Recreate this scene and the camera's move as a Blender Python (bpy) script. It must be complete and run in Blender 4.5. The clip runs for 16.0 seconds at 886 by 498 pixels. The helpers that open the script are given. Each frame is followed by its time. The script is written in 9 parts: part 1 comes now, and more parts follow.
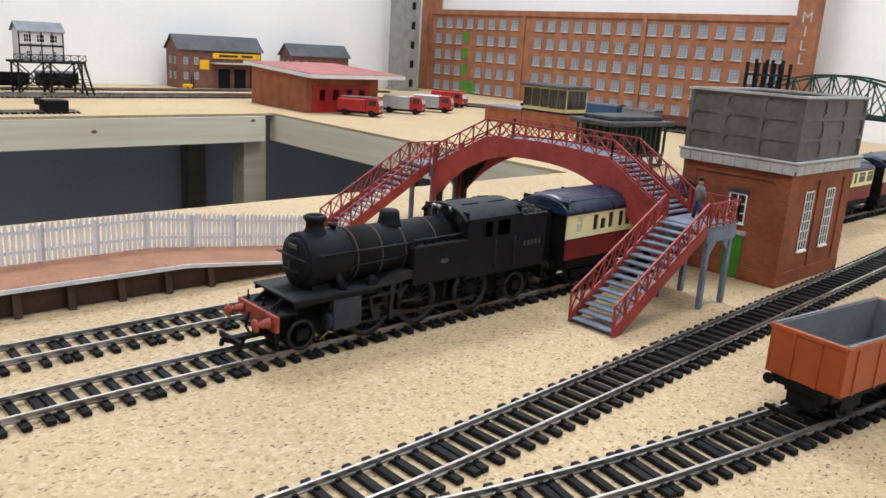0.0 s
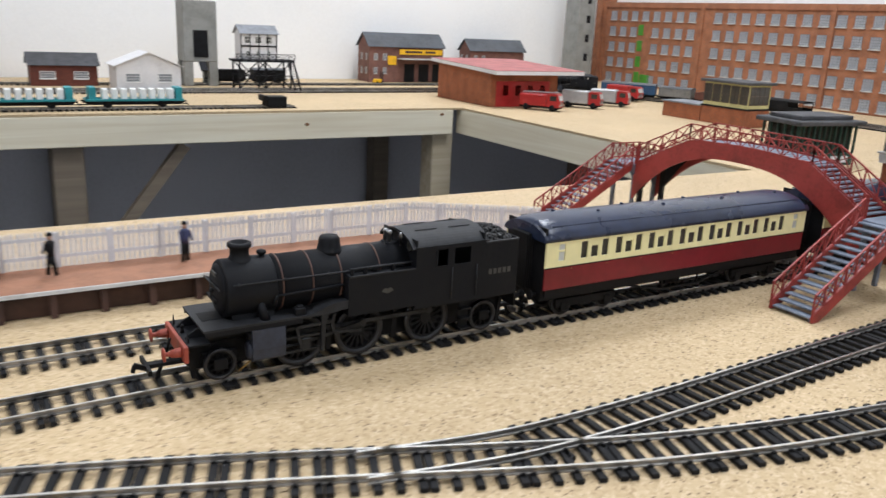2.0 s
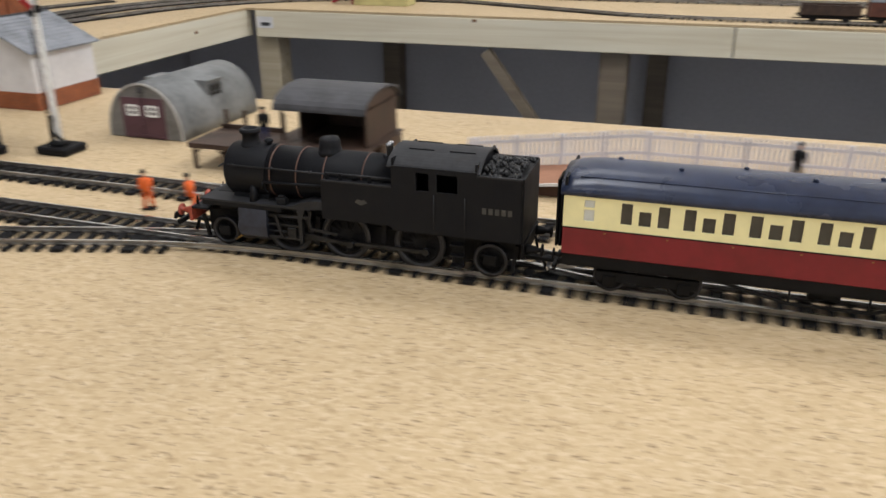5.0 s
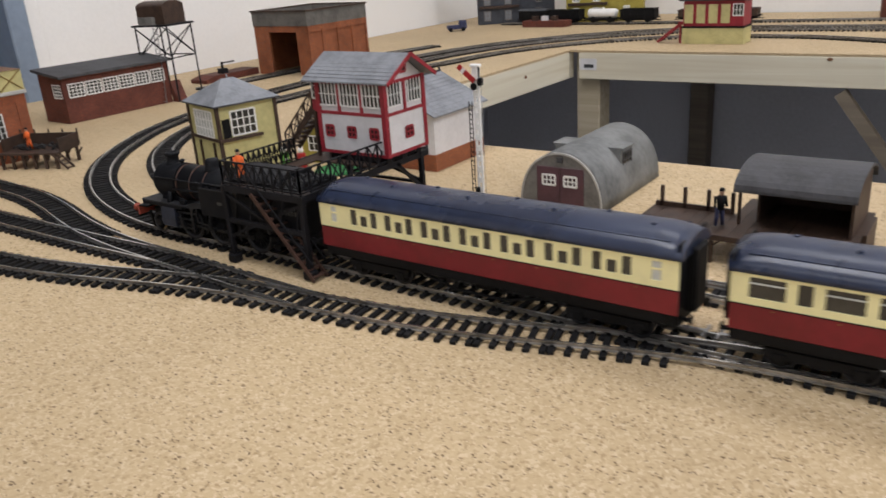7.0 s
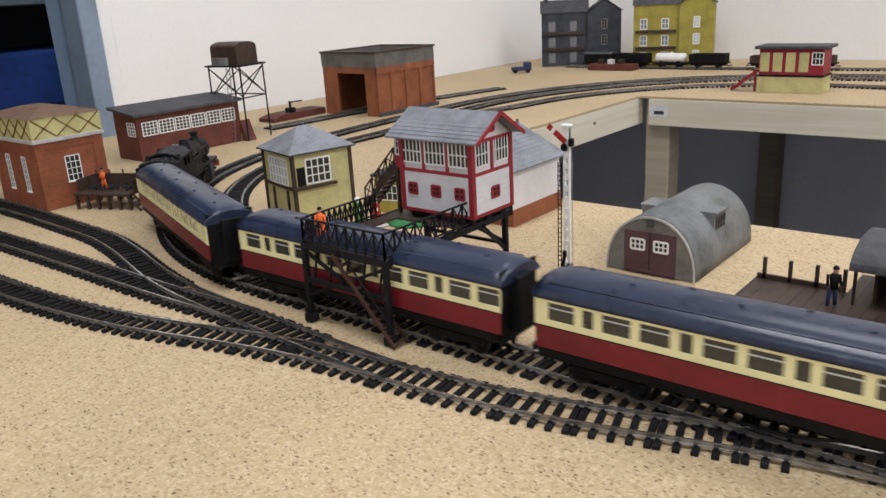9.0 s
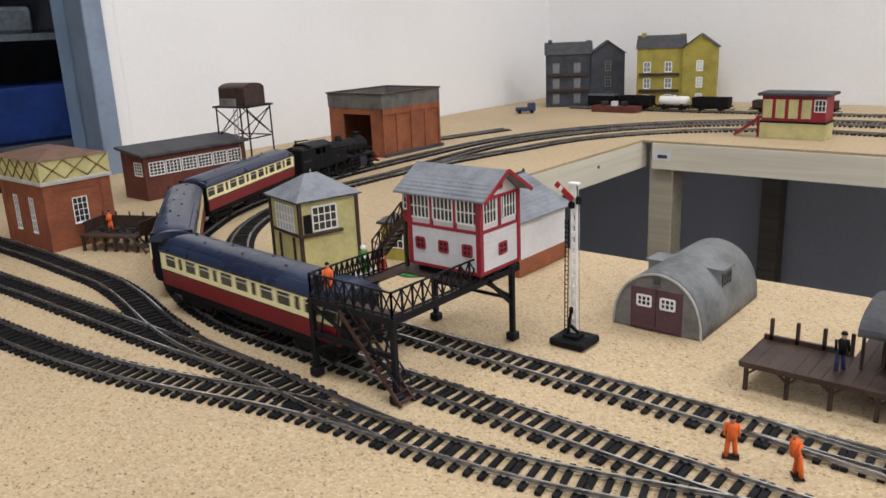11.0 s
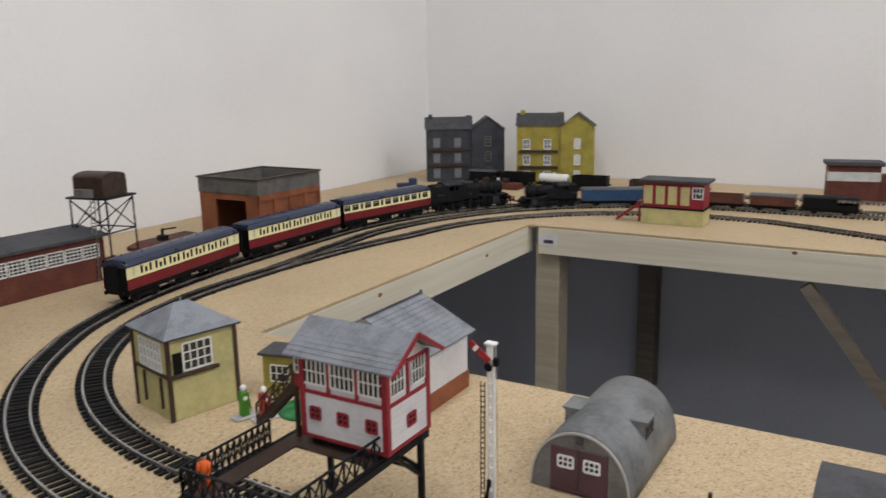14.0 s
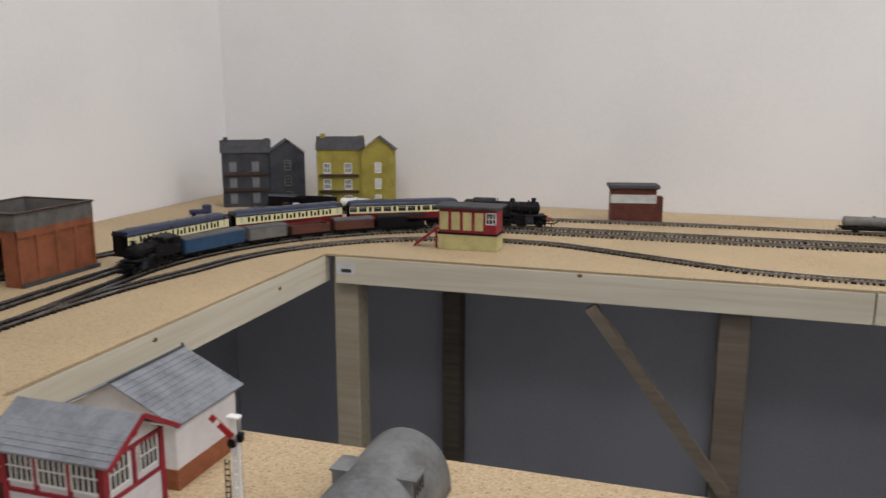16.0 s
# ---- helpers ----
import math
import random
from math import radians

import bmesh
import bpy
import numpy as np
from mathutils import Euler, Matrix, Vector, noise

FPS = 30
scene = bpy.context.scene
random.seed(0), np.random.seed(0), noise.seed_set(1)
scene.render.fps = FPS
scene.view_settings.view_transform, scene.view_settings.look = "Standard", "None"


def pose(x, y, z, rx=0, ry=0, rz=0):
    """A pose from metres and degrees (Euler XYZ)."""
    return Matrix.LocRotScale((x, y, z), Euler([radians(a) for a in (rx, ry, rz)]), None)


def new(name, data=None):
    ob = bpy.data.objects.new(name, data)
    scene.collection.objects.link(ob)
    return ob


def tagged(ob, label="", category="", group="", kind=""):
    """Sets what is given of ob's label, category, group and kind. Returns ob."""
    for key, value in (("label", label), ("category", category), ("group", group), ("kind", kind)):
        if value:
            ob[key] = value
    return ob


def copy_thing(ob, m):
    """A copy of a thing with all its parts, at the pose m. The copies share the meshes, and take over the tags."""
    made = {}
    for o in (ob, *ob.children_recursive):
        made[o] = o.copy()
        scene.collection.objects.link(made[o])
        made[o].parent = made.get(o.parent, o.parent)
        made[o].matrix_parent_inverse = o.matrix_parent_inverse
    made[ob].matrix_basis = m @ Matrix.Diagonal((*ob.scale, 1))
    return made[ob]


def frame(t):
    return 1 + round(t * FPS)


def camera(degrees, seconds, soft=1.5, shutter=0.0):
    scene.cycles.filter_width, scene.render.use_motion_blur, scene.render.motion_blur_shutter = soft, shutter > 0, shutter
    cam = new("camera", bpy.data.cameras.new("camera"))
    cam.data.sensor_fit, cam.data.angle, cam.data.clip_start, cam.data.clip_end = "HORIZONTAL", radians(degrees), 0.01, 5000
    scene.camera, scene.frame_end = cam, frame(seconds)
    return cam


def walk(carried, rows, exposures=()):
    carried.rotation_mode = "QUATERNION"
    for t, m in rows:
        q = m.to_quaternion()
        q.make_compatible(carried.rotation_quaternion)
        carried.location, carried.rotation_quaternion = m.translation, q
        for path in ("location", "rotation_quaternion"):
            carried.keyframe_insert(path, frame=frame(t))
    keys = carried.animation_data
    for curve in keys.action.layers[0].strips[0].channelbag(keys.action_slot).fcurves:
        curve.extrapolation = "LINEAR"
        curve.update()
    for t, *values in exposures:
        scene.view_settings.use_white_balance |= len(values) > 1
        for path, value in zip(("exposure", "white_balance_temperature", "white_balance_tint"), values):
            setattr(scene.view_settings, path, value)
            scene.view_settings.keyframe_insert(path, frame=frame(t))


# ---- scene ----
EXPO = [(0, 0.26, 5950, 9), (2, 0.3, 5900, 9), (3.5, 0.25, 6200, 10), (5, 0.26, 6300, 10), (7.5, 0.11, 6250, 13), (8.5, 0.27, 6150, 12), (11, 0.21, 6150, 12), (12.5, 0.08, 6050, 11), (14.5, -0.12, 6250, 12), (16, -0.15, 6300, 13)]
cam = camera(58.36, 16.0, shutter=0.45)
walk(cam, [
    (0, pose(0.3354, -0.2882, 0.1379, 75.47, -3.48, -42.02)),
    (0.5, pose(0.3344, -0.2864, 0.1379, 75.38, -3.46, -41.73)),
    (1, pose(0.3173, -0.2907, 0.1424, 75.31, -3.36, -39.74)),
    (1.5, pose(0.2901, -0.3047, 0.1440, 73.95, -3.38, -35.28)),
    (2, pose(0.2511, -0.3242, 0.1562, 73.99, -2.66, -30.91)),
    (2.5, pose(0.1917, -0.3514, 0.1623, 72.11, -2.21, -28.11)),
    (3, pose(0.1440, -0.3611, 0.1657, 69.98, -0.59, -20.65)),
    (3.5, pose(0.1304, -0.3718, 0.1833, 67.43, 0.56, -10.84)),
    (4, pose(0.0973, -0.3545, 0.1747, 67.16, -1.22, 0.96)),
    (4.5, pose(0.0353, -0.3334, 0.1578, 67.65, -1.14, 11.85)),
    (5, pose(-0.0652, -0.3371, 0.1562, 67.03, 0.20, 18.12)),
    (7.5, pose(-0.2099, -0.3416, 0.1890, 70.40, 3.97, 37.76)),
    (8, pose(-0.2221, -0.3407, 0.1940, 71.89, 3.59, 38.81)),
    (8.5, pose(-0.2315, -0.3336, 0.1931, 71.85, 3.19, 39.15)),
    (11, pose(-0.2412, -0.3317, 0.2083, 74.26, 2.38, 39.53)),
    (11.5, pose(-0.2333, -0.3287, 0.2165, 75.18, 2.42, 39.37)),
    (12, pose(-0.2396, -0.3241, 0.2246, 75.45, 1.78, 38.42)),
    (12.5, pose(-0.2582, -0.3264, 0.2340, 76.37, 2.10, 37.70)),
    (13, pose(-0.2669, -0.3231, 0.2446, 77.08, 1.56, 37.59)),
    (13.5, pose(-0.2826, -0.3007, 0.2518, 77.22, 1.11, 34.65)),
    (14, pose(-0.3001, -0.2780, 0.2563, 77.63, 0.98, 30.55)),
    (14.5, pose(-0.3005, -0.2612, 0.2632, 78.02, 1.05, 26.90)),
    (15, pose(-0.2970, -0.2497, 0.2675, 78.15, 0.61, 23.57)),
    (15.5, pose(-0.2904, -0.2418, 0.2715, 78.49, 0.49, 21.06)),
    (16, pose(-0.2801, -0.2282, 0.2708, 78.67, -0.05, 17.55)),
], exposures=EXPO)

# ---------------------------------------------------------------- light
SKY = bpy.data.worlds.new("room_world")
scene.world = SKY
SKY.use_nodes = True
bg = SKY.node_tree.nodes["Background"]
bg.inputs[0].default_value = (0.85, 0.9, 1.0, 1)
bg.inputs[1].default_value = 0.05


def ceiling_lamp(x, y, power, sx=0.6, sy=0.6):
    data = bpy.data.lights.new("panel_light", "AREA")
    data.shape, data.size, data.size_y, data.energy = "RECTANGLE", sx, sy, power
    data.color = (1.0, 0.992, 0.988)
    ob = new("panel_light", data)
    ob.matrix_basis = pose(x, y, ROOM_TOP - 0.03)
    return ob


ROOM_TOP, FLOOR_Z = 1.75, -0.92
WALL_L, WALL_F, WALL_R, WALL_B = -1.47, 1.62, 2.02, -3.2
LAMPS = [(-0.55, -0.35, 12.5), (1.15, -0.35, 10.5), (-0.55, -1.9, 6.0), (1.15, -1.9, 11.0), (-0.55, 0.95, 5.2), (1.15, 0.95, 18.5)]
for lx, ly, lp in LAMPS:
    ceiling_lamp(lx, ly, lp)

# ---------------------------------------------------------------- materials
def material(name, colour, rough=0.6, metal=0.0, var=0.12, scale=60.0, bump=0.15, spec=0.4, island=0.0, obj=0.0, colour2=None, fine=6.0, coat=0.0):
    """A painted or moulded surface: base colour with blotches, grain and fine relief."""
    m = bpy.data.materials.new(name)
    m.use_nodes = True
    nt = m.node_tree
    N, link = nt.nodes, nt.links.new
    b = N["Principled BSDF"]
    b.inputs["Metallic"].default_value = metal
    b.inputs["Specular IOR Level"].default_value = spec
    b.inputs["Coat Weight"].default_value = coat
    tc = N.new("ShaderNodeTexCoord")
    n1 = N.new("ShaderNodeTexNoise")
    n1.inputs["Scale"].default_value = scale
    n1.inputs["Detail"].default_value = 5
    n2 = N.new("ShaderNodeTexNoise")
    n2.inputs["Scale"].default_value = scale * fine
    n2.inputs["Detail"].default_value = 3
    link(tc.outputs["Object"], n1.inputs["Vector"])
    link(tc.outputs["Object"], n2.inputs["Vector"])
    mix = N.new("ShaderNodeMix")
    mix.data_type = "RGBA"
    c2 = colour2 or [max(0, c * (1 - 2.2 * var)) for c in colour]
    mix.inputs["A"].default_value = (*c2, 1)
    mix.inputs["B"].default_value = (*[min(1, c * (1 + var)) for c in colour], 1)
    ramp = N.new("ShaderNodeMapRange")
    ramp.inputs[1].default_value, ramp.inputs[2].default_value = 0.3, 0.62
    add = N.new("ShaderNodeMath")
    add.operation = "MULTIPLY_ADD"
    add.inputs[1].default_value = 0.35
    link(n2.outputs["Fac"], add.inputs[0])
    sub = N.new("ShaderNodeMath")
    sub.operation = "MULTIPLY"
    sub.inputs[1].default_value = 0.72
    link(n1.outputs["Fac"], sub.inputs[0])
    link(sub.outputs[0], add.inputs[2])
    link(add.outputs[0], ramp.inputs[0])
    link(ramp.outputs[0], mix.inputs["Factor"])
    out = mix.outputs["Result"]
    if island or obj:
        src = N.new("ShaderNodeNewGeometry") if island else N.new("ShaderNodeObjectInfo")
        rnd = src.outputs["Random Per Island"] if island else src.outputs["Random"]
        hs = N.new("ShaderNodeHueSaturation")
        mr = N.new("ShaderNodeMapRange")
        k = island or obj
        mr.inputs[3].default_value, mr.inputs[4].default_value = 1 - k, 1 + k
        link(rnd, mr.inputs[0])
        link(mr.outputs[0], hs.inputs["Value"])
        link(out, hs.inputs["Color"])
        out = hs.outputs["Color"]
    link(out, b.inputs["Base Color"])
    rr = N.new("ShaderNodeMapRange")
    rr.inputs[3].default_value, rr.inputs[4].default_value = max(0.05, rough - 0.1), min(1, rough + 0.12)
    link(n1.outputs["Fac"], rr.inputs[0])
    link(rr.outputs[0], b.inputs["Roughness"])
    if bump:
        bp = N.new("ShaderNodeBump")
        bp.inputs["Strength"].default_value = bump
        bp.inputs["Distance"].default_value = 0.0006
        link(n2.outputs["Fac"], bp.inputs["Height"])
        link(bp.outputs[0], b.inputs["Normal"])
    return m


def board_material():
    """Flaked particle board: pale chips of many tones with dark slivers between them."""
    m = bpy.data.materials.new("flake_board")
    m.use_nodes = True
    nt = m.node_tree
    N, link = nt.nodes, nt.links.new
    b = N["Principled BSDF"]
    b.inputs["Specular IOR Level"].default_value = 0.25
    tc = N.new("ShaderNodeTexCoord")
    warp = N.new("ShaderNodeTexNoise")
    warp.inputs["Scale"].default_value = 320
    link(tc.outputs["Object"], warp.inputs["Vector"])
    wm = N.new("ShaderNodeVectorMath")
    wm.operation = "MULTIPLY_ADD"
    wm.inputs[1].default_value = (0.0032, 0.0032, 0)
    link(warp.outputs["Color"], wm.inputs[0])
    link(tc.outputs["Object"], wm.inputs[2])
    v = N.new("ShaderNodeTexVoronoi")
    v.inputs["Scale"].default_value = 760
    link(wm.outputs[0], v.inputs["Vector"])
    sep = N.new("ShaderNodeSeparateColor")
    link(v.outputs["Color"], sep.inputs[0])
    cr = N.new("ShaderNodeValToRGB")
    e = cr.color_ramp.elements
    e[0].position, e[0].color = 0.0, (0.36, 0.255, 0.140, 1)
    e[1].position, e[1].color = 1.0, (0.60, 0.475, 0.31, 1)
    for p, c in ((0.05, (0.42, 0.31, 0.175, 1)), (0.18, (0.48, 0.36, 0.21, 1)), (0.7, (0.52, 0.395, 0.238, 1))):
        q = e.new(p)
        q.color = c
    link(sep.outputs[0], cr.inputs[0])
    # small dark slivers
    v2 = N.new("ShaderNodeTexVoronoi")
    v2.inputs["Scale"].default_value = 360
    v2.inputs["Randomness"].default_value = 1.0
    mp = N.new("ShaderNodeMapping")
    mp.inputs["Scale"].default_value = (0.62, 1.55, 1)
    mp.inputs["Rotation"].default_value = (0, 0, 0.35)
    link(wm.outputs[0], mp.inputs["Vector"])
    link(mp.outputs[0], v2.inputs["Vector"])
    sl = N.new("ShaderNodeMapRange")
    sl.inputs[1].default_value, sl.inputs[2].default_value = 0.17, 0.26
    link(v2.outputs["Distance"], sl.inputs[0])
    n3 = N.new("ShaderNodeTexNoise")
    n3.inputs["Scale"].default_value = 260
    n3.inputs["Detail"].default_value = 2
    link(tc.outputs["Object"], n3.inputs["Vector"])
    th = N.new("ShaderNodeMapRange")
    th.inputs[1].default_value, th.inputs[2].default_value = 0.42, 0.48
    th.inputs[3].default_value, th.inputs[4].default_value = 1, 0
    link(n3.outputs["Fac"], th.inputs[0])
    mx = N.new("ShaderNodeMath")
    mx.operation = "MAXIMUM"
    link(sl.outputs[0], mx.inputs[0])
    link(th.outputs[0], mx.inputs[1])
    mix = N.new("ShaderNodeMix")
    mix.data_type = "RGBA"
    mix.inputs["A"].default_value = (0.17, 0.115, 0.062, 1)
    link(mx.outputs[0], mix.inputs["Factor"])
    link(cr.outputs[0], mix.inputs["B"])
    # broad tone drift
    n4 = N.new("ShaderNodeTexNoise")
    n4.inputs["Scale"].default_value = 5
    n4.inputs["Detail"].default_value = 4
    link(tc.outputs["Object"], n4.inputs["Vector"])
    mr = N.new("ShaderNodeMapRange")
    mr.inputs[1].default_value, mr.inputs[2].default_value = 0.3, 0.7
    mr.inputs[3].default_value, mr.inputs[4].default_value = 0.9, 1.08
    link(n4.outputs["Fac"], mr.inputs[0])
    hs = N.new("ShaderNodeHueSaturation")
    link(mr.outputs[0], hs.inputs["Value"])
    link(mix.outputs["Result"], hs.inputs["Color"])
    link(hs.outputs[0], b.inputs["Base Color"])
    b.inputs["Roughness"].default_value = 0.62
    bp = N.new("ShaderNodeBump")
    bp.inputs["Strength"].default_value = 0.3
    bp.inputs["Distance"].default_value = 0.0004
    link(mx.outputs[0], bp.inputs["Height"])
    link(bp.outputs[0], b.inputs["Normal"])
    return m


def timber_material(name, light, dark, scale=1.0):
    """Sawn softwood, grain along the object's x axis."""
    m = bpy.data.materials.new(name)
    m.use_nodes = True
    nt = m.node_tree
    N, link = nt.nodes, nt.links.new
    b = N["Principled BSDF"]
    tc = N.new("ShaderNodeTexCoord")
    mp = N.new("ShaderNodeMapping")
    mp.inputs["Scale"].default_value = (1.4 * scale, 38 * scale, 38 * scale)
    link(tc.outputs["Object"], mp.inputs["Vector"])
    n1 = N.new("ShaderNodeTexNoise")
    n1.inputs["Scale"].default_value = 2.2
    n1.inputs["Detail"].default_value = 6
    n1.inputs["Distortion"].default_value = 0.6
    link(mp.outputs[0], n1.inputs["Vector"])
    n2 = N.new("ShaderNodeTexNoise")
    n2.inputs["Scale"].default_value = 4
    link(tc.outputs["Object"], n2.inputs["Vector"])
    cr = N.new("ShaderNodeValToRGB")
    e = cr.color_ramp.elements
    e[0].position, e[0].color = 0.3, (*dark, 1)
    e[1].position, e[1].color = 0.62, (*light, 1)
    link(n1.outputs["Fac"], cr.inputs[0])
    hs = N.new("ShaderNodeHueSaturation")
    mr = N.new("ShaderNodeMapRange")
    mr.inputs[3].default_value, mr.inputs[4].default_value = 0.85, 1.12
    link(n2.outputs["Fac"], mr.inputs[0])
    link(mr.outputs[0], hs.inputs["Value"])
    link(cr.outputs[0], hs.inputs["Color"])
    link(hs.outputs[0], b.inputs["Base Color"])
    b.inputs["Roughness"].default_value = 0.6
    bp = N.new("ShaderNodeBump")
    bp.inputs["Strength"].default_value = 0.12
    bp.inputs["Distance"].default_value = 0.001
    link(n1.outputs["Fac"], bp.inputs["Height"])
    link(bp.outputs[0], b.inputs["Normal"])
    return m


def brick_material(name, c1, c2, mortar, h=0.0011, w=0.0032, axis="wall"):
    """Printed or moulded miniature brickwork, courses about one millimetre high."""
    m = bpy.data.materials.new(name)
    m.use_nodes = True
    nt = m.node_tree
    N, link = nt.nodes, nt.links.new
    b = N["Principled BSDF"]
    tc = N.new("ShaderNodeTexCoord")
    sx = N.new("ShaderNodeSeparateXYZ")
    link(tc.outputs["Object"], sx.inputs[0])
    ad = N.new("ShaderNodeMath")
    link(sx.outputs[0], ad.inputs[0])
    link(sx.outputs[1], ad.inputs[1])
    cb = N.new("ShaderNodeCombineXYZ")
    link(ad.outputs[0], cb.inputs[0])
    link(sx.outputs[2], cb.inputs[1])
    t = N.new("ShaderNodeTexBrick")
    t.inputs["Scale"].default_value = 1.0
    t.inputs["Brick Width"].default_value = w
    t.inputs["Row Height"].default_value = h
    t.inputs["Mortar Size"].default_value = h * 0.10
    t.inputs["Bias"].default_value = 0.0
    t.inputs["Color1"].default_value = (*c1, 1)
    t.inputs["Color2"].default_value = (*c2, 1)
    t.inputs["Mortar"].default_value = (*mortar, 1)
    link(cb.outputs[0], t.inputs["Vector"])
    n = N.new("ShaderNodeTexNoise")
    n.inputs["Scale"].default_value = 45
    n.inputs["Detail"].default_value = 5
    link(tc.outputs["Object"], n.inputs["Vector"])
    mr = N.new("ShaderNodeMapRange")
    mr.inputs[1].default_value, mr.inputs[2].default_value = 0.3, 0.7
    mr.inputs[3].default_value, mr.inputs[4].default_value = 0.74, 1.16
    link(n.outputs["Fac"], mr.inputs[0])
    hs = N.new("ShaderNodeHueSaturation")
    link(mr.outputs[0], hs.inputs["Value"])
    link(t.outputs["Color"], hs.inputs["Color"])
    link(hs.outputs[0], b.inputs["Base Color"])
    b.inputs["Roughness"].default_value = 0.7
    b.inputs["Specular IOR Level"].default_value = 0.3
    bp = N.new("ShaderNodeBump")
    bp.invert = True
    bp.inputs["Strength"].default_value = 0.35
    bp.inputs["Distance"].default_value = 0.0003
    link(t.outputs["Fac"], bp.inputs["Height"])
    link(bp.outputs[0], b.inputs["Normal"])
    return m


M_BOARD = board_material()
M_PINE = timber_material("pine_apron", (0.74, 0.69, 0.55), (0.64, 0.57, 0.42))
M_KNOT = material("pine_knot", (0.20, 0.10, 0.045), 0.6, var=0.3, scale=200)
# one pine in two tones: under-board shade painted in, and a lit copy
M_POST_SHADED = timber_material("pine_post_shaded", (0.20, 0.165, 0.12), (0.14, 0.11, 0.08))
M_POST_LIT = timber_material("pine_post_lit", (0.50, 0.44, 0.32), (0.40, 0.33, 0.22))
M_WALL = material("white_emulsion", (0.86, 0.855, 0.845), 0.75, var=0.025, scale=3, bump=0.05, fine=60)
# shade on the lower white wall, put in as a blue-grey colour
M_WALLSHADE = material("shaded_lower_wall", (0.50, 0.51, 0.555), 0.5, var=0.08, scale=2, bump=0.05, fine=60)
M_CEIL = material("ceiling_white", (0.78, 0.78, 0.76), 0.8, var=0.03, scale=4)
M_FLOOR = material("grey_carpet", (0.22, 0.225, 0.25), 0.95, var=0.2, scale=12, bump=0.4, fine=40)
M_BLACK = material("black_plastic", (0.0065, 0.0065, 0.0075), 0.6, var=0.3, scale=90, spec=0.16)
M_SLEEPER = material("sleeper_plastic", (0.0085, 0.0082, 0.009), 0.65, var=0.3, scale=120, obj=0.25, spec=0.2)
M_RAIL = material("nickel_rail", (0.30, 0.29, 0.28), 0.34, metal=0.85, var=0.3, scale=40, colour2=(0.12, 0.11, 0.09), bump=0.05)
M_RAILTOP = material("worn_rail_top", (0.62, 0.61, 0.58), 0.25, metal=0.9, var=0.15, scale=30, bump=0.03)
M_LOCO = material("weathered_black", (0.0042, 0.0046, 0.0062), 0.58, var=0.35, scale=70, colour2=(0.0075, 0.0078, 0.0092), spec=0.17)
M_LOCOTOP = material("sooty_grey", (0.017, 0.0175, 0.020), 0.6, var=0.3, scale=60, spec=0.3)
M_TYRE = material("dark_tyre", (0.030, 0.030, 0.033), 0.45, metal=0.5, var=0.3, scale=80)
M_GEAR = material("oily_steel", (0.020, 0.021, 0.024), 0.42, metal=0.55, var=0.35, scale=110)
M_STEEL = material("dull_steel", (0.32, 0.32, 0.33), 0.38, metal=0.9, var=0.2, scale=80)
M_WHEEL = material("wheel_black", (0.0065, 0.0065, 0.0075), 0.6, var=0.3, scale=90, spec=0.16)
M_RED = material("buffer_beam_red", (0.26, 0.05, 0.03), 0.5, var=0.3, scale=90)
M_CREAM = material("carriage_cream", (0.82, 0.76, 0.42), 0.38, var=0.05, scale=40, bump=0.03)
M_CRIMSON = material("carriage_crimson", (0.165, 0.010, 0.016), 0.35, var=0.12, scale=40, bump=0.03)
M_ROOF = material("carriage_roof_blue_grey", (0.022, 0.030, 0.060), 0.28, var=0.2, scale=30, bump=0.05)
M_ROOFG = material("carriage_roof_grey", (0.07, 0.075, 0.085), 0.4, var=0.2, scale=30, bump=0.05)
M_GLASS = material("dark_window", (0.035, 0.034, 0.03), 0.15, var=0.2, scale=50, bump=0.0, spec=0.6)
M_GLASSP = material("pale_window", (0.55, 0.57, 0.55), 0.2, var=0.1, scale=50, bump=0.0, spec=0.6)
M_COAL = material("coal", (0.012, 0.012, 0.013), 0.45, var=0.4, scale=200, bump=0.6, fine=3)

# ---------------------------------------------------------------- mesh helpers
def part(name, bm, mat, parent=None, label=""):
    """Links a bmesh as one mesh object under a thing or a part."""
    me = bpy.data.meshes.new(name)
    bm.normal_update()
    bm.to_mesh(me)
    bm.free()
    for q in mat if isinstance(mat, (list, tuple)) else (mat,):
        me.materials.append(q)
    ob = new(name, me)
    if parent is not None:
        ob.parent = parent
    if label:
        ob["label"] = label
    return ob


def thing(name, m=None, label="", category="", group="", kind=""):
    ob = new(name)
    ob.empty_display_size = 0.02
    if m is not None:
        ob.matrix_basis = m
    return tagged(ob, label, category, group, kind)


def B():
    return bmesh.new()


def box(bm, x0, x1, y0, y1, z0, z1, mi=0, bevel=0.0, m=None):
    """Adds a box, with chamfered edges if bevel is given."""
    r = bmesh.ops.create_cube(bm, size=1)
    vs = r["verts"]
    for v in vs:
        v.co = Vector((x0 + (v.co.x + 0.5) * (x1 - x0), y0 + (v.co.y + 0.5) * (y1 - y0), z0 + (v.co.z + 0.5) * (z1 - z0)))
    fs = list({f for v in vs for f in v.link_faces})
    for f in fs:
        f.material_index = mi
    if bevel:
        r = bmesh.ops.bevel(bm, geom=list({e for v in vs for e in v.link_edges}), offset=bevel, segments=1, affect="EDGES")
        vs = list({v for f in r["faces"] for v in f.verts} | {v for v in vs if v.is_valid})
        for f in r["faces"]:
            f.material_index = mi
    if m is not None:
        bmesh.ops.transform(bm, matrix=m, verts=[v for v in vs if v.is_valid])
    return bm


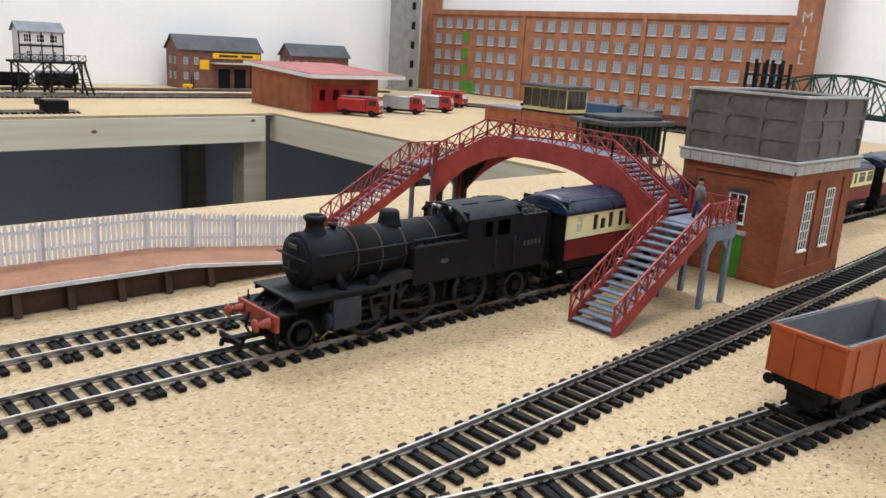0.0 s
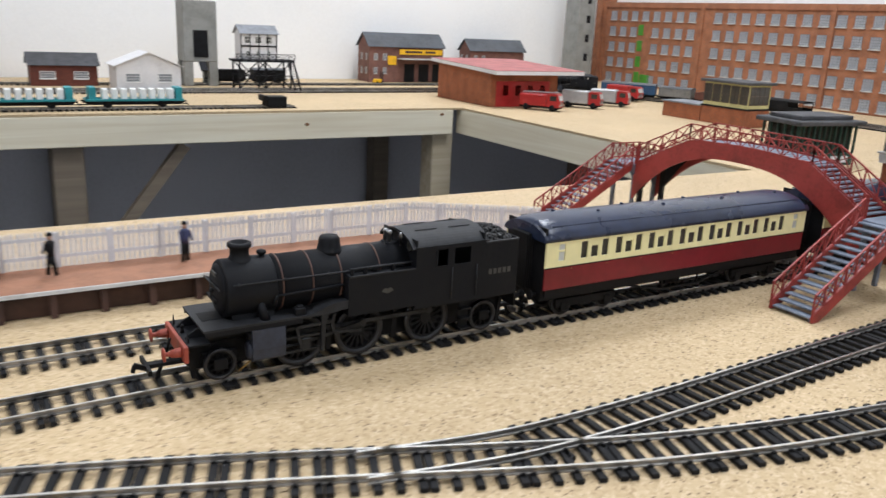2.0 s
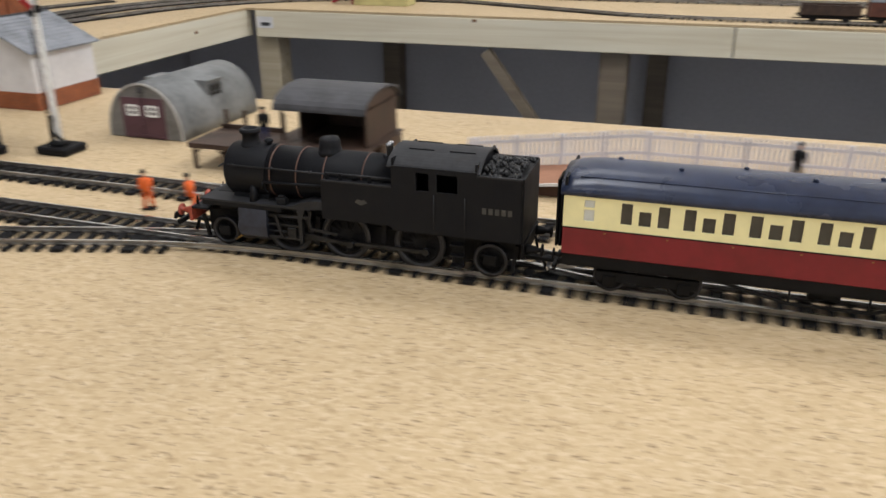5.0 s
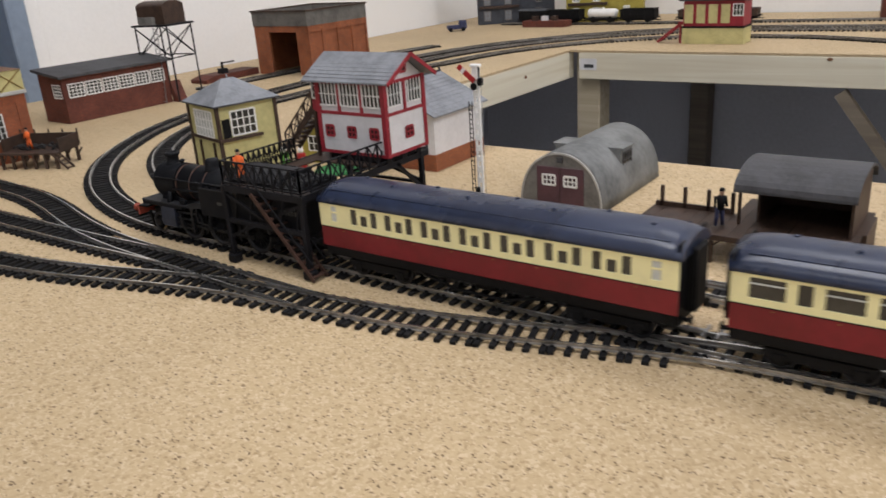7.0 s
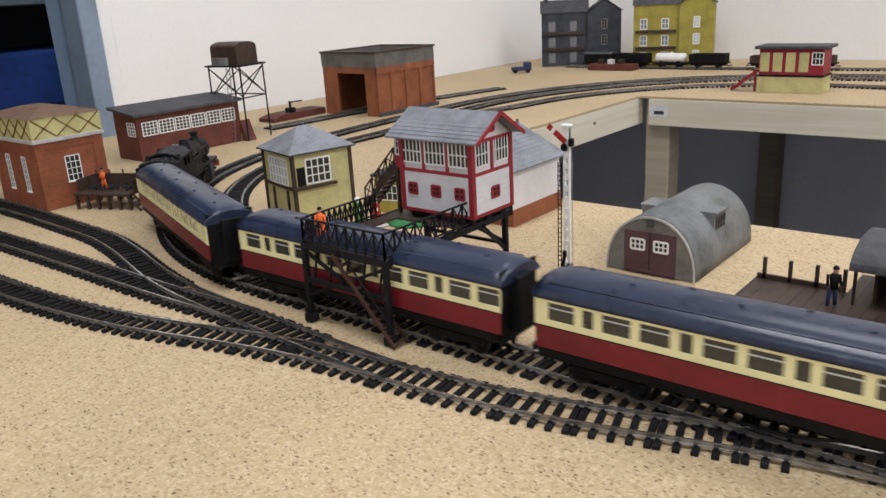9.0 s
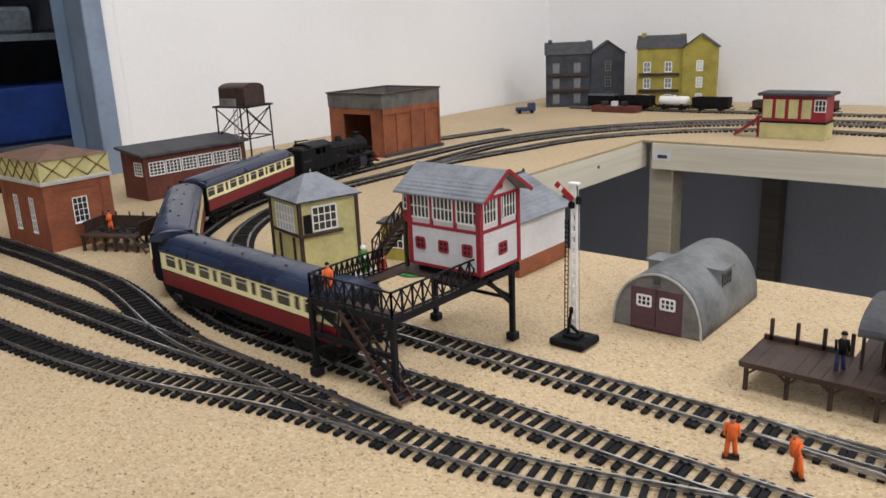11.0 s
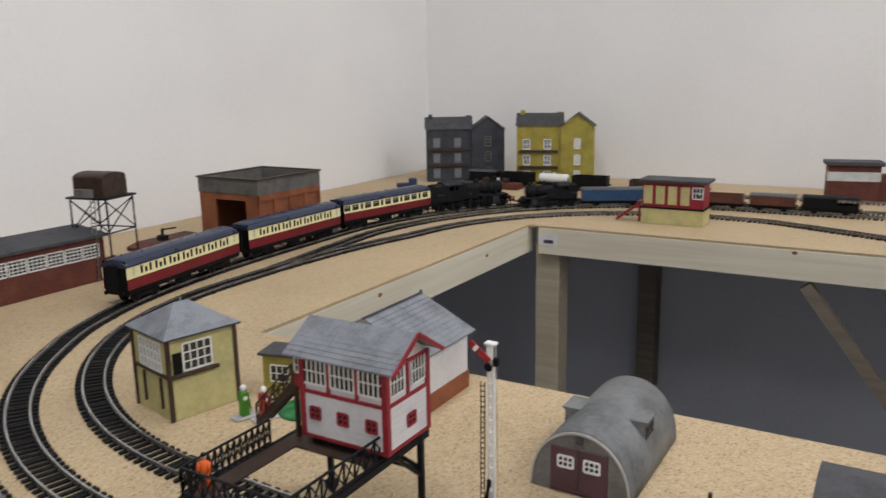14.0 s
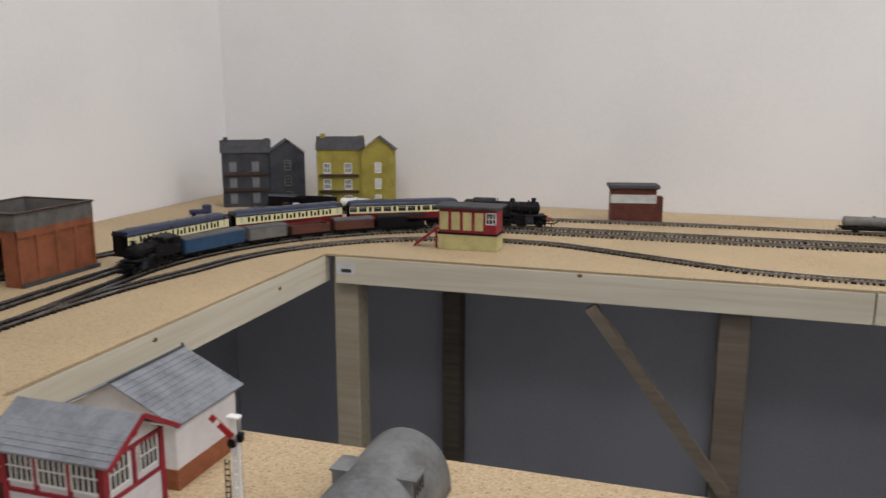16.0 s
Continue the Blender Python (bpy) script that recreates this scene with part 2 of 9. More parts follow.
def beam(bm, p, q, w, h=None, mi=0):
    """A square bar from p to q."""
    p, q = Vector(p), Vector(q)
    d = q - p
    n = d.length
    if n < 1e-7:
        return bm
    h = h or w
    t = d.to_track_quat("X", "Z").to_matrix().to_4x4()
    return box(bm, 0, n, -w / 2, w / 2, -h / 2, h / 2, mi, m=Matrix.Translation(p) @ t)


def tube(bm, p, q, r, r2=None, seg=12, mi=0, smooth=True):
    """A round bar or cone from p to q."""
    p, q = Vector(p), Vector(q)
    d = q - p
    t = d.to_track_quat("Z", "Y").to_matrix().to_4x4()
    res = bmesh.ops.create_cone(bm, cap_ends=True, segments=seg, radius1=r, radius2=r if r2 is None else r2, depth=d.length,
                                matrix=Matrix.Translation((p + q) / 2) @ t)
    for f in {f for v in res["verts"] for f in v.link_faces}:
        f.material_index = mi
        f.smooth = smooth and len(f.verts) == 4
    return bm


def prism(bm, outline, a, b, axis="x", mi=0, smooth=False):
    """Extrudes a closed outline (pairs) from a to b along an axis; outline in the two other axes, in order."""
    def at(u, v, w):
        return {"x": (w, u, v), "y": (u, w, v), "z": (u, v, w)}[axis]
    lo = [bm.verts.new(at(u, v, a)) for u, v in outline]
    hi = [bm.verts.new(at(u, v, b)) for u, v in outline]
    n = len(outline)
    fs = []
    for i in range(n):
        f = bm.faces.new((lo[i], lo[(i + 1) % n], hi[(i + 1) % n], hi[i]))
        f.smooth = smooth
        fs.append(f)
    fs.append(bm.faces.new(lo))
    fs.append(bm.faces.new(hi[::-1]))
    for f in fs:
        f.material_index = mi
    bmesh.ops.recalc_face_normals(bm, faces=fs)
    return bm


def revolve(bm, profile, seg=16, m=None, mi=0):
    """A turned body from (radius, height) pairs about z."""
    rings = []
    for r, z in profile:
        rings.append([bm.verts.new((r * math.cos(2 * math.pi * i / seg), r * math.sin(2 * math.pi * i / seg), z)) for i in range(seg)])
    fs = []
    for a, b in zip(rings, rings[1:]):
        for i in range(seg):
            f = bm.faces.new((a[i], a[(i + 1) % seg], b[(i + 1) % seg], b[i]))
            f.smooth = True
            fs.append(f)
    fs.append(bm.faces.new(rings[0][::-1]))
    fs.append(bm.faces.new(rings[-1]))
    for f in fs:
        f.material_index = mi
    bmesh.ops.recalc_face_normals(bm, faces=fs)
    if m is not None:
        bmesh.ops.transform(bm, matrix=m, verts=[v for r in rings for v in r])
    return bm


def setting(name, bm, mat, m=None, label="", category=""):
    ob = part(name, bm, mat)
    if m is not None:
        ob.matrix_basis = m
    return tagged(ob, label, category, kind="structure")

# ---------------------------------------------------------------- room
setting("floor", box(B(), WALL_L - 1.5, WALL_R, WALL_B, WALL_F, FLOOR_Z - 0.05, FLOOR_Z), M_FLOOR, label="dark grey carpeted room floor under the layout", category="floor")
setting("ceiling", box(B(), WALL_L - 1.5, WALL_R, WALL_B, WALL_F, ROOM_TOP, ROOM_TOP + 0.1), M_CEIL, label="white painted room ceiling", category="ceiling")
setting("wall_north", box(B(), WALL_L - 0.1, WALL_R + 0.1, WALL_F, WALL_F + 0.1, FLOOR_Z, ROOM_TOP), M_WALL, label="white painted wall behind the far baseboard", category="wall")
setting("wall_east", box(B(), WALL_R, WALL_R + 0.1, WALL_B, WALL_F, FLOOR_Z, ROOM_TOP), M_WALL, label="white painted wall behind the brick mill", category="wall")
setting("wall_south", box(B(), WALL_L - 1.5, WALL_R + 0.1, WALL_B - 0.1, WALL_B, FLOOR_Z, ROOM_TOP), M_WALL, label="plain white painted wall", category="wall")
OPEN_Y = 0.30
setting("wall_west", box(B(), WALL_L - 0.1, WALL_L, OPEN_Y + 0.045, WALL_F, FLOOR_Z, ROOM_TOP), M_WALL, label="white painted wall beside a glazed opening", category="wall")

# thin added sheets carry the painted shade of the wall under the boards
for nm, bx in (("wall_north_dado", (WALL_L + 0.012, WALL_R - 0.012, WALL_F - 0.012, WALL_F - 0.0005)), ("wall_west_dado", (WALL_L + 0.0005, WALL_L + 0.012, OPEN_Y + 0.05, WALL_F - 0.013)), ("wall_east_dado", (WALL_R - 0.012, WALL_R - 0.0005, WALL_B + 0.01, WALL_F - 0.013))):
    setting(nm, box(B(), *bx, FLOOR_Z + 0.0005, -0.03), M_WALLSHADE, label="added sheet with the lower wall's shade painted in blue-grey", category="wall")
# ---------------------------------------------------------------- baseboards
WELL_L, WELL_R, WELL_N, WELL_F = -0.865, 1.072, 0.297, 0.963
FRONT = -0.62
SHEET = 0.0036


def board(name, x0, x1, y0, y1, label):
    return setting(name, box(B(), x0, x1, y0, y1, -SHEET, 0), M_BOARD, label=label, category="baseboard")


board("baseboard_south", WALL_L + 0.003, WALL_R - 0.003, FRONT, WELL_N, "pale flaked particle board carrying the station tracks")
board("baseboard_west", WALL_L + 0.003, WELL_L, WELL_N + 0.0005, WELL_F, "pale flaked particle board with the end curve")
board("baseboard_east", WELL_R, WALL_R - 0.003, WELL_N + 0.0005, WELL_F, "pale flaked particle board with sheds and lorries")
board("baseboard_north", WALL_L + 0.003, WALL_R - 0.003, WELL_F + 0.0005, WALL_F - 0.003, "pale flaked particle board along the far wall")
AP, AT = 0.050, 0.018


def plank(name, p, q, z0, z1, thick, mat=M_PINE, label="knotty pine plank under the baseboard edge"):
    p, q = Vector(p), Vector(q)
    n = (q - p).length
    a = math.degrees(math.atan2(q.y - p.y, q.x - p.x))
    return setting(name, box(B(), 0, n, 0, thick, z0, z1, bevel=0.0012), mat, pose(p.x, p.y, 0, 0, 0, a), label, "timber")


plank("apron_north_a", (WELL_L + AT, WELL_F), (-0.03, WELL_F), -AP, -SHEET - 0.0004, AT)
plank("apron_north_b", (-0.028, WELL_F), (WELL_R - AT, WELL_F), -AP, -SHEET - 0.0004, AT)
plank("apron_south", (WELL_R, WELL_N), (WELL_L, WELL_N), -AP, -SHEET - 0.0004, AT)
plank("apron_west", (WELL_L, WELL_N), (WELL_L, WELL_F + AT), -AP, -SHEET - 0.0004, AT)
plank("apron_east", (WELL_R, WELL_F + AT), (WELL_R, WELL_N), -AP, -SHEET - 0.0004, AT)


KNOTS = [(0.76, 0.963, -0.024), (1.029, 0.963, -0.012), (-0.865, 0.513, -0.014), (-0.865, 0.806, -0.023), (-0.437, 0.963, -0.008)]
for kx, ky, kz in KNOTS:
    along_y = abs(ky - WELL_F) > 0.01
    knot = revolve(B(), [(0.0028, 0), (0.0026, 0.0006), (0.0010, 0.0007)], 14, Matrix.Diagonal((1.5, 1.0, 1.0, 1.0)))
    setting("timber_knot", knot, M_KNOT, pose(kx, ky, kz, 90, 0, 0) if not along_y else pose(kx, ky, kz, 90, 0, 90 if kx < 0 else -90), "dark knot in the pine plank", "timber")


def leg(x, y, w=0.045, mat=M_POST_SHADED):
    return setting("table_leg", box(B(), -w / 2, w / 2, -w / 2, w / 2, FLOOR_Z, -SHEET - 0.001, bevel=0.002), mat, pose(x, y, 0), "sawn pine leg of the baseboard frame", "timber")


# well-corner legs take the lit tone, all others the painted shade
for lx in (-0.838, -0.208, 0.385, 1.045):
    leg(lx, WELL_F + AT + 0.024, 0.045, M_POST_LIT if abs(lx) > 0.5 else M_POST_SHADED)
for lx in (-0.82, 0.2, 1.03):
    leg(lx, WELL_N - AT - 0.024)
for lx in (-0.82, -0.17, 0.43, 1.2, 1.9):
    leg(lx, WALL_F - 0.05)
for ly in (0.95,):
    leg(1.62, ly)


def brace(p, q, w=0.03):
    # braces carry the same painted shade as the inner legs
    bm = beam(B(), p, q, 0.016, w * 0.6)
    return setting("diagonal_brace", bm, M_POST_SHADED, None, "sawn pine diagonal brace below the baseboard", "timber")


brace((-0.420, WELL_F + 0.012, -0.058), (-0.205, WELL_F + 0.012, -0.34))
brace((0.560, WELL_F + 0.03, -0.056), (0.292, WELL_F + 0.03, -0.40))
# ---------------------------------------------------------------- paths of the tracks
def arc(cx, cy, r, a0, a1, n=24):
    return [(cx + r * math.cos(math.radians(a0 + (a1 - a0) * i / n)), cy + r * math.sin(math.radians(a0 + (a1 - a0) * i / n))) for i in range(n + 1)]


def smooth_path(points, step=0.004, rounds=60):
    """An even, smoothed polyline through rough points."""
    p = np.array(points, float)
    def even(p, step):
        s = np.concatenate([[0], np.cumsum(np.linalg.norm(np.diff(p, axis=0), axis=1))])
        k = np.linspace(0, s[-1], max(2, int(s[-1] / step) + 1))
        return np.stack([np.interp(k, s, p[:, 0]), np.interp(k, s, p[:, 1])], 1)
    p = even(p, step)
    for _ in range(rounds):
        p[1:-1] = 0.25 * p[:-2] + 0.5 * p[1:-1] + 0.25 * p[2:]
    return even(p, step)


OUTER = smooth_path([(1.75, 0.78)] + arc(1.25, 0.50, 0.50, 0, -90) + [(1.12, 0.002), (0.70, 0.001), (0.42, 0.0012), (0.30, -0.001)] + [(0.1, -0.006), (-0.3, -0.011), (-0.62, -0.011)]
                    + arc(-0.672, 0.388, 0.401, -90, -140) + [(-1.035, 0.207), (-1.070, 0.290), (-1.090, 0.375), (-1.102, 0.47), (-1.108, 0.56), (-1.111, 0.72)]
                    + arc(-0.562, 0.76, 0.55, 180, 90) + [(-0.3, 1.312), (0.2, 1.315), (1.2, 1.315)]
                    + arc(1.24, 0.805, 0.51, 90, 3))
INNER = smooth_path([(1.12, 0.052), (0.4, 0.053), (-0.2, 0.050), (-0.62, 0.047)] + arc(-0.68, 0.407, 0.356, -90, -180)
                    + [(-1.036, 0.52), (-1.026, 0.64), (-1.008, 0.74)] + arc(-0.6, 0.765, 0.395, 178, 92)
                    + [(-0.5, 1.152), (-0.36, 1.095), (-0.2, 1.028), (-0.08, 1.01), (0.1, 1.008), (0.75, 1.006)])
MIDDLE = smooth_path([(-1.036, 0.50), (-1.05, 0.62), (-1.062, 0.74)] + arc(-0.562, 0.76, 0.50, 180, 90)
                     + [(-0.3, 1.262), (0.2, 1.265), (1.2, 1.265)]
                     + arc(1.24, 0.805, 0.46, 90, 0) + [(1.70, 0.55)] + arc(1.25, 0.502, 0.45, 0, -90) + [(1.12, 0.052)])
NEAR = smooth_path([(0.08, -0.006), (0.13, -0.017), (0.18, -0.036), (0.255, -0.058), (0.336, -0.088), (0.45, -0.134), (0.52, -0.154), (0.6, -0.169), (0.7, -0.184), (0.85, -0.195), (1.1, -0.2), (1.9, -0.2)], rounds=120)
SIDING = smooth_path([(0.36, -0.100), (0.42, -0.112), (0.50, -0.1125), (0.7, -0.104), (0.95, -0.093), (1.3, -0.07), (1.95, -0.03)], rounds=40)
WEST_A = smooth_path([(-0.16, -0.011), (-0.24, -0.012), (-0.30, -0.017), (-0.345, -0.029), (-0.39, -0.043), (-0.43, -0.054), (-0.49, -0.062), (-0.55, -0.067), (-0.60, -0.077), (-0.65, -0.092), (-0.71, -0.108), (-0.80, -0.119), (-0.90, -0.122), (-1.4, -0.125)], rounds=80)
WEST_B = smooth_path([(-0.50, -0.063), (-0.56, -0.061), (-0.64, -0.056), (-0.734, -0.060), (-0.907, -0.062), (-1.1, -0.067), (-1.42, -0.08)], rounds=30)
WEST_C = smooth_path([(-0.62, -0.057), (-0.69, -0.054), (-0.74, -0.048), (-0.785, -0.038), (-0.84, -0.022), (-0.90, -0.010), (-1.04, -0.005), (-1.42, -0.005)], rounds=40)
CROSS = smooth_path([(-0.02, -0.008), (-0.1, 0.0), (-0.18, 0.021), (-0.27, 0.042), (-0.36, 0.049)], rounds=60)
BACK = smooth_path([(-1.26, 1.386), (-0.95, 1.388), (-0.7, 1.408), (-0.3, 1.44), (0.0, 1.44), (1.0, 1.44), (1.7, 1.44)], rounds=20)
SHED_ROAD = smooth_path([(-1.245, 0.45), (-1.235, 0.60), (-1.215, 0.8), (-1.17, 0.98)], rounds=20)
RAIL_Z = 0.0047


def rail_mesh(path, side):
    """One rail: flat foot, web and head, swept along a path."""
    prof = [(-0.0011, 0.0021), (0.0011, 0.0021), (0.0011, 0.0027), (0.0004, 0.0029), (0.0004, 0.0038), (0.00055, 0.0040), (0.00055, 0.0047), (-0.00055, 0.0047), (-0.00055, 0.0040), (-0.0004, 0.0038), (-0.0004, 0.0029), (-0.0011, 0.0027)]
    t = np.gradient(path, axis=0)
    t /= np.linalg.norm(t, axis=1)[:, None]
    nrm = np.stack([-t[:, 1], t[:, 0]], 1)
    k = len(prof)
    verts = []
    for (x, y), n in zip(path, nrm):
        for o, z in prof:
            d = side * 0.0088 + o
            verts.append((x + n[0] * d, y + n[1] * d, z))
    faces, mi = [], []
    for i in range(len(path) - 1):
        for j in range(k):
            faces.append((i * k + j, i * k + (j + 1) % k, (i + 1) * k + (j + 1) % k, (i + 1) * k + j))
            mi.append(1 if j == 6 else 0)
    faces += [tuple(range(k))[::-1], tuple((len(path) - 1) * k + j for j in range(k))]
    mi += [0, 0]
    me = bpy.data.meshes.new("rail")
    me.from_pydata(verts, [], faces)
    me.materials.append(M_RAIL)
    me.materials.append(M_RAILTOP)
    me.polygons.foreach_set("material_index", mi)
    me.update()
    return me


def sleeper_mesh():
    bm = B()
    box(bm, -0.0016, 0.0016, -0.0150, 0.0150, 0.0, 0.0020, bevel=0.0002)
    for s in (-1, 1):
        for o in (-0.0014, 0.0014):
            box(bm, -0.0009, 0.0009, s * 0.0088 + o - 0.0005, s * 0.0088 + o + 0.0005, 0.0019, 0.0029)
    me = bpy.data.meshes.new("sleeper")
    bm.to_mesh(me)
    bm.free()
    me.materials.append(M_SLEEPER)
    return me


SLEEPER = sleeper_mesh()


def track(path, near, label, pitch=0.0072, clear=()):
    """Rails and sleepers along a path. Sleepers within the stretch near=(x0, x1, y1) are pieces; the rest is one mesh."""
    th = thing("railway_track", label=label, category="track", group="tracks on the layout", kind="structure")
    for s in (-1, 1):
        ob = new("rail", rail_mesh(path, s))
        ob.parent = th
    seg = np.linalg.norm(np.diff(path, axis=0), axis=1)
    s = np.concatenate([[0], np.cumsum(seg)])
    t = np.gradient(path, axis=0)
    count, far = 0, []
    for k in np.arange(pitch / 2, s[-1], pitch):
        i = min(np.searchsorted(s, k), len(path) - 1)
        x, y = path[i]
        if any(np.min(np.hypot(q[:, 0] - x, q[:, 1] - y)) < 0.011 for q in clear):
            continue
        a = math.atan2(t[i, 1], t[i, 0])
        m = Matrix.Translation((x, y, 0.0002)) @ Matrix.Rotation(a + random.uniform(-0.02, 0.02), 4, "Z")
        if near[0] < x < near[1] and y < near[2] and count < 300:
            ob = new("sleeper", SLEEPER)
            ob.parent = th
            ob.matrix_basis = m
            count += 1
        else:
            far.append(m)
    if far:
        vs = np.array([v.co[:] for v in SLEEPER.vertices])
        fs = [list(p.vertices) for p in SLEEPER.polygons]
        verts, faces = [], []
        for m in far:
            mm = np.array(m)
            base = len(verts)
            verts.extend((vs @ mm[:3, :3].T + mm[:3, 3]).tolist())
            faces.extend([[base + q for q in f] for f in fs])
        me = bpy.data.meshes.new("sleepers")
        me.from_pydata(verts, [], faces)
        me.materials.append(M_SLEEPER)
        ob = new("sleepers", me)
        ob.parent = th
        ob["kind"] = "stuff"
    return th


def tracks():
    n = (-1.0, 0.75, 0.2)
    track(OUTER, n, "black-sleepered outer main line round the layout")
    track(INNER, n, "black-sleepered inner line past the platform")
    track(MIDDLE, n, "black-sleepered goods loop beside the main line", clear=(INNER,))
    track(NEAR, n, "black-sleepered siding curving away from the main line", clear=(OUTER,))
    track(SIDING, n, "straight black-sleepered siding beside the water tower", pitch=0.0078, clear=(NEAR,))
    track(WEST_A, n, "black-sleepered yard line leaving the main line", clear=(OUTER,))
    track(WEST_B, n, "black-sleepered yard siding beyond a turnout", clear=(WEST_A,))
    track(WEST_C, n, "black-sleepered coal siding beyond a turnout", clear=(WEST_B,))
    track(CROSS, n, "black-sleepered crossover to the platform line", clear=(OUTER, INNER))
    track(BACK, n, "black-sleepered siding along the far wall")
    track(SHED_ROAD, n, "black-sleepered road into the engine shed")

# ---------------------------------------------------------------- rolling stock (x forward, z up from the rail's foot)
M_CYL = material("navy_cylinder", (0.022, 0.026, 0.04), 0.5, var=0.3, scale=90)
M_BRASS = material("dull_brass", (0.25, 0.16, 0.05), 0.4, metal=0.7, var=0.2, scale=90)
M_BAND = material("rusty_band", (0.07, 0.035, 0.025), 0.6, var=0.3, scale=120)
M_NUM = material("faded_lettering", (0.05, 0.048, 0.042), 0.6, var=0.2, scale=120)
M_ORANGE = material("bauxite_orange", (0.35, 0.068, 0.016), 0.42, var=0.08, scale=50, bump=0.03)
M_WAGON_IN = material("wagon_grey", (0.16, 0.17, 0.175), 0.55, var=0.12, scale=60)
M_BLUE = material("van_blue", (0.025, 0.07, 0.15), 0.45, var=0.15, scale=60)
M_BROWN = material("wagon_brown", (0.10, 0.035, 0.022), 0.6, var=0.25, scale=60)
M_GREYV = material("van_grey", (0.16, 0.155, 0.145), 0.6, var=0.2, scale=60)
M_WHITE = material("white_paint", (0.78, 0.78, 0.76), 0.5, var=0.06, scale=60)
M_TEAL = material("teal_paint", (0.03, 0.24, 0.27), 0.5, var=0.12, scale=60)
WHEELS = []  # (object, radius, base pose) of turning wheels, filled per train
GOODS_WHEELS = []


def wheel_bm(r, spokes, w=0.0026):
    """A wheel about z: spokes, hub and rim in one casting, or a plain disc."""
    bm = B()
    if not spokes:
        return revolve(bm, [(r * 0.12, -w * 0.62), (r * 0.24, -w * 0.55), (r * 0.30, -w * 0.22), (r * 0.76, -w * 0.18), (r * 0.84, -w / 2), (r, -w / 2), (r, w * 0.4), (r * 1.09, w / 2), (r * 1.09, w * 0.72), (r * 0.3, w * 0.6)], 28)
    n = spokes
    hub, inner, outer = [], [], []
    for k in range(2 * n):
        a = 2 * math.pi * (k // 2) / n
        for ring, q, half in ((hub, 0.24, 0.16), (inner, 0.80, 0.055), (outer, 1.0, 0.055)):
            b = a + (half if k % 2 else -half)
            ring.append(bm.verts.new((r * q * math.cos(b), r * q * math.sin(b), 0)))
    for k in range(n):
        i, j, m = 2 * k, 2 * k + 1, (2 * k + 2) % (2 * n)
        bm.faces.new((hub[i], inner[i], inner[j], hub[j]))
        bm.faces.new((inner[i], outer[i], outer[j], inner[j]))
        bm.faces.new((inner[j], outer[j], outer[m], inner[m]))
    bm.faces.new(hub)
    res = bmesh.ops.extrude_face_region(bm, geom=bm.faces[:])
    vs = [v for v in res["geom"] if isinstance(v, bmesh.types.BMVert)]
    bmesh.ops.translate(bm, verts=vs, vec=(0, 0, w))
    bmesh.ops.translate(bm, verts=bm.verts[:], vec=(0, 0, -w / 2))
    bmesh.ops.recalc_face_normals(bm, faces=bm.faces[:])
    return bm


def wheel(parent, x, y, r, spokes, store, z=None):
    """A wheel whose axle lies across the vehicle. Kept in store with its rest pose for turning."""
    ob = part("wheel", wheel_bm(r, spokes), [M_WHEEL], parent)
    m = Matrix.Translation((x, y, RAIL_Z + r if z is None else z)) @ Matrix.Rotation(math.radians(90 if y < 0 else -90), 4, "X")
    ob.matrix_basis = m
    part("tyre", revolve(B(), [(r * 0.87, -0.0015), (r * 0.985, -0.0015), (r * 1.004, -0.0010), (r * 1.004, 0.0008), (r * 1.09, 0.0013), (r * 1.09, 0.0019), (r * 0.87, 0.0019), (r * 0.87, -0.00135)], 28), M_TYRE, ob)
    store.append((ob, r, m.copy()))
    return ob


DRIVERS = (-0.0505, -0.0795, -0.1155)
DRIVER_R, CRANK = 0.0114, 0.0046


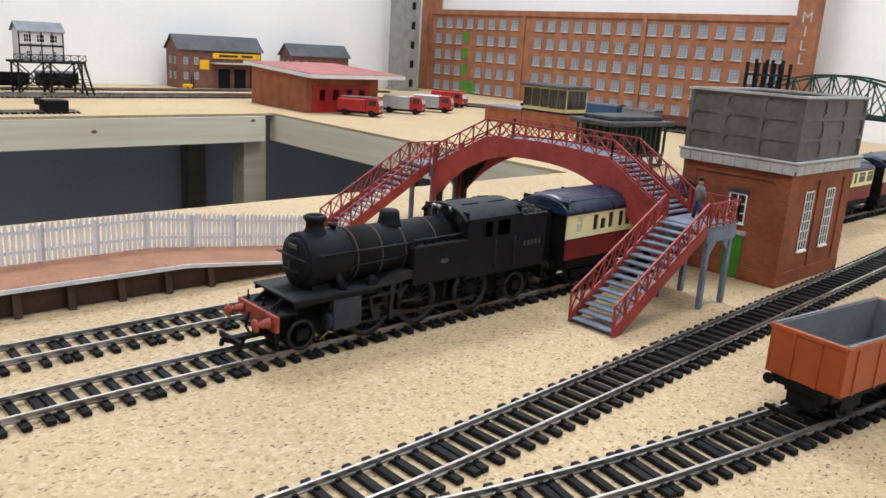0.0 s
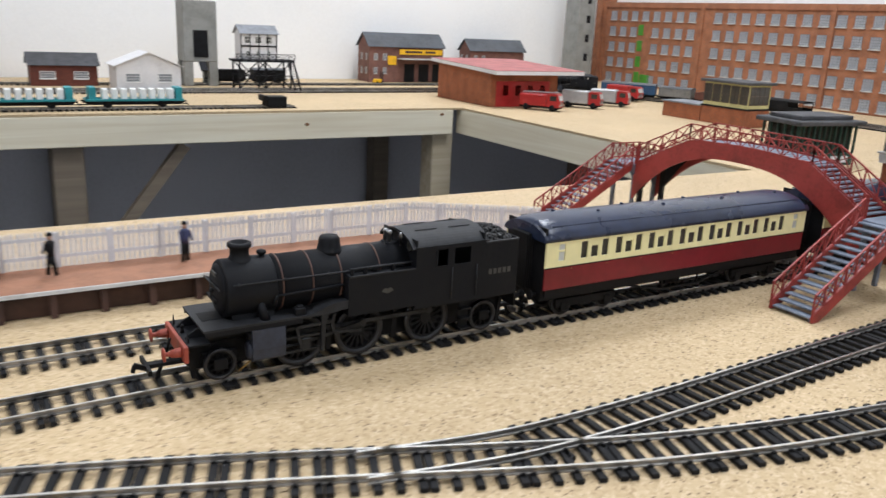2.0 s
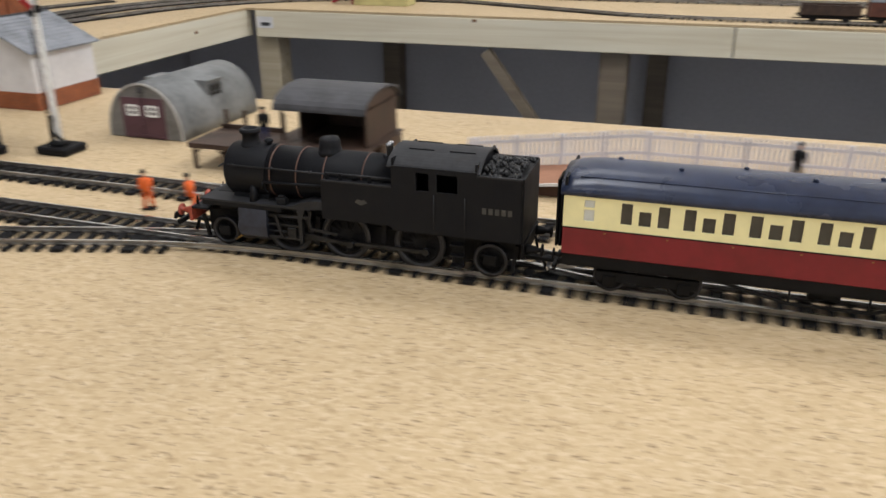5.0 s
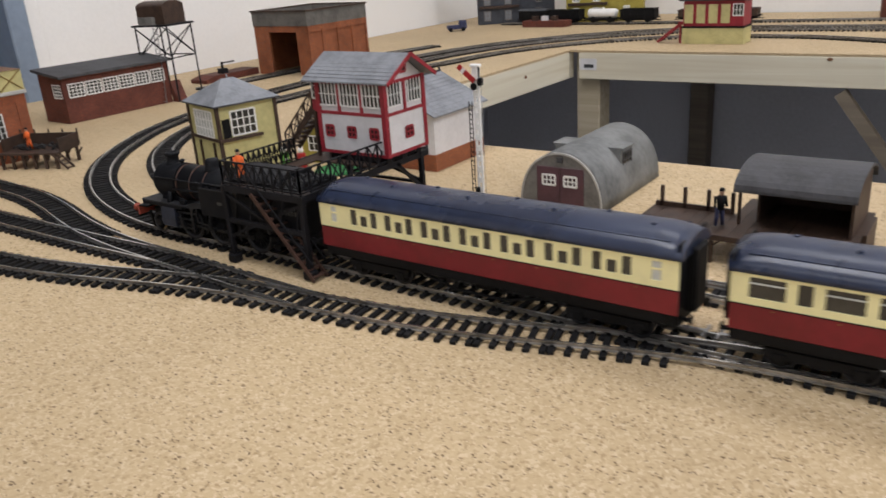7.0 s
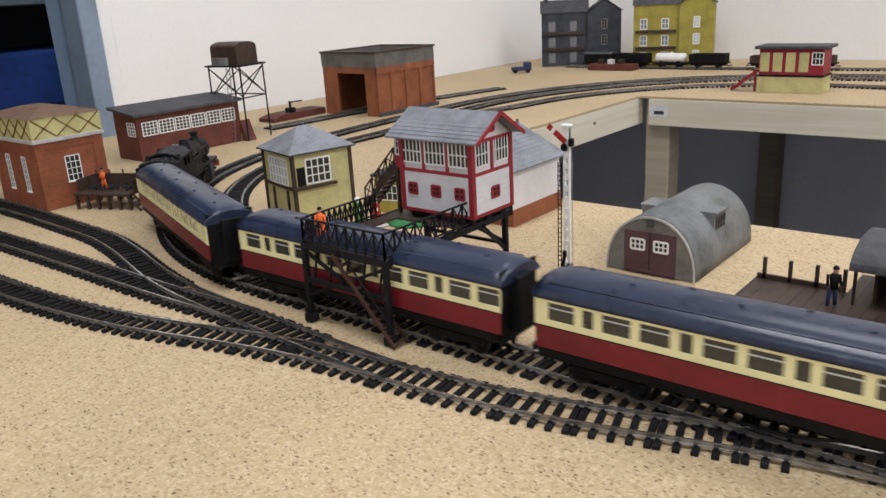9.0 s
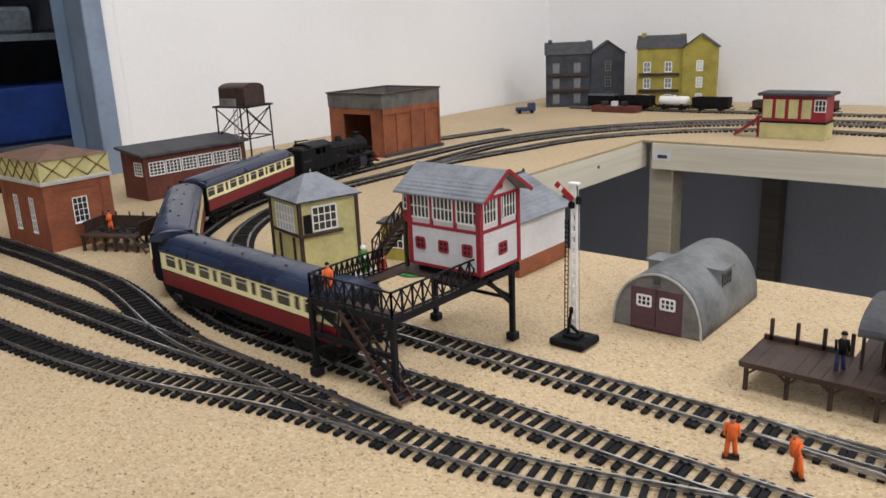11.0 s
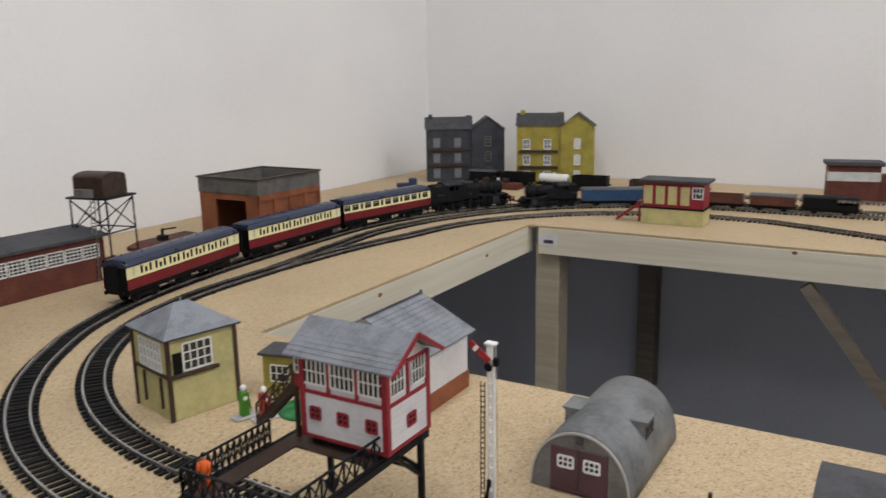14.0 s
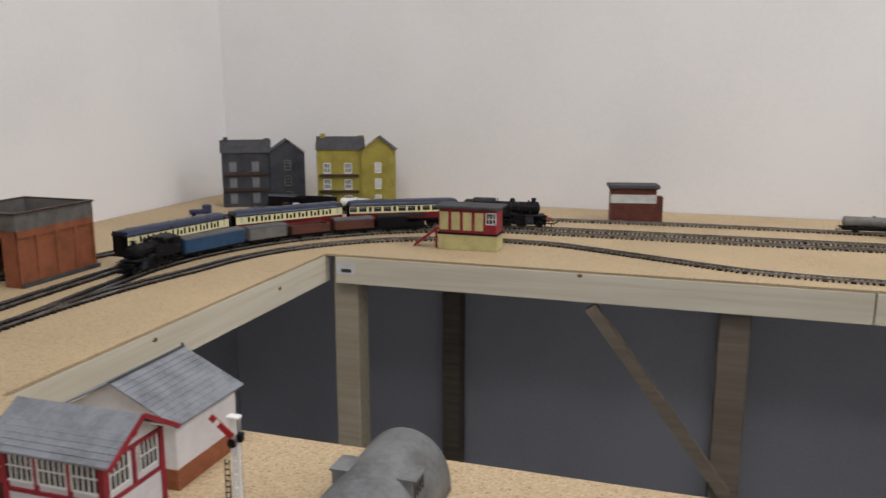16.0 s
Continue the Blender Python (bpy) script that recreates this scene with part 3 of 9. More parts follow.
def locomotive(label, store, beam_mat):
    """A side-tank engine, two leading and two trailing wheels and six coupled ones; front of the buffer beam at x = 0."""
    th = thing("tank_locomotive", label=label, category="locomotive")
    END, W = -0.1630, 0.0172
    part("frame", box(box(B(), -0.152, -0.004, -0.0056, 0.0056, 0.0090, 0.0200), -0.150, -0.010, -0.0050, 0.0050, 0.0195, 0.0300), M_BLACK, th)
    # running plate: low deck behind the beam, main plate, sweep up over the coupled wheels
    part("front_deck", box(B(), -0.0105, -0.0012, -0.0160, 0.0160, 0.0232, 0.0242, bevel=0.0002), M_LOCO, th)
    part("deck_riser", box(B(), -0.0112, -0.0104, -0.0130, 0.0130, 0.0236, 0.0288), M_LOCO, th)
    plate = [(-0.0075, 0.0288), (-0.0075, 0.0298), (-0.0520, 0.0298), (-0.0560, 0.0304), (-0.0600, 0.0322), (-0.0640, 0.0334), (-0.0690, 0.0338), (-0.0720, 0.0338), (-0.0720, 0.0300), (-0.0680, 0.0298), (-0.0630, 0.0290), (-0.0570, 0.0288)]
    part("running_plate", prism(B(), plate, -0.0168, 0.0168, "y"), M_LOCOTOP, th)
    for s in (-1, 1):
        part("valance", box(B(), -0.0500, -0.0080, s * 0.0163 - 0.0003, s * 0.0163 + 0.0003, 0.0266, 0.0287), M_LOCO, th)
        part("deck_gusset", prism(B(), [(-0.0108, 0.0242), (-0.0020, 0.0242), (-0.0034, 0.0256), (-0.0062, 0.0276), (-0.0090, 0.0288), (-0.0108, 0.0288)], s * 0.0072 - 0.0005, s * 0.0072 + 0.0005, "y"), M_LOCO, th)
        part("lamp_iron", box(box(B(), -0.0026, -0.0020, s * 0.0118 - 0.0008, s * 0.0118 + 0.0008, 0.0242, 0.0262), -0.0024, -0.0021, s * 0.0118 - 0.0004, s * 0.0118 + 0.0004, 0.0262, 0.0284), M_BLACK, th)
    part("lamp_iron", tube(tube(B(), (-0.0030, 0, 0.0242), (-0.0030, 0, 0.0268), 0.0009, 0.0006, 8), (-0.0030, 0, 0.0268), (-0.0030, 0, 0.0280), 0.0010, 0.0004, 8), M_BLACK, th)
    part("buffer_beam", box(B(), -0.0014, 0.0004, -0.0165, 0.0165, 0.0168, 0.0240, bevel=0.0003), beam_mat, th, "worn red buffer beam" if beam_mat is M_RED else "")
    part("buffer_beam", box(B(), END - 0.0014, END, -0.0165, 0.0165, 0.0168, 0.0236, bevel=0.0003), M_BLACK, th)
    for s in (-1, 1):
        for x0, d in ((0.0004, 1), (END - 0.0014, -1)):
            bm = revolve(B(), [(0.0023, 0), (0.0021, 0.0010), (0.0016, 0.0042), (0.0010, 0.0044), (0.0010, 0.0066), (0.0030, 0.0067), (0.0029, 0.0073), (0.0012, 0.0077)], 16, Matrix.Translation((x0, s * 0.0117, 0.0204)) @ Matrix.Rotation(math.radians(90 * d), 4, "Y"))
            part("buffer", bm, beam_mat if d > 0 else M_BLACK, th)
    for x0, d in ((0.0, 1), (END - 0.001, -1)):
        bm = box(B(), min(x0 - d * 0.006, x0 + d * 0.0125), max(x0 - d * 0.006, x0 + d * 0.0125), -0.0020, 0.0020, 0.0110, 0.0128, bevel=0.0002)
        box(bm, min(x0 + d * 0.0115, x0 + d * 0.0130), max(x0 + d * 0.0115, x0 + d * 0.0130), -0.0090, 0.0090, 0.0106, 0.0132, bevel=0.0002)
        beam(bm, (x0 + d * 0.0125, 0.0030, 0.0120), (x0 + d * 0.0175, 0.0030, 0.0142), 0.0016, 0.0022)
        beam(bm, (x0 + d * 0.0172, 0.0030, 0.0144), (x0 + d * 0.0180, 0.0030, 0.0112), 0.0016, 0.0014)
        beam(bm, (x0 + d * 0.0060, 0, 0.0112), (x0 + d * 0.0085, 0, 0.0052), 0.0013)
        part("coupling", bm, M_BLACK, th)
        hose = tube(B(), (x0 + d * 0.0012, -0.0048, 0.0205), (x0 + d * 0.0026, -0.0050, 0.0140), 0.0006, seg=8)
        part("vacuum_pipe", tube(hose, (x0 + d * 0.0026, -0.0050, 0.0140), (x0 + d * 0.0012, -0.0040, 0.0112), 0.0006, 0.0005, 8), M_BLACK, th)
    # boiler and smokebox
    zc = 0.0416
    X = Matrix.Translation((0, 0, zc)) @ Matrix.Rotation(math.radians(90), 4, "Y")
    part("boiler", revolve(B(), [(0.0126, -0.106), (0.0124, -0.0405)], 48, X), M_LOCO, th)
    part("smokebox", revolve(B(), [(0.0128, -0.0405), (0.0129, -0.0400), (0.0129, -0.0200), (0.0124, -0.0190), (0.0112, -0.0188)], 48, X), M_LOCO, th)
    bm = revolve(B(), [(0.0112, -0.0190), (0.0110, -0.0183), (0.0095, -0.0174), (0.0060, -0.0165), (0.0020, -0.0162)], 40, X)
    part("smokebox_door", bm, M_LOCO, th)
    for z, y in ((zc + 0.0030, 0.0112), (zc - 0.0032, 0.0062)):
        part("door_rail", tube(B(), (-0.0158, -y, z), (-0.0158, y, z), 0.00045, seg=8), M_LOCOTOP, th)
    for z in (zc + 0.0030, zc - 0.0045):
        part("hinge_strap", beam(B(), (-0.0163, -0.0095, z), (-0.0159, 0.0040, z), 0.0007, 0.0011), M_LOCO, th)
    part("door_handle", tube(tube(B(), (-0.0164, 0, zc), (-0.0148, 0, zc), 0.0011, seg=10), (-0.0150, 0, zc), (-0.0150, 0.0022, zc - 0.0026), 0.0004, seg=6), M_LOCOTOP, th)
    part("number_plate", box(B(), -0.0172, -0.0164, -0.0034, 0.0034, zc + 0.0064, zc + 0.0082, bevel=0.0002), M_NUM, th)
    for bx in (-0.0430, -0.0565, -0.0700, -0.0890):
        part("boiler_band", revolve(B(), [(0.0125, bx - 0.0004), (0.01285, bx - 0.0003), (0.01285, bx + 0.0003), (0.0125, bx + 0.0004)], 48, X), M_BAND, th)
    part("smokebox_saddle", prism(B(), [(-0.0098, 0.0296), (0.0098, 0.0296), (0.0080, 0.0318), (0.0074, 0.0350), (-0.0074, 0.0350), (-0.0080, 0.0318)], -0.0400, -0.0215, "x"), M_LOCO, th)
    part("chimney", revolve(B(), [(0.0062, zc + 0.0108), (0.0050, zc + 0.0126), (0.0041, zc + 0.0142), (0.0040, zc + 0.0172), (0.0047, zc + 0.0177), (0.0052, zc + 0.0184), (0.0051, zc + 0.0196), (0.0044, zc + 0.0200), (0.0034, zc + 0.0200), (0.0031, zc + 0.0165)], 28, pose(-0.0280, 0, 0)), M_LOCO, th)
    part("dome", revolve(B(), [(0.0066, zc + 0.0108), (0.0055, zc + 0.0124), (0.0050, zc + 0.0150), (0.0047, zc + 0.0176), (0.0040, zc + 0.0186), (0.0020, zc + 0.0191), (0.0002, zc + 0.0192)], 28, pose(-0.0690, 0, 0)), M_LOCO, th)
    part("snifting_valve", revolve(B(), [(0.0012, zc + 0.0115), (0.0013, zc + 0.0136), (0.0021, zc + 0.0140), (0.0021, zc + 0.0150), (0.0009, zc + 0.0157)], 16, pose(-0.0375, 0, 0)), M_LOCO, th)
    part("washout_cover", box(B(), -0.1030, -0.0960, -0.0030, 0.0030, zc + 0.0110, zc + 0.0132, bevel=0.0006), M_LOCO, th)
    for k, y in enumerate((-0.0018, 0.0018)):
        part("safety_valve", revolve(B(), [(0.0010, zc + 0.0125), (0.0010, zc + 0.0168), (0.0014, zc + 0.0172), (0.0013, zc + 0.0184), (0.0005, zc + 0.0188)], 12, pose(-0.0985, y, 0)), M_STEEL, th)
    part("whistle", revolve(B(), [(0.0005, zc + 0.0120), (0.0005, zc + 0.0160), (0.0010, zc + 0.0164), (0.0010, zc + 0.0186), (0.0003, zc + 0.0190)], 10, pose(-0.1030, 0.0052, -0.001)), M_STEEL, th)
    for s in (-1, 1):
        # boiler handrail on knobs
        bm = tube(B(), (-0.0215, s * 0.0128, zc + 0.0048), (-0.1040, s * 0.0128, zc + 0.0048), 0.00042, seg=8)
        part("handrail", bm, M_LOCOTOP, th)
        for hx in (-0.0240, -0.0440, -0.0640, -0.0840, -0.1000):
            part("handrail_knob", tube(B(), (hx, s * 0.0112, zc + 0.0046), (hx, s * 0.0131, zc + 0.0048), 0.0006, 0.0007, 8), M_LOCOTOP, th)
        part("injector_pipe", tube(tube(B(), (-0.0400, s * 0.0131, zc - 0.0022), (-0.0705, s * 0.0131, zc - 0.0012), 0.0007, seg=8), (-0.0400, s * 0.0131, zc - 0.0022), (-0.0385, s * 0.0122, zc - 0.0060), 0.0007, seg=8), M_LOCO, th)
        part("steam_pipe", tube(B(), (-0.0330, s * 0.0100, zc - 0.0040), (-0.0345, s * 0.0136, 0.0290), 0.0017, 0.0021, 12), M_LOCO, th, "steam pipe to the cylinder")
        part("lubricator", box(box(B(), -0.0520, -0.0470, s * 0.0140 - 0.0016, s * 0.0140 + 0.0016, 0.0298, 0.0332, bevel=0.0004), -0.0510, -0.0480, s * 0.0140 - 0.0010, s * 0.0140 + 0.0010, 0.0332, 0.0342, bevel=0.0003), M_LOCO, th)
        # side tanks
        tank = [(-0.0712, 0.0262), (-0.0712, 0.0438), (-0.0718, 0.0448), (-0.1050, 0.0448), (-0.1050, 0.0262)]
        part("side_tank", prism(B(), tank, min(s * 0.0060, s * W), max(s * 0.0060, s * W), "y"), M_LOCO, th)
        part("tank_beading", box(B(), -0.1048, -0.0716, min(s * (W - 0.0003), s * (W + 0.0003)), max(s * (W - 0.0003), s * (W + 0.0003)), 0.0443, 0.0451), M_LOCOTOP, th)
        part("tank_top_pipe", tube(B(), (-0.0725, s * 0.0148, 0.0476), (-0.1040, s * 0.0148, 0.0476), 0.00055, seg=8), M_LOCOTOP, th)
        for hx in (-0.0735, -0.0800, -0.0940):
            part("pipe_stand", box(B(), hx - 0.0008, hx + 0.0008, s * 0.0148 - 0.0007, s * 0.0148 + 0.0007, 0.0447, 0.0480, bevel=0.0002), M_LOCO, th)
        part("tank_filler", tube(B(), (-0.0860, s * 0.0118, 0.0446), (-0.0860, s * 0.0118, 0.0470), 0.0020, seg=12), M_LOCO, th)
        part("faded_crest", prism(B(), [(-0.0935, 0.0358), (-0.0905, 0.0345), (-0.0875, 0.0358), (-0.0890, 0.0374), (-0.0905, 0.0368), (-0.0920, 0.0374)], min(s * (W - 0.0001), s * (W + 0.0001)), max(s * (W - 0.0001), s * (W + 0.0001)), "y"), M_NUM, th)
        for k in range(5):
            part("number_bar", box(B(), -0.1590 + k * 0.0028, -0.1572 + k * 0.0028, min(s * (W - 0.0001), s * (W + 0.0001)), max(s * (W - 0.0001), s * (W + 0.0001)), 0.0365, 0.0392), M_NUM, th)
        # cylinder, slide bars and valve gear
        bm = prism(B(), [(s * 0.0080, 0.0118), (s * 0.0152, 0.0118), (s * 0.0172, 0.0135), (s * 0.0175, 0.0180), (s * 0.0168, 0.0266), (s * 0.0080, 0.0266)], -0.0420, -0.0275, "x")
        part("cylinder", bm, M_CYL, th, "blue-black cylinder block")
        cover = revolve(B(), [(0.0042, 0), (0.0040, 0.0010), (0.0020, 0.0016)], 18, Matrix.Translation((-0.0275, s * 0.0130, 0.0165)) @ Matrix.Rotation(math.radians(90), 4, "Y"))
        part("cylinder_cover", cover, M_CYL, th)
        part("drain_pipe", tube(B(), (-0.0280, s * 0.0140, 0.0125), (-0.0225, s * 0.0138, 0.0085), 0.0005, seg=6), M_BRASS, th)
        part("valve_chest", tube(B(), (-0.0430, s * 0.0138, 0.0240), (-0.0262, s * 0.0138, 0.0240), 0.0021, seg=14), M_LOCO, th)
        for z in (0.0198, 0.0132):
            part("slide_bar", box(B(), -0.0590, -0.0418, s * 0.0150 - 0.0007, s * 0.0150 + 0.0007, z - 0.0005, z + 0.0005), M_GEAR, th)
        part("slide_bar_bracket", prism(B(), [(-0.0600, 0.0118), (-0.0585, 0.0118), (-0.0585, 0.0290), (-0.0620, 0.0290), (-0.0605, 0.0240)], s * 0.0158 - 0.0010, s * 0.0158 + 0.0010, "y"), M_GEAR, th)
        part("expansion_link", prism(B(), [(-0.0655, 0.0190), (-0.0640, 0.0190), (-0.0630, 0.0235), (-0.0640, 0.0285), (-0.0655, 0.0285), (-0.0645, 0.0235)], s * 0.0160 - 0.0005, s * 0.0160 + 0.0005, "y"), M_GEAR, th)
        part("radius_rod", beam(B(), (-0.0640, s * 0.0162, 0.0250), (-0.0430, s * 0.0150, 0.0240), 0.0008, 0.0013), M_GEAR, th)
        part("combination_lever", beam(B(), (-0.0470, s * 0.0166, 0.0248), (-0.0495, s * 0.0166, 0.0140), 0.0007, 0.0012), M_GEAR, th)
        part("eccentric_rod", beam(B(), (-0.0645, s * 0.0166, 0.0198), (-0.0780, s * 0.0166, 0.0185), 0.0007, 0.0012), M_GEAR, th)
        # frames and springs seen between the wheels, brake hangers
        for x in (-0.0655, -0.0985):
            part("brake_hanger", beam(B(), (x, s * 0.0096, 0.0240), (x + 0.0012, s * 0.0096, 0.0090), 0.0012, 0.0022), M_BLACK, th)
        for k in range(3):
            part("footstep", box(B(), -0.1375, -0.1315, s * 0.0146 - 0.0018, s * 0.0146 + 0.0022, 0.0090 + k * 0.0052, 0.0098 + k * 0.0052), M_BLACK, th)
        part("step_hanger", box(B(), -0.1372, -0.1318, s * 0.0134 - 0.0003, s * 0.0134 + 0.0003, 0.0092, 0.0262), M_BLACK, th)
        part("rear_guard_iron", beam(B(), (-0.1600, s * 0.0088, 0.0200), (-0.1580, s * 0.0088, 0.0066), 0.0012, 0.0018), M_BLACK, th)
        part("front_guard_iron", beam(B(), (-0.0030, s * 0.0088, 0.0180), (-0.0050, s * 0.0088, 0.0066), 0.0012, 0.0018), M_BLACK, th)
        # cab side with its two openings, bunker side
        y0, y1 = sorted((s * W, s * (W - 0.0009)))
        part("cab_side", box(B(), -0.1395, -0.1050, y0, y1, 0.0245, 0.0442), M_LOCO, th)
        for a, b in ((-0.1165, -0.1050), (-0.1258, -0.1222), (-0.1395, -0.1350)):
            part("cab_pillar", box(B(), a, b, y0, y1, 0.0442, 0.0524), M_LOCO, th)
        part("cantrail", box(B(), -0.1435, -0.1050, y0, y1, 0.0524, 0.0546), M_LOCO, th)
        part("window_beading", box(B(), -0.1165, -0.1155, s * W - 0.0003, s * W + 0.0003, 0.0442, 0.0524), M_LOCO, th)
        for hx in (-0.1246, -0.1385):
            part("cab_handrail", tube(B(), (hx, s * (W + 0.0006), 0.0270), (hx, s * (W + 0.0006), 0.0430), 0.0003, seg=6), M_LOCOTOP, th)
        part("bunker_side", box(B(), END, -0.1395, y0, y1, 0.0245, 0.0530), M_LOCO, th)
        part("bunker_beading", box(B(), END, -0.1435, s * W - 0.0010, s * W + 0.0003, 0.0528, 0.0536), M_LOCOTOP, th)
    part("cab_plate", box(B(), -0.1060, -0.1050, -0.0163, 0.0163, 0.0262, 0.0580), M_LOCO, th)
    part("cab_back", box(B(), -0.1435, -0.1425, -0.0163, 0.0163, 0.0262, 0.0580), M_LOCO, th)
    for s in (-1, 1):
        part("spectacle", tube(B(), (-0.1049, s * 0.0105, 0.0540), (-0.1045, s * 0.0105, 0.0540), 0.0024, seg=16), M_GLASS, th)
    n = 20
    top = [(0.0177 * math.sin(a), 0.0512 + 0.0092 * math.cos(a)) for a in [math.radians(-72 + 144 * i / n) for i in range(n + 1)]]
    low = [(0.0169 * math.sin(a), 0.0506 + 0.0088 * math.cos(a)) for a in [math.radians(72 - 144 * i / n) for i in range(n + 1)]]
    part("cab_roof", prism(B(), top + low, -0.1450, -0.1030, "x", smooth=False), M_LOCOTOP, th, "sooty curved cab roof")
    for y in (-0.0062, 0.0062):
        for x0, x1 in ((-0.1215, -0.1100), (-0.1400, -0.1285)):
            part("roof_rib", box(B(), x0, x1, y - 0.0003, y + 0.0003, 0.0592, 0.0602), M_LOCO, th)
    part("cab_floor", box(B(), -0.1620, -0.1050, -0.0160, 0.0160, 0.0236, 0.0250), M_BLACK, th)
    part("bunker_back", box(B(), END - 0.0008, END, -0.0168, 0.0168, 0.0240, 0.0536, bevel=0.0002), M_LOCO, th)
    bm = B()
    rnd = random.Random(4)
    box(bm, END + 0.0004, -0.1437, -0.0160, 0.0160, 0.0400, 0.0520)
    for k in range(210):
        r = rnd.uniform(0.0006, 0.0014)
        x, y = rnd.uniform(END + 0.0015, -0.1450), rnd.uniform(-0.0150, 0.0150)
        z = 0.0522 + 0.0032 * (1 - (y / 0.016) ** 2) + rnd.uniform(-0.0006, 0.0008)
        bmesh.ops.create_icosphere(bm, subdivisions=1, radius=r, matrix=pose(x, y, z, rnd.uniform(0, 90), rnd.uniform(0, 90), 0))
    coal = part("coal", bm, M_COAL, th, "heaped black coal")
    coal["kind"] = "stuff"
    # wheels, rods and crossheads
    for x in DRIVERS:
        for s in (-1, 1):
            w = wheel(th, x, s * 0.0088, DRIVER_R, 16, store)
            part("balance_weight", prism(B(), [(DRIVER_R * 0.84 * math.cos(a), DRIVER_R * 0.84 * math.sin(a)) for a in [math.radians(150 + 60 * i / 6) for i in range(7)]], -0.0015, 0.0012, "z"), M_WHEEL, w)
    for x, r in ((-0.0155, 0.0066), (-0.1485, 0.0074)):
        for s in (-1, 1):
            wheel(th, x, s * 0.0088, r, 10, store)
            part("axlebox", box(B(), x - 0.0030, x + 0.0030, s * 0.0112 - 0.0008, s * 0.0112 + 0.0008, RAIL_Z + r - 0.0022, RAIL_Z + r + 0.0030, bevel=0.0004), M_BLACK, th)
    part("pony_frame", box(B(), -0.0245, -0.0085, -0.0070, 0.0070, 0.0105, 0.0160, bevel=0.0006), M_BLACK, th)
    part("trailing_frame", box(B(), -0.1610, -0.1400, -0.0072, 0.0072, 0.0120, 0.0238, bevel=0.0006), M_BLACK, th)
    rods = []
    for s in (-1, 1):
        bm = box(B(), DRIVERS[2], DRIVERS[0], -0.0004, 0.0004, -0.0009, 0.0009)
        for x in DRIVERS:
            tube(bm, (x, -0.0007, 0), (x, 0.0007, 0), 0.0017, seg=14)
        rods.append(("coupling", part("coupling_rod", bm, M_GEAR, th), s))
        bm = box(B(), 0, 0.0285, -0.0004, 0.0004, -0.0008, 0.0008)
        tube(bm, (0, -0.0007, 0), (0, 0.0007, 0), 0.0017, seg=14)
        tube(bm, (0.0285, -0.0006, 0), (0.0285, 0.0006, 0), 0.0013, seg=12)
        rods.append(("connecting", part("connecting_rod", bm, M_GEAR, th), s))
        bm = box(B(), -0.0022, 0.0022, -0.0014, 0.0014, -0.0028, 0.0028, bevel=0.0003)
        tube(bm, (0.0020, 0, 0), (0.0150, 0, 0), 0.0006, seg=8)
        rods.append(("crosshead", part("crosshead", bm, M_GEAR, th), s))
    return th, rods


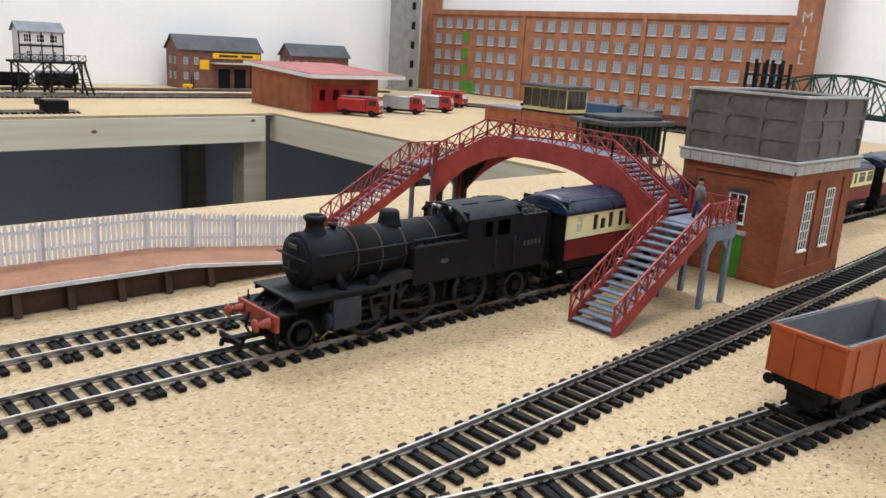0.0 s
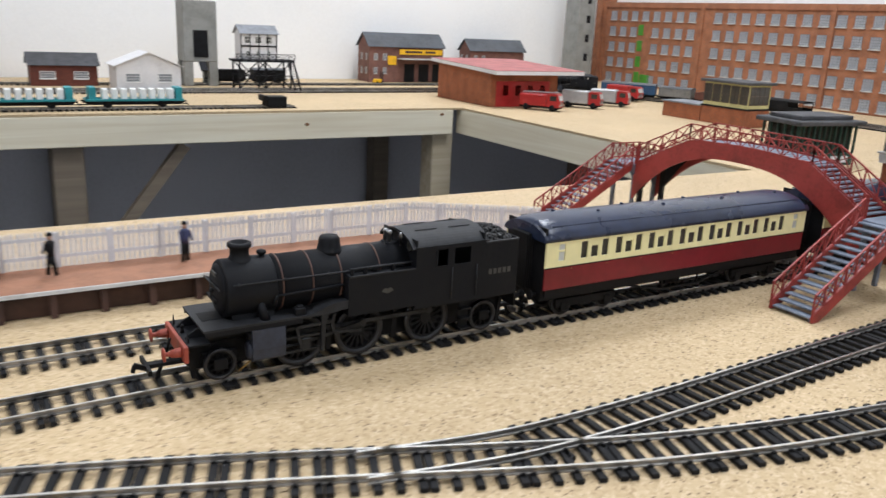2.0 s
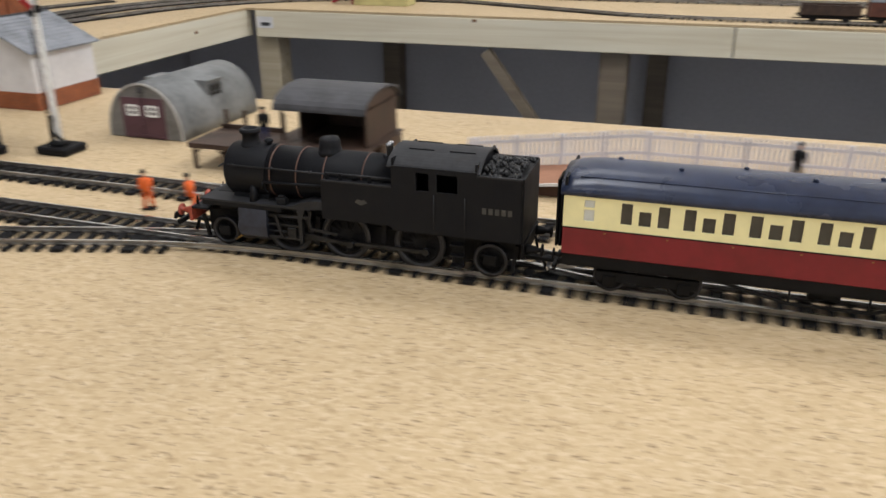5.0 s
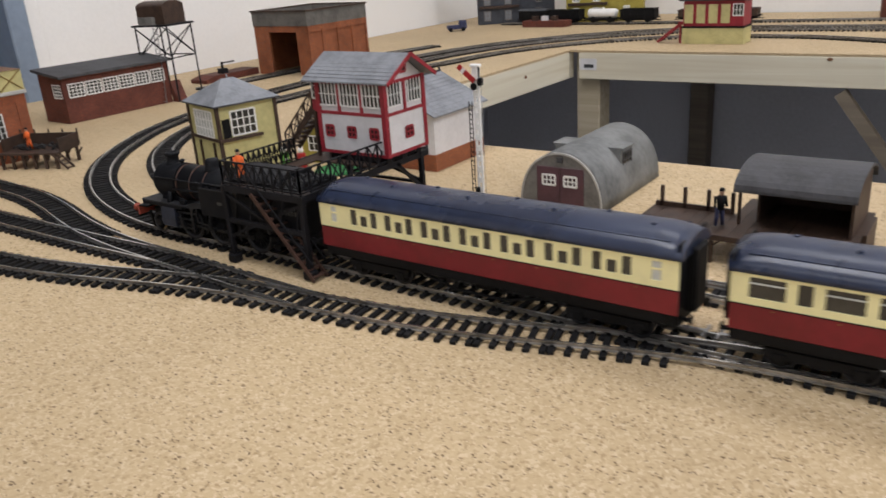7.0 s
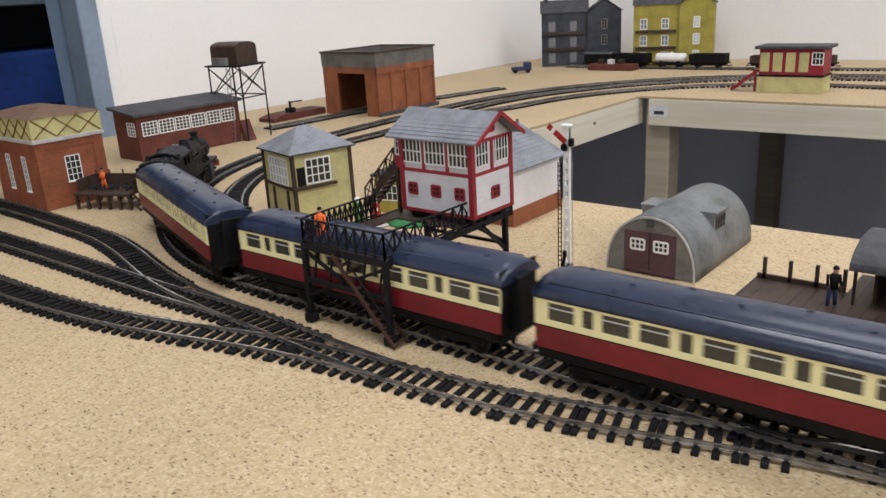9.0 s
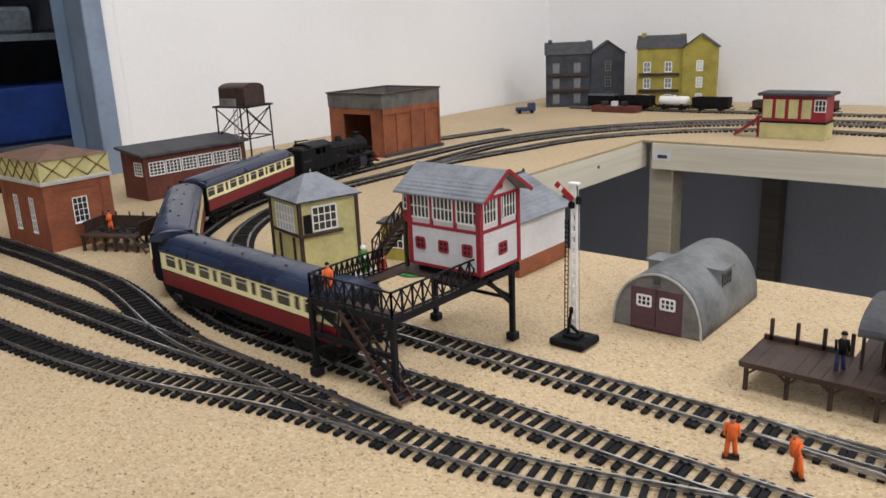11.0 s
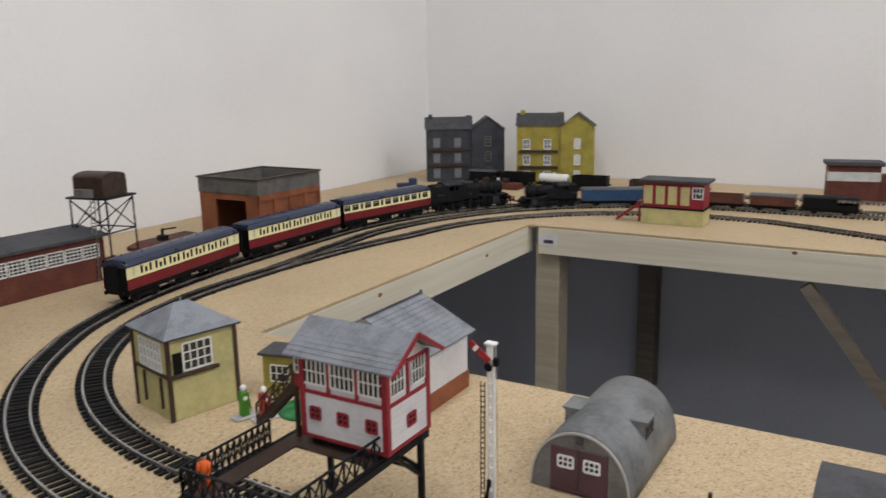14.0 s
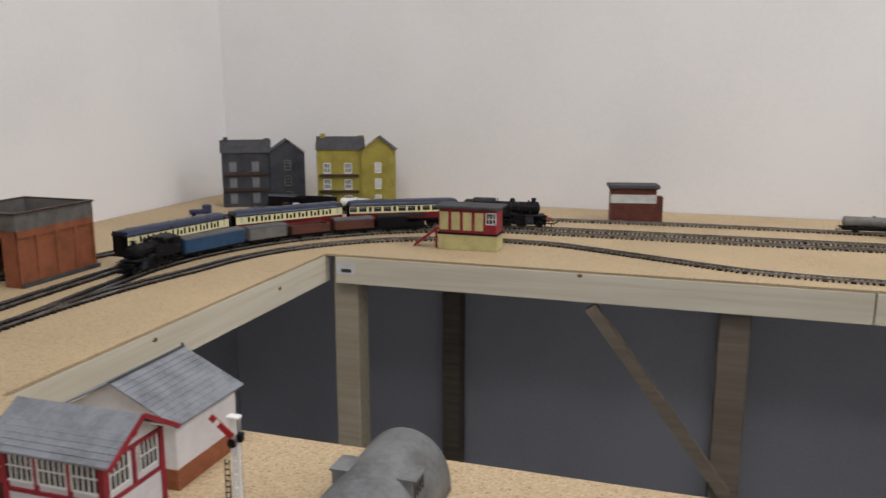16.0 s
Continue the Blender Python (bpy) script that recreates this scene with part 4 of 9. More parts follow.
def coach(label, right, left, store, roof_mat=M_ROOF):
    """A corridor carriage; right and left name the window pattern of each side."""
    L, W = 0.2135, 0.0172
    th = thing("railway_carriage", label=label, category="carriage", group="carriages of the passenger train")
    z0, z1, zw0, zw1, z2 = 0.0205, 0.0312, 0.0344, 0.0426, 0.0444

    def windows(kind):
        if kind == "compartment":
            out = [(0.0085, 0.0128, "pale")]
            for k in range(7):
                c = 0.0332 + k * 0.0248
                out += [(c - 0.0096, c - 0.0051, ""), (c - 0.0029, c + 0.0029, "frame"), (c + 0.0051, c + 0.0096, "")]
            return out + [(0.2010, 0.2055, "pale")]
        out, x = [], 0.0075
        for k, w in enumerate("wdwwdwwdwwdww"):
            d = 0.0145 if w == "w" else 0.0058
            out.append((x, x + d, "top" if w == "w" else ""))
            x += d + 0.0044
        return out

    part("floor_and_frame", box(box(B(), -L, 0, -0.0150, 0.0150, 0.0150, z0 + 0.0004), -L + 0.002, -0.002, -0.0163, 0.0163, 0.0165, z0 + 0.0001), M_BLACK, th)
    for s, kind in ((-1, right), (1, left)):
        y0, y1 = sorted((s * W, s * (W - 0.0010)))
        part("lower_side", box(B(), -L, 0, y0, y1, z0, z1 + 0.0002, bevel=0.0003), M_CRIMSON, th, "crimson lower panels")
        ws = windows(kind)
        bm = box(B(), -L, 0, y0, y1, z1 + 0.0002, zw0)
        box(bm, -L, 0, y0, y1, zw1, z2)
        e = 0.0
        for a, b, _ in ws + [(L, L, "")]:
            box(bm, -a, -e, y0, y1, zw0, zw1)
            e = b
        part("upper_side", bm, M_CREAM, th, "cream upper panels")
        yl = s * (W + 0.00012)
        part("lining", box(B(), -L, 0, min(yl, s * W), max(yl, s * W), z1 - 0.0001, z1 + 0.0004), M_BLACK, th)
        for a, b, q in ws:
            ya, yb = sorted((s * (W - 0.0009), s * (W - 0.0006)))
            pane = part("window", box(B(), -b + 0.0001, -a - 0.0001, ya, yb, zw0, zw1), M_GLASSP if q == "pale" else M_GLASS, th)
            yc, yd = sorted((s * (W - 0.0006), s * (W - 0.0001)))
            if q == "frame":
                bm = box(B(), -b, -a, yc, yd, zw1 - 0.0026, zw1)
                box(bm, -b, -b + 0.0005, yc, yd, zw0, zw1 - 0.0026)
                box(bm, -a - 0.0005, -a, yc, yd, zw0, zw1 - 0.0026)
                part("window_frame", bm, M_CREAM, pane)
            elif q == "top":
                bm = box(B(), -b, -a, yc, yd, zw1 - 0.0027, zw1 - 0.0022)
                part("window_frame", bm, M_GLASSP, pane)
            elif q == "pale":
                part("window_frame", box(B(), -b, -a, yc, yd, zw0 + 0.0045, zw0 + 0.0053), M_CREAM, pane)
        for k in range(8):
            part("door_handle", box(B(), -0.018 - k * 0.0252, -0.0172 - k * 0.0252, min(yl, s * (W + 0.0004)), max(yl, s * (W + 0.0004)), z1 - 0.0012, z1 - 0.0008), M_BRASS, th)
    n = 18
    arc_out = [(0.0178 * math.cos(a), z2 - 0.0004 + 0.0096 * math.sin(a)) for a in [math.pi * i / n for i in range(n + 1)]]
    bm = B()
    xs = [0.0015, -0.004, -0.012, -L + 0.012, -L + 0.004, -L - 0.0015]
    ks = [0.72, 0.90, 1.0, 1.0, 0.90, 0.72]
    rings = [[bm.verts.new((x, y, z2 - 0.0004 + (z - z2 + 0.0004) * k)) for y, z in arc_out] for x, k in zip(xs, ks)]
    for a, b in zip(rings, rings[1:]):
        for i in range(n):
            bm.faces.new((a[i], a[i + 1], b[i + 1], b[i])).smooth = True
    for r in (rings[0], rings[-1]):
        bm.faces.new(r)
    for i in range(len(rings) - 1):
        bm.faces.new((rings[i][0], rings[i + 1][0], rings[i + 1][-1], rings[i][-1]))
    bmesh.ops.recalc_face_normals(bm, faces=bm.faces[:])
    part("roof", bm, roof_mat, th, "dark blue-grey rounded roof")
    for k in range(8):
        part("roof_vent", revolve(B(), [(0.0009, 0), (0.0012, 0.0007), (0.0004, 0.0011)], 8, pose(-0.02 - k * 0.0252, 0.004 if k % 2 else -0.004, z2 + 0.0088)), roof_mat, th)
    for s in (-1, 1):
        bm = tube(B(), (-0.006, s * 0.0135, z2 + 0.0059), (-L + 0.006, s * 0.0135, z2 + 0.0059), 0.0003, seg=6)
        part("rain_strip", bm, roof_mat, th)
    for x0, d in ((0.0, 1), (-L, -1)):
        part("end_wall", box(B(), min(x0, x0 - d * 0.001), max(x0, x0 - d * 0.001), -W + 0.0011, W - 0.0011, z0, z2 + 0.006), M_BLACK, th)
        bm = B()
        for k in range(3):
            xx = x0 + d * (0.0008 + k * 0.0016)
            box(bm, xx - 0.0006, xx + 0.0006, -0.0068, 0.0068, 0.0190, z2 + 0.002, bevel=0.0004)
        part("corridor_bellows", bm, M_BLACK, th)
        for s in (-1, 1):
            bm = tube(B(), (x0, s * 0.0112, 0.0175), (x0 + d * 0.0038, s * 0.0112, 0.0175), 0.0010, seg=8)
            tube(bm, (x0 + d * 0.0038, s * 0.0112, 0.0175), (x0 + d * 0.0044, s * 0.0112, 0.0175), 0.0024, seg=12)
            part("buffer", bm, M_BLACK, th)
    for cx in (-0.036, -L + 0.036):
        bm = B()
        for s in (-1, 1):
            box(bm, cx - 0.0215, cx + 0.0215, s * 0.0108 - 0.0008, s * 0.0108 + 0.0008, 0.0085, 0.0128, bevel=0.0003)
            for wx in (-0.0155, 0.0155):
                box(bm, cx + wx - 0.0028, cx + wx + 0.0028, s * 0.0112 - 0.0010, s * 0.0112 + 0.0010, 0.0066, 0.0112, bevel=0.0003)
        box(bm, cx - 0.004, cx + 0.004, -0.0108, 0.0108, 0.0075, 0.0152)
        bog = part("bogie", bm, M_BLACK, th)
        for wx in (-0.0155, 0.0155):
            for s in (-1, 1):
                wheel(th, cx + wx, s * 0.0078, 0.0064, 0, store)
    for s in (-1, 1):
        bm = beam(B(), (-0.062, s * 0.0135, 0.0155), (-0.092, s * 0.0135, 0.0095), 0.0008, 0.0012)
        beam(bm, (-0.092, s * 0.0135, 0.0095), (-L + 0.092, s * 0.0135, 0.0095), 0.0008, 0.0012)
        beam(bm, (-L + 0.062, s * 0.0135, 0.0155), (-L + 0.092, s * 0.0135, 0.0095), 0.0008, 0.0012)
        for x in (-0.092, -L + 0.092):
            beam(bm, (x, s * 0.0135, 0.0095), (x, s * 0.0135, 0.0155), 0.0008)
        part("truss_rod", bm, M_BLACK, th)
    part("battery_box", box(B(), -0.125, -0.098, -0.0125, -0.0080, 0.0088, 0.0152, bevel=0.0004), M_BLACK, th)
    part("vacuum_cylinder", tube(B(), (-0.100, 0.006, 0.0122), (-0.112, 0.006, 0.0122), 0.0030, seg=12), M_BLACK, th)
    for x0, d in ((0.0, 1), (-L, -1)):
        bm = beam(B(), (x0 - d * 0.004, 0, 0.0085), (x0 + d * 0.0085, 0, 0.0085), 0.0022, 0.0014)
        beam(bm, (x0 + d * 0.0075, -0.006, 0.0085), (x0 + d * 0.0075, 0.006, 0.0085), 0.0010, 0.0016)
        part("coupling", bm, M_STEEL, th)
    return th


def wagon(name, label, L, h, body, kind, store, group="", inside=None, z0=0.0150):
    """A four-wheeled goods vehicle: an open wagon, a van, a tank or a brake van."""
    th = thing(name, label=label, category="wagon", group=group)
    part("underframe", box(box(B(), -L, 0, -0.0130, 0.0130, z0 - 0.0035, z0, bevel=0.0003), -L + 0.002, -0.002, -0.0060, 0.0060, 0.0085, z0 - 0.0033), M_BLACK, th)
    W = 0.0158
    if kind == "open":
        z1 = z0 + h
        for s in (-1, 1):
            y0, y1 = sorted((s * W, s * (W - 0.0013)))
            bm = box(B(), -L, 0, y0, y1, z0, z1, bevel=0.0002)
            box(bm, -L - 0.0004, 0.0004, min(y0, s * (W + 0.0006)), max(y1, s * (W + 0.0006)), z1 - 0.0016, z1 + 0.0002, bevel=0.0002)
            for k in range(5):
                xx = -L * (k + 0.5) / 5
                box(bm, xx - 0.0007, xx + 0.0007, min(y0, s * (W + 0.0005)), max(y1, s * (W + 0.0005)), z0, z1 - 0.0016)
            part("side", bm, [body], th)
            part("inner_lining", box(B(), -L + 0.0013, -0.0013, s * (W - 0.0017) - 0.0003, s * (W - 0.0017) + 0.0003, z0 + 0.0012, z1), inside or body, th)
            bm = box(B(), -L + 0.001, -0.001, min(y0, s * W), max(y1, s * W), z1 + 0.0002, z1 + 0.0005)
            part("top_edge", bm, inside or body, th)
        for x0, d in ((0.0, 1), (-L, -1)):
            bm = box(B(), min(x0, x0 - d * 0.0013), max(x0, x0 - d * 0.0013), -W + 0.0013, W - 0.0013, z0, z1, bevel=0.0002)
            box(bm, min(x0 + d * 0.0007, x0 - d * 0.0013), max(x0 + d * 0.0007, x0 - d * 0.0013), -W + 0.0002, W - 0.0002, z1 - 0.0016, z1 + 0.0002, bevel=0.0002)
            for yy in (-0.0055, 0.0055):
                box(bm, min(x0, x0 + d * 0.0006), max(x0, x0 + d * 0.0006), yy - 0.0007, yy + 0.0007, z0, z1 - 0.0016)
            part("end", bm, body, th)
            xi = x0 - d * 0.0016
            part("inner_lining", box(B(), xi - 0.0003, xi + 0.0003, -W + 0.002, W - 0.002, z0 + 0.0012, z1), inside or body, th)
        part("deck", box(B(), -L + 0.0013, -0.0013, -W + 0.0013, W - 0.0013, z0, z0 + 0.0010), inside or body, th)
        if inside:
            bm = B()
            for k in range(3):
                box(bm, -L + 0.002 + k * 0.0022, -L + 0.0036 + k * 0.0022, -W - 0.0002, -W, z0 + 0.0022, z0 + 0.0030)
            box(bm, -0.007, -0.0022, -W - 0.0002, -W, z0 + 0.0030, z0 + 0.0040)
            box(bm, -0.007, -0.0030, -W - 0.0002, -W, z0 + 0.0012, z0 + 0.0022)
            part("lettering_bars", bm, M_WHITE, th)
    elif kind in ("van", "brake"):
        z1 = z0 + h
        a = L * 0.62 if kind == "brake" else L
        bm = box(B(), -a, 0, -W, W, z0, z1, bevel=0.0003)
        for k in range(int(a / 0.005)):
            for s in (-1, 1):
                box(bm, -0.0028 - k * 0.005, -0.0022 - k * 0.005, s * W - 0.0003, s * W + 0.0003, z0 + 0.0005, z1 - 0.001)
        part("body", bm, body, th)
        n = 10
        rf = [((W + 0.0008) * math.cos(t), z1 + 0.0040 * math.sin(t)) for t in [math.pi * i / n for i in range(n + 1)]]
        part("roof", prism(B(), rf, -L - 0.0008, 0.0008, "x", smooth=False), M_ROOFG if kind == "van" else M_BLACK, th)
        if kind == "brake":
            for s in (-1, 1):
                bm = box(B(), -L, -a, s * W - 0.0005, s * W + 0.0005, z0, z0 + h * 0.45)
                box(bm, -L, -L + 0.001, s * W - 0.0005, s * W + 0.0005, z0, z1)
                part("veranda", bm, body, th)
        else:
            for s in (-1, 1):
                part("door", box(B(), -L * 0.62, -L * 0.38, s * W - 0.0005, s * W + 0.0006, z0 + 0.001, z1 - 0.001, bevel=0.0002), body, th)
    elif kind == "tank":
        X = Matrix.Translation((0, 0, 0.0245)) @ Matrix.Rotation(math.radians(90), 4, "Y")
        part("barrel", revolve(B(), [(0.004, -L + 0.001), (0.0095, -L + 0.003), (0.0102, -L + 0.006), (0.0102, -0.006), (0.0095, -0.003), (0.004, -0.001)], 24, X), body, th)
        part("filler", tube(B(), (-L / 2, 0, 0.034), (-L / 2, 0, 0.037), 0.0032, seg=12), body, th)
        bm = B()
        for xx in (-L * 0.2, -L * 0.8):
            box(bm, xx - 0.0015, xx + 0.0015, -0.008, 0.008, 0.0130, 0.0180)
        part("saddle", bm, M_BLACK, th)
    for x0, d in ((0.0, 1), (-L, -1)):
        for s in (-1, 1):
            bm = tube(B(), (x0, s * 0.0112, z0 - 0.0012), (x0 + d * 0.0036, s * 0.0112, z0 - 0.0012), 0.0014, 0.0010, 8)
            tube(bm, (x0 + d * 0.0036, s * 0.0112, z0 - 0.0012), (x0 + d * 0.0043, s * 0.0112, z0 - 0.0012), 0.0023, seg=12)
            part("buffer", bm, M_BLACK, th)
        bm = beam(B(), (x0 - d * 0.003, 0, 0.0088), (x0 + d * 0.0095, 0, 0.0088), 0.0024, 0.0014)
        beam(bm, (x0 + d * 0.0085, -0.0080, 0.0088), (x0 + d * 0.0085, 0.0080, 0.0088), 0.0011, 0.0018)
        part("coupling", bm, M_BLACK, th)
    for wx in (-L * 0.22, -L * 0.78):
        for s in (-1, 1):
            wheel(th, wx, s * 0.0078, 0.0062, 0, store)
            bm = box(B(), wx - 0.0075, wx + 0.0075, s * 0.0112 - 0.0007, s * 0.0112 + 0.0007, 0.0098, z0 - 0.0030)
            prism(bm, [(wx - 0.0035, 0.0122), (wx + 0.0035, 0.0122), (wx + 0.0018, 0.0068), (wx - 0.0018, 0.0068)], s * 0.0112 - 0.0008, s * 0.0112 + 0.0008, "y")
            part("axle_guard", bm, M_BLACK, th)
    return th


LOCO, RODS = locomotive("weathered black model tank locomotive with coal in its bunker", WHEELS, M_RED)
LOCO["group"] = "passenger train"
COACHES = [coach("crimson and cream model carriage with compartment windows", "corridor", "compartment", WHEELS),
           coach("crimson and cream model carriage with wide corridor windows", "compartment", "corridor", WHEELS),
           coach("crimson and cream model brake carriage with wide windows", "compartment", "corridor", WHEELS)]
GLOCO, GRODS = locomotive("small black model goods locomotive hauling vans", GOODS_WHEELS, M_BLACK)


def resize(th, sx, sy, sz, k, store):
    """Sizes a vehicle's meshes; its wheels stay round, k times as large."""
    mats = {ob: i for i, (ob, r, m) in enumerate(store)}
    for ob in th.children:
        p = ob.matrix_basis.translation
        if ob in mats:
            _, r, m = store[mats[ob]]
            for q in (ob, *ob.children):
                q.data.transform(Matrix.Diagonal((k, k, 1, 1)))
            m = Matrix.Translation((p.x * sx, p.y, RAIL_Z + r * k)) @ m.to_3x3().to_4x4()
            ob.matrix_basis = m
            store[mats[ob]] = (ob, r * k, m.copy())
            continue
        for q in (ob, *ob.children):
            q.data.transform(Matrix.Diagonal((sx, sy, sz, 1)))
        ob.matrix_basis = Matrix.Translation((p.x * sx, p.y * sy, p.z * sz)) @ ob.matrix_basis.to_3x3().to_4x4()


resize(LOCO, 1.02, 1.0, 1.0, 1.0, WHEELS)
resize(GLOCO, 0.68, 0.92, 0.86, 0.78, GOODS_WHEELS)
for c in COACHES:
    resize(c, 1.0, 1.04, 1.12, 1.06, WHEELS)
GOODS = [(wagon("goods_van", "blue model bogie van in a goods train", 0.125, 0.021, M_BLUE, "van", GOODS_WHEELS, "goods train"), 0.125),
         (wagon("goods_van", "pale grey model goods van", 0.075, 0.019, M_GREYV, "van", GOODS_WHEELS, "goods train"), 0.075),
         (wagon("goods_wagon", "brown open model goods wagon", 0.075, 0.015, M_BROWN, "open", GOODS_WHEELS, "goods train"), 0.075),
         (wagon("goods_van", "dark brown model goods van", 0.075, 0.017, M_BROWN, "van", GOODS_WHEELS, "goods train"), 0.075),
         (wagon("brake_van", "black model brake van ending the goods train", 0.09, 0.018, M_BLACK, "brake", GOODS_WHEELS, "goods train"), 0.09)]


def along(path, direction=1):
    p = path if direction > 0 else path[::-1]
    s = np.concatenate([[0], np.cumsum(np.linalg.norm(np.diff(p, axis=0), axis=1))])
    return p, s


def on_path(ps, k):
    p, s = ps
    return Vector((float(np.interp(k, s, p[:, 0])), float(np.interp(k, s, p[:, 1])), 0))


def vehicle_pose(ps, front, a, b):
    """The pose of a vehicle whose front stands at arc length front, riding on pivots a and b behind it."""
    pa, pb = on_path(ps, front - a), on_path(ps, front - b)
    d = (pa - pb).normalized()
    o = pa + d * a
    return Matrix.Translation((o.x, o.y, -0.0003)) @ Matrix.Rotation(math.atan2(d.y, d.x), 4, "Z")


def parked(ob, path, x, L, direction=1, ymin=-1.0):
    """Stands a wagon on the stretch of a path beyond ymin, with its front nearest to x."""
    ps = along(path, direction)
    i = int(np.argmin(np.abs(ps[0][:, 0] - x) + 9 * (ps[0][:, 1] < ymin)))
    ob.matrix_basis = vehicle_pose(ps, ps[1][i], L * 0.22, L * 0.78)
    return ob

# ---------------------------------------------------------------- station things
M_BRICK = brick_material("red_brick", (0.33, 0.098, 0.040), (0.25, 0.072, 0.033), (0.19, 0.085, 0.050))
M_BRICKD = brick_material("dark_brick", (0.16, 0.045, 0.028), (0.11, 0.032, 0.022), (0.09, 0.04, 0.03))
M_BRICKO = brick_material("orange_brick", (0.34, 0.108, 0.042), (0.265, 0.082, 0.036), (0.2, 0.095, 0.056))
M_MILL = brick_material("mill_brick", (0.36, 0.142, 0.066), (0.29, 0.112, 0.054), (0.25, 0.135, 0.088), h=0.0018, w=0.005)
M_BRIDGE = material("bridge_red", (0.28, 0.040, 0.034), 0.5, var=0.22, scale=70)
M_TREAD = material("tread_blue_grey", (0.16, 0.185, 0.235), 0.55, var=0.2, scale=90)
M_TANK = material("tank_grey", (0.125, 0.118, 0.108), 0.6, var=0.2, scale=45)
M_STONE = material("pale_stone", (0.42, 0.41, 0.39), 0.7, var=0.15, scale=60)
M_GREEN = material("door_green", (0.06, 0.22, 0.02), 0.5, var=0.15, scale=60)
M_PLAT = material("platform_terracotta", (0.30, 0.145, 0.085), 0.7, var=0.15, scale=70)
M_PLATF = material("platform_face_brown", (0.055, 0.026, 0.018), 0.6, var=0.25, scale=60)
M_EDGE = material("white_line", (0.62, 0.62, 0.62), 0.6, var=0.1, scale=70)
M_COVER = material("brown_felt", (0.155, 0.092, 0.062), 0.75, var=0.15, scale=70)
M_FENCE = material("fence_white", (0.74, 0.74, 0.77), 0.5, var=0.1, scale=80)
M_SLATE = material("slate_grey", (0.20, 0.21, 0.23), 0.65, var=0.18, scale=70)
M_SLATED = material("dark_slate", (0.055, 0.055, 0.06), 0.7, var=0.25, scale=70)
M_REDP = material("signal_red", (0.265, 0.019, 0.030), 0.45, var=0.12, scale=60)
M_CREAMW = material("cream_wall", (0.50, 0.455, 0.21), 0.6, var=0.12, scale=50)
M_DKBROWN = material("dark_brown_plastic", (0.045, 0.026, 0.018), 0.55, var=0.3, scale=80)
M_IRON = material("girder_black", (0.0085, 0.0085, 0.011), 0.55, var=0.3, scale=80, spec=0.2)
M_CORR = material("corrugated_grey", (0.15, 0.155, 0.155), 0.55, var=0.25, scale=35)
M_MAROON = material("maroon_door", (0.085, 0.04, 0.05), 0.55, var=0.15, scale=60)
M_HIVIS = material("hivis_orange", (0.72, 0.13, 0.02), 0.55, var=0.1, scale=150)
M_SKIN = material("figure_pale", (0.45, 0.27, 0.19), 0.6, var=0.1, scale=150)
M_NAVY = material("figure_navy", (0.03, 0.035, 0.09), 0.6, var=0.2, scale=150)
M_DKGREEN = material("kiosk_green", (0.012, 0.04, 0.028), 0.45, var=0.2, scale=60)
M_WHITEW = material("white_card", (0.66, 0.65, 0.66), 0.6, var=0.06, scale=40)
M_LORRYRED = material("lorry_red", (0.33, 0.018, 0.018), 0.35, var=0.1, scale=60)
M_SILVER = material("lorry_silver", (0.42, 0.42, 0.43), 0.4, metal=0.3, var=0.1, scale=60)
M_YEL = material("forklift_yellow", (0.75, 0.42, 0.01), 0.45, var=0.1, scale=60)
M_YELW = material("house_yellow", (0.33, 0.275, 0.05), 0.65, var=0.15, scale=50)
M_DKHOUSE = material("house_dark_grey", (0.040, 0.044, 0.055), 0.65, var=0.3, scale=50)
M_CONC = material("concrete_grey", (0.24, 0.24, 0.225), 0.75, var=0.12, scale=40)
M_GRASS = material("grass_mat", (0.03, 0.16, 0.05), 0.9, var=0.3, scale=150, bump=0.5)
M_WINBLUE = material("mill_glass", (0.32, 0.335, 0.36), 0.3, var=0.1, scale=60, bump=0)


def window(parent, m, w, h, cols, rows, frame_mat=None, pane_mat=None, sill=True, bar=0.0006):
    """A glazed window set in the plane x, z of m, facing its -y; panes behind raised bars."""
    frame_mat, pane_mat = frame_mat or M_WHITE, pane_mat or M_GLASS
    ob = part("window", box(B(), -w / 2, w / 2, -0.0002, 0.0006, 0, h), pane_mat, parent)
    ob.matrix_basis = m
    bm = B()
    for i in range(cols + 1):
        x = -w / 2 + w * i / cols
        k = bar if 0 < i < cols else bar * 1.6
        box(bm, x - k / 2, x + k / 2, -0.0007, -0.0002, 0, h)
    for j in range(rows + 1):
        z = h * j / rows
        k = bar if 0 < j < rows else bar * 1.6
        box(bm, -w / 2, w / 2, -0.00065, -0.0002, z - k / 2, z + k / 2)
    part("window_frame", bm, frame_mat, ob)
    if sill:
        part("window_sill", box(B(), -w / 2 - 0.0008, w / 2 + 0.0008, -0.0016, 0, -0.0014, -0.0003), frame_mat if frame_mat is not M_GLASSP else M_STONE, ob)
    return ob


def face(x, y, z, side):
    """The matrix of a wall spot that faces south, east, north or west."""
    return pose(x, y, z, 0, 0, {"s": 0, "e": 90, "n": 180, "w": -90}[side])


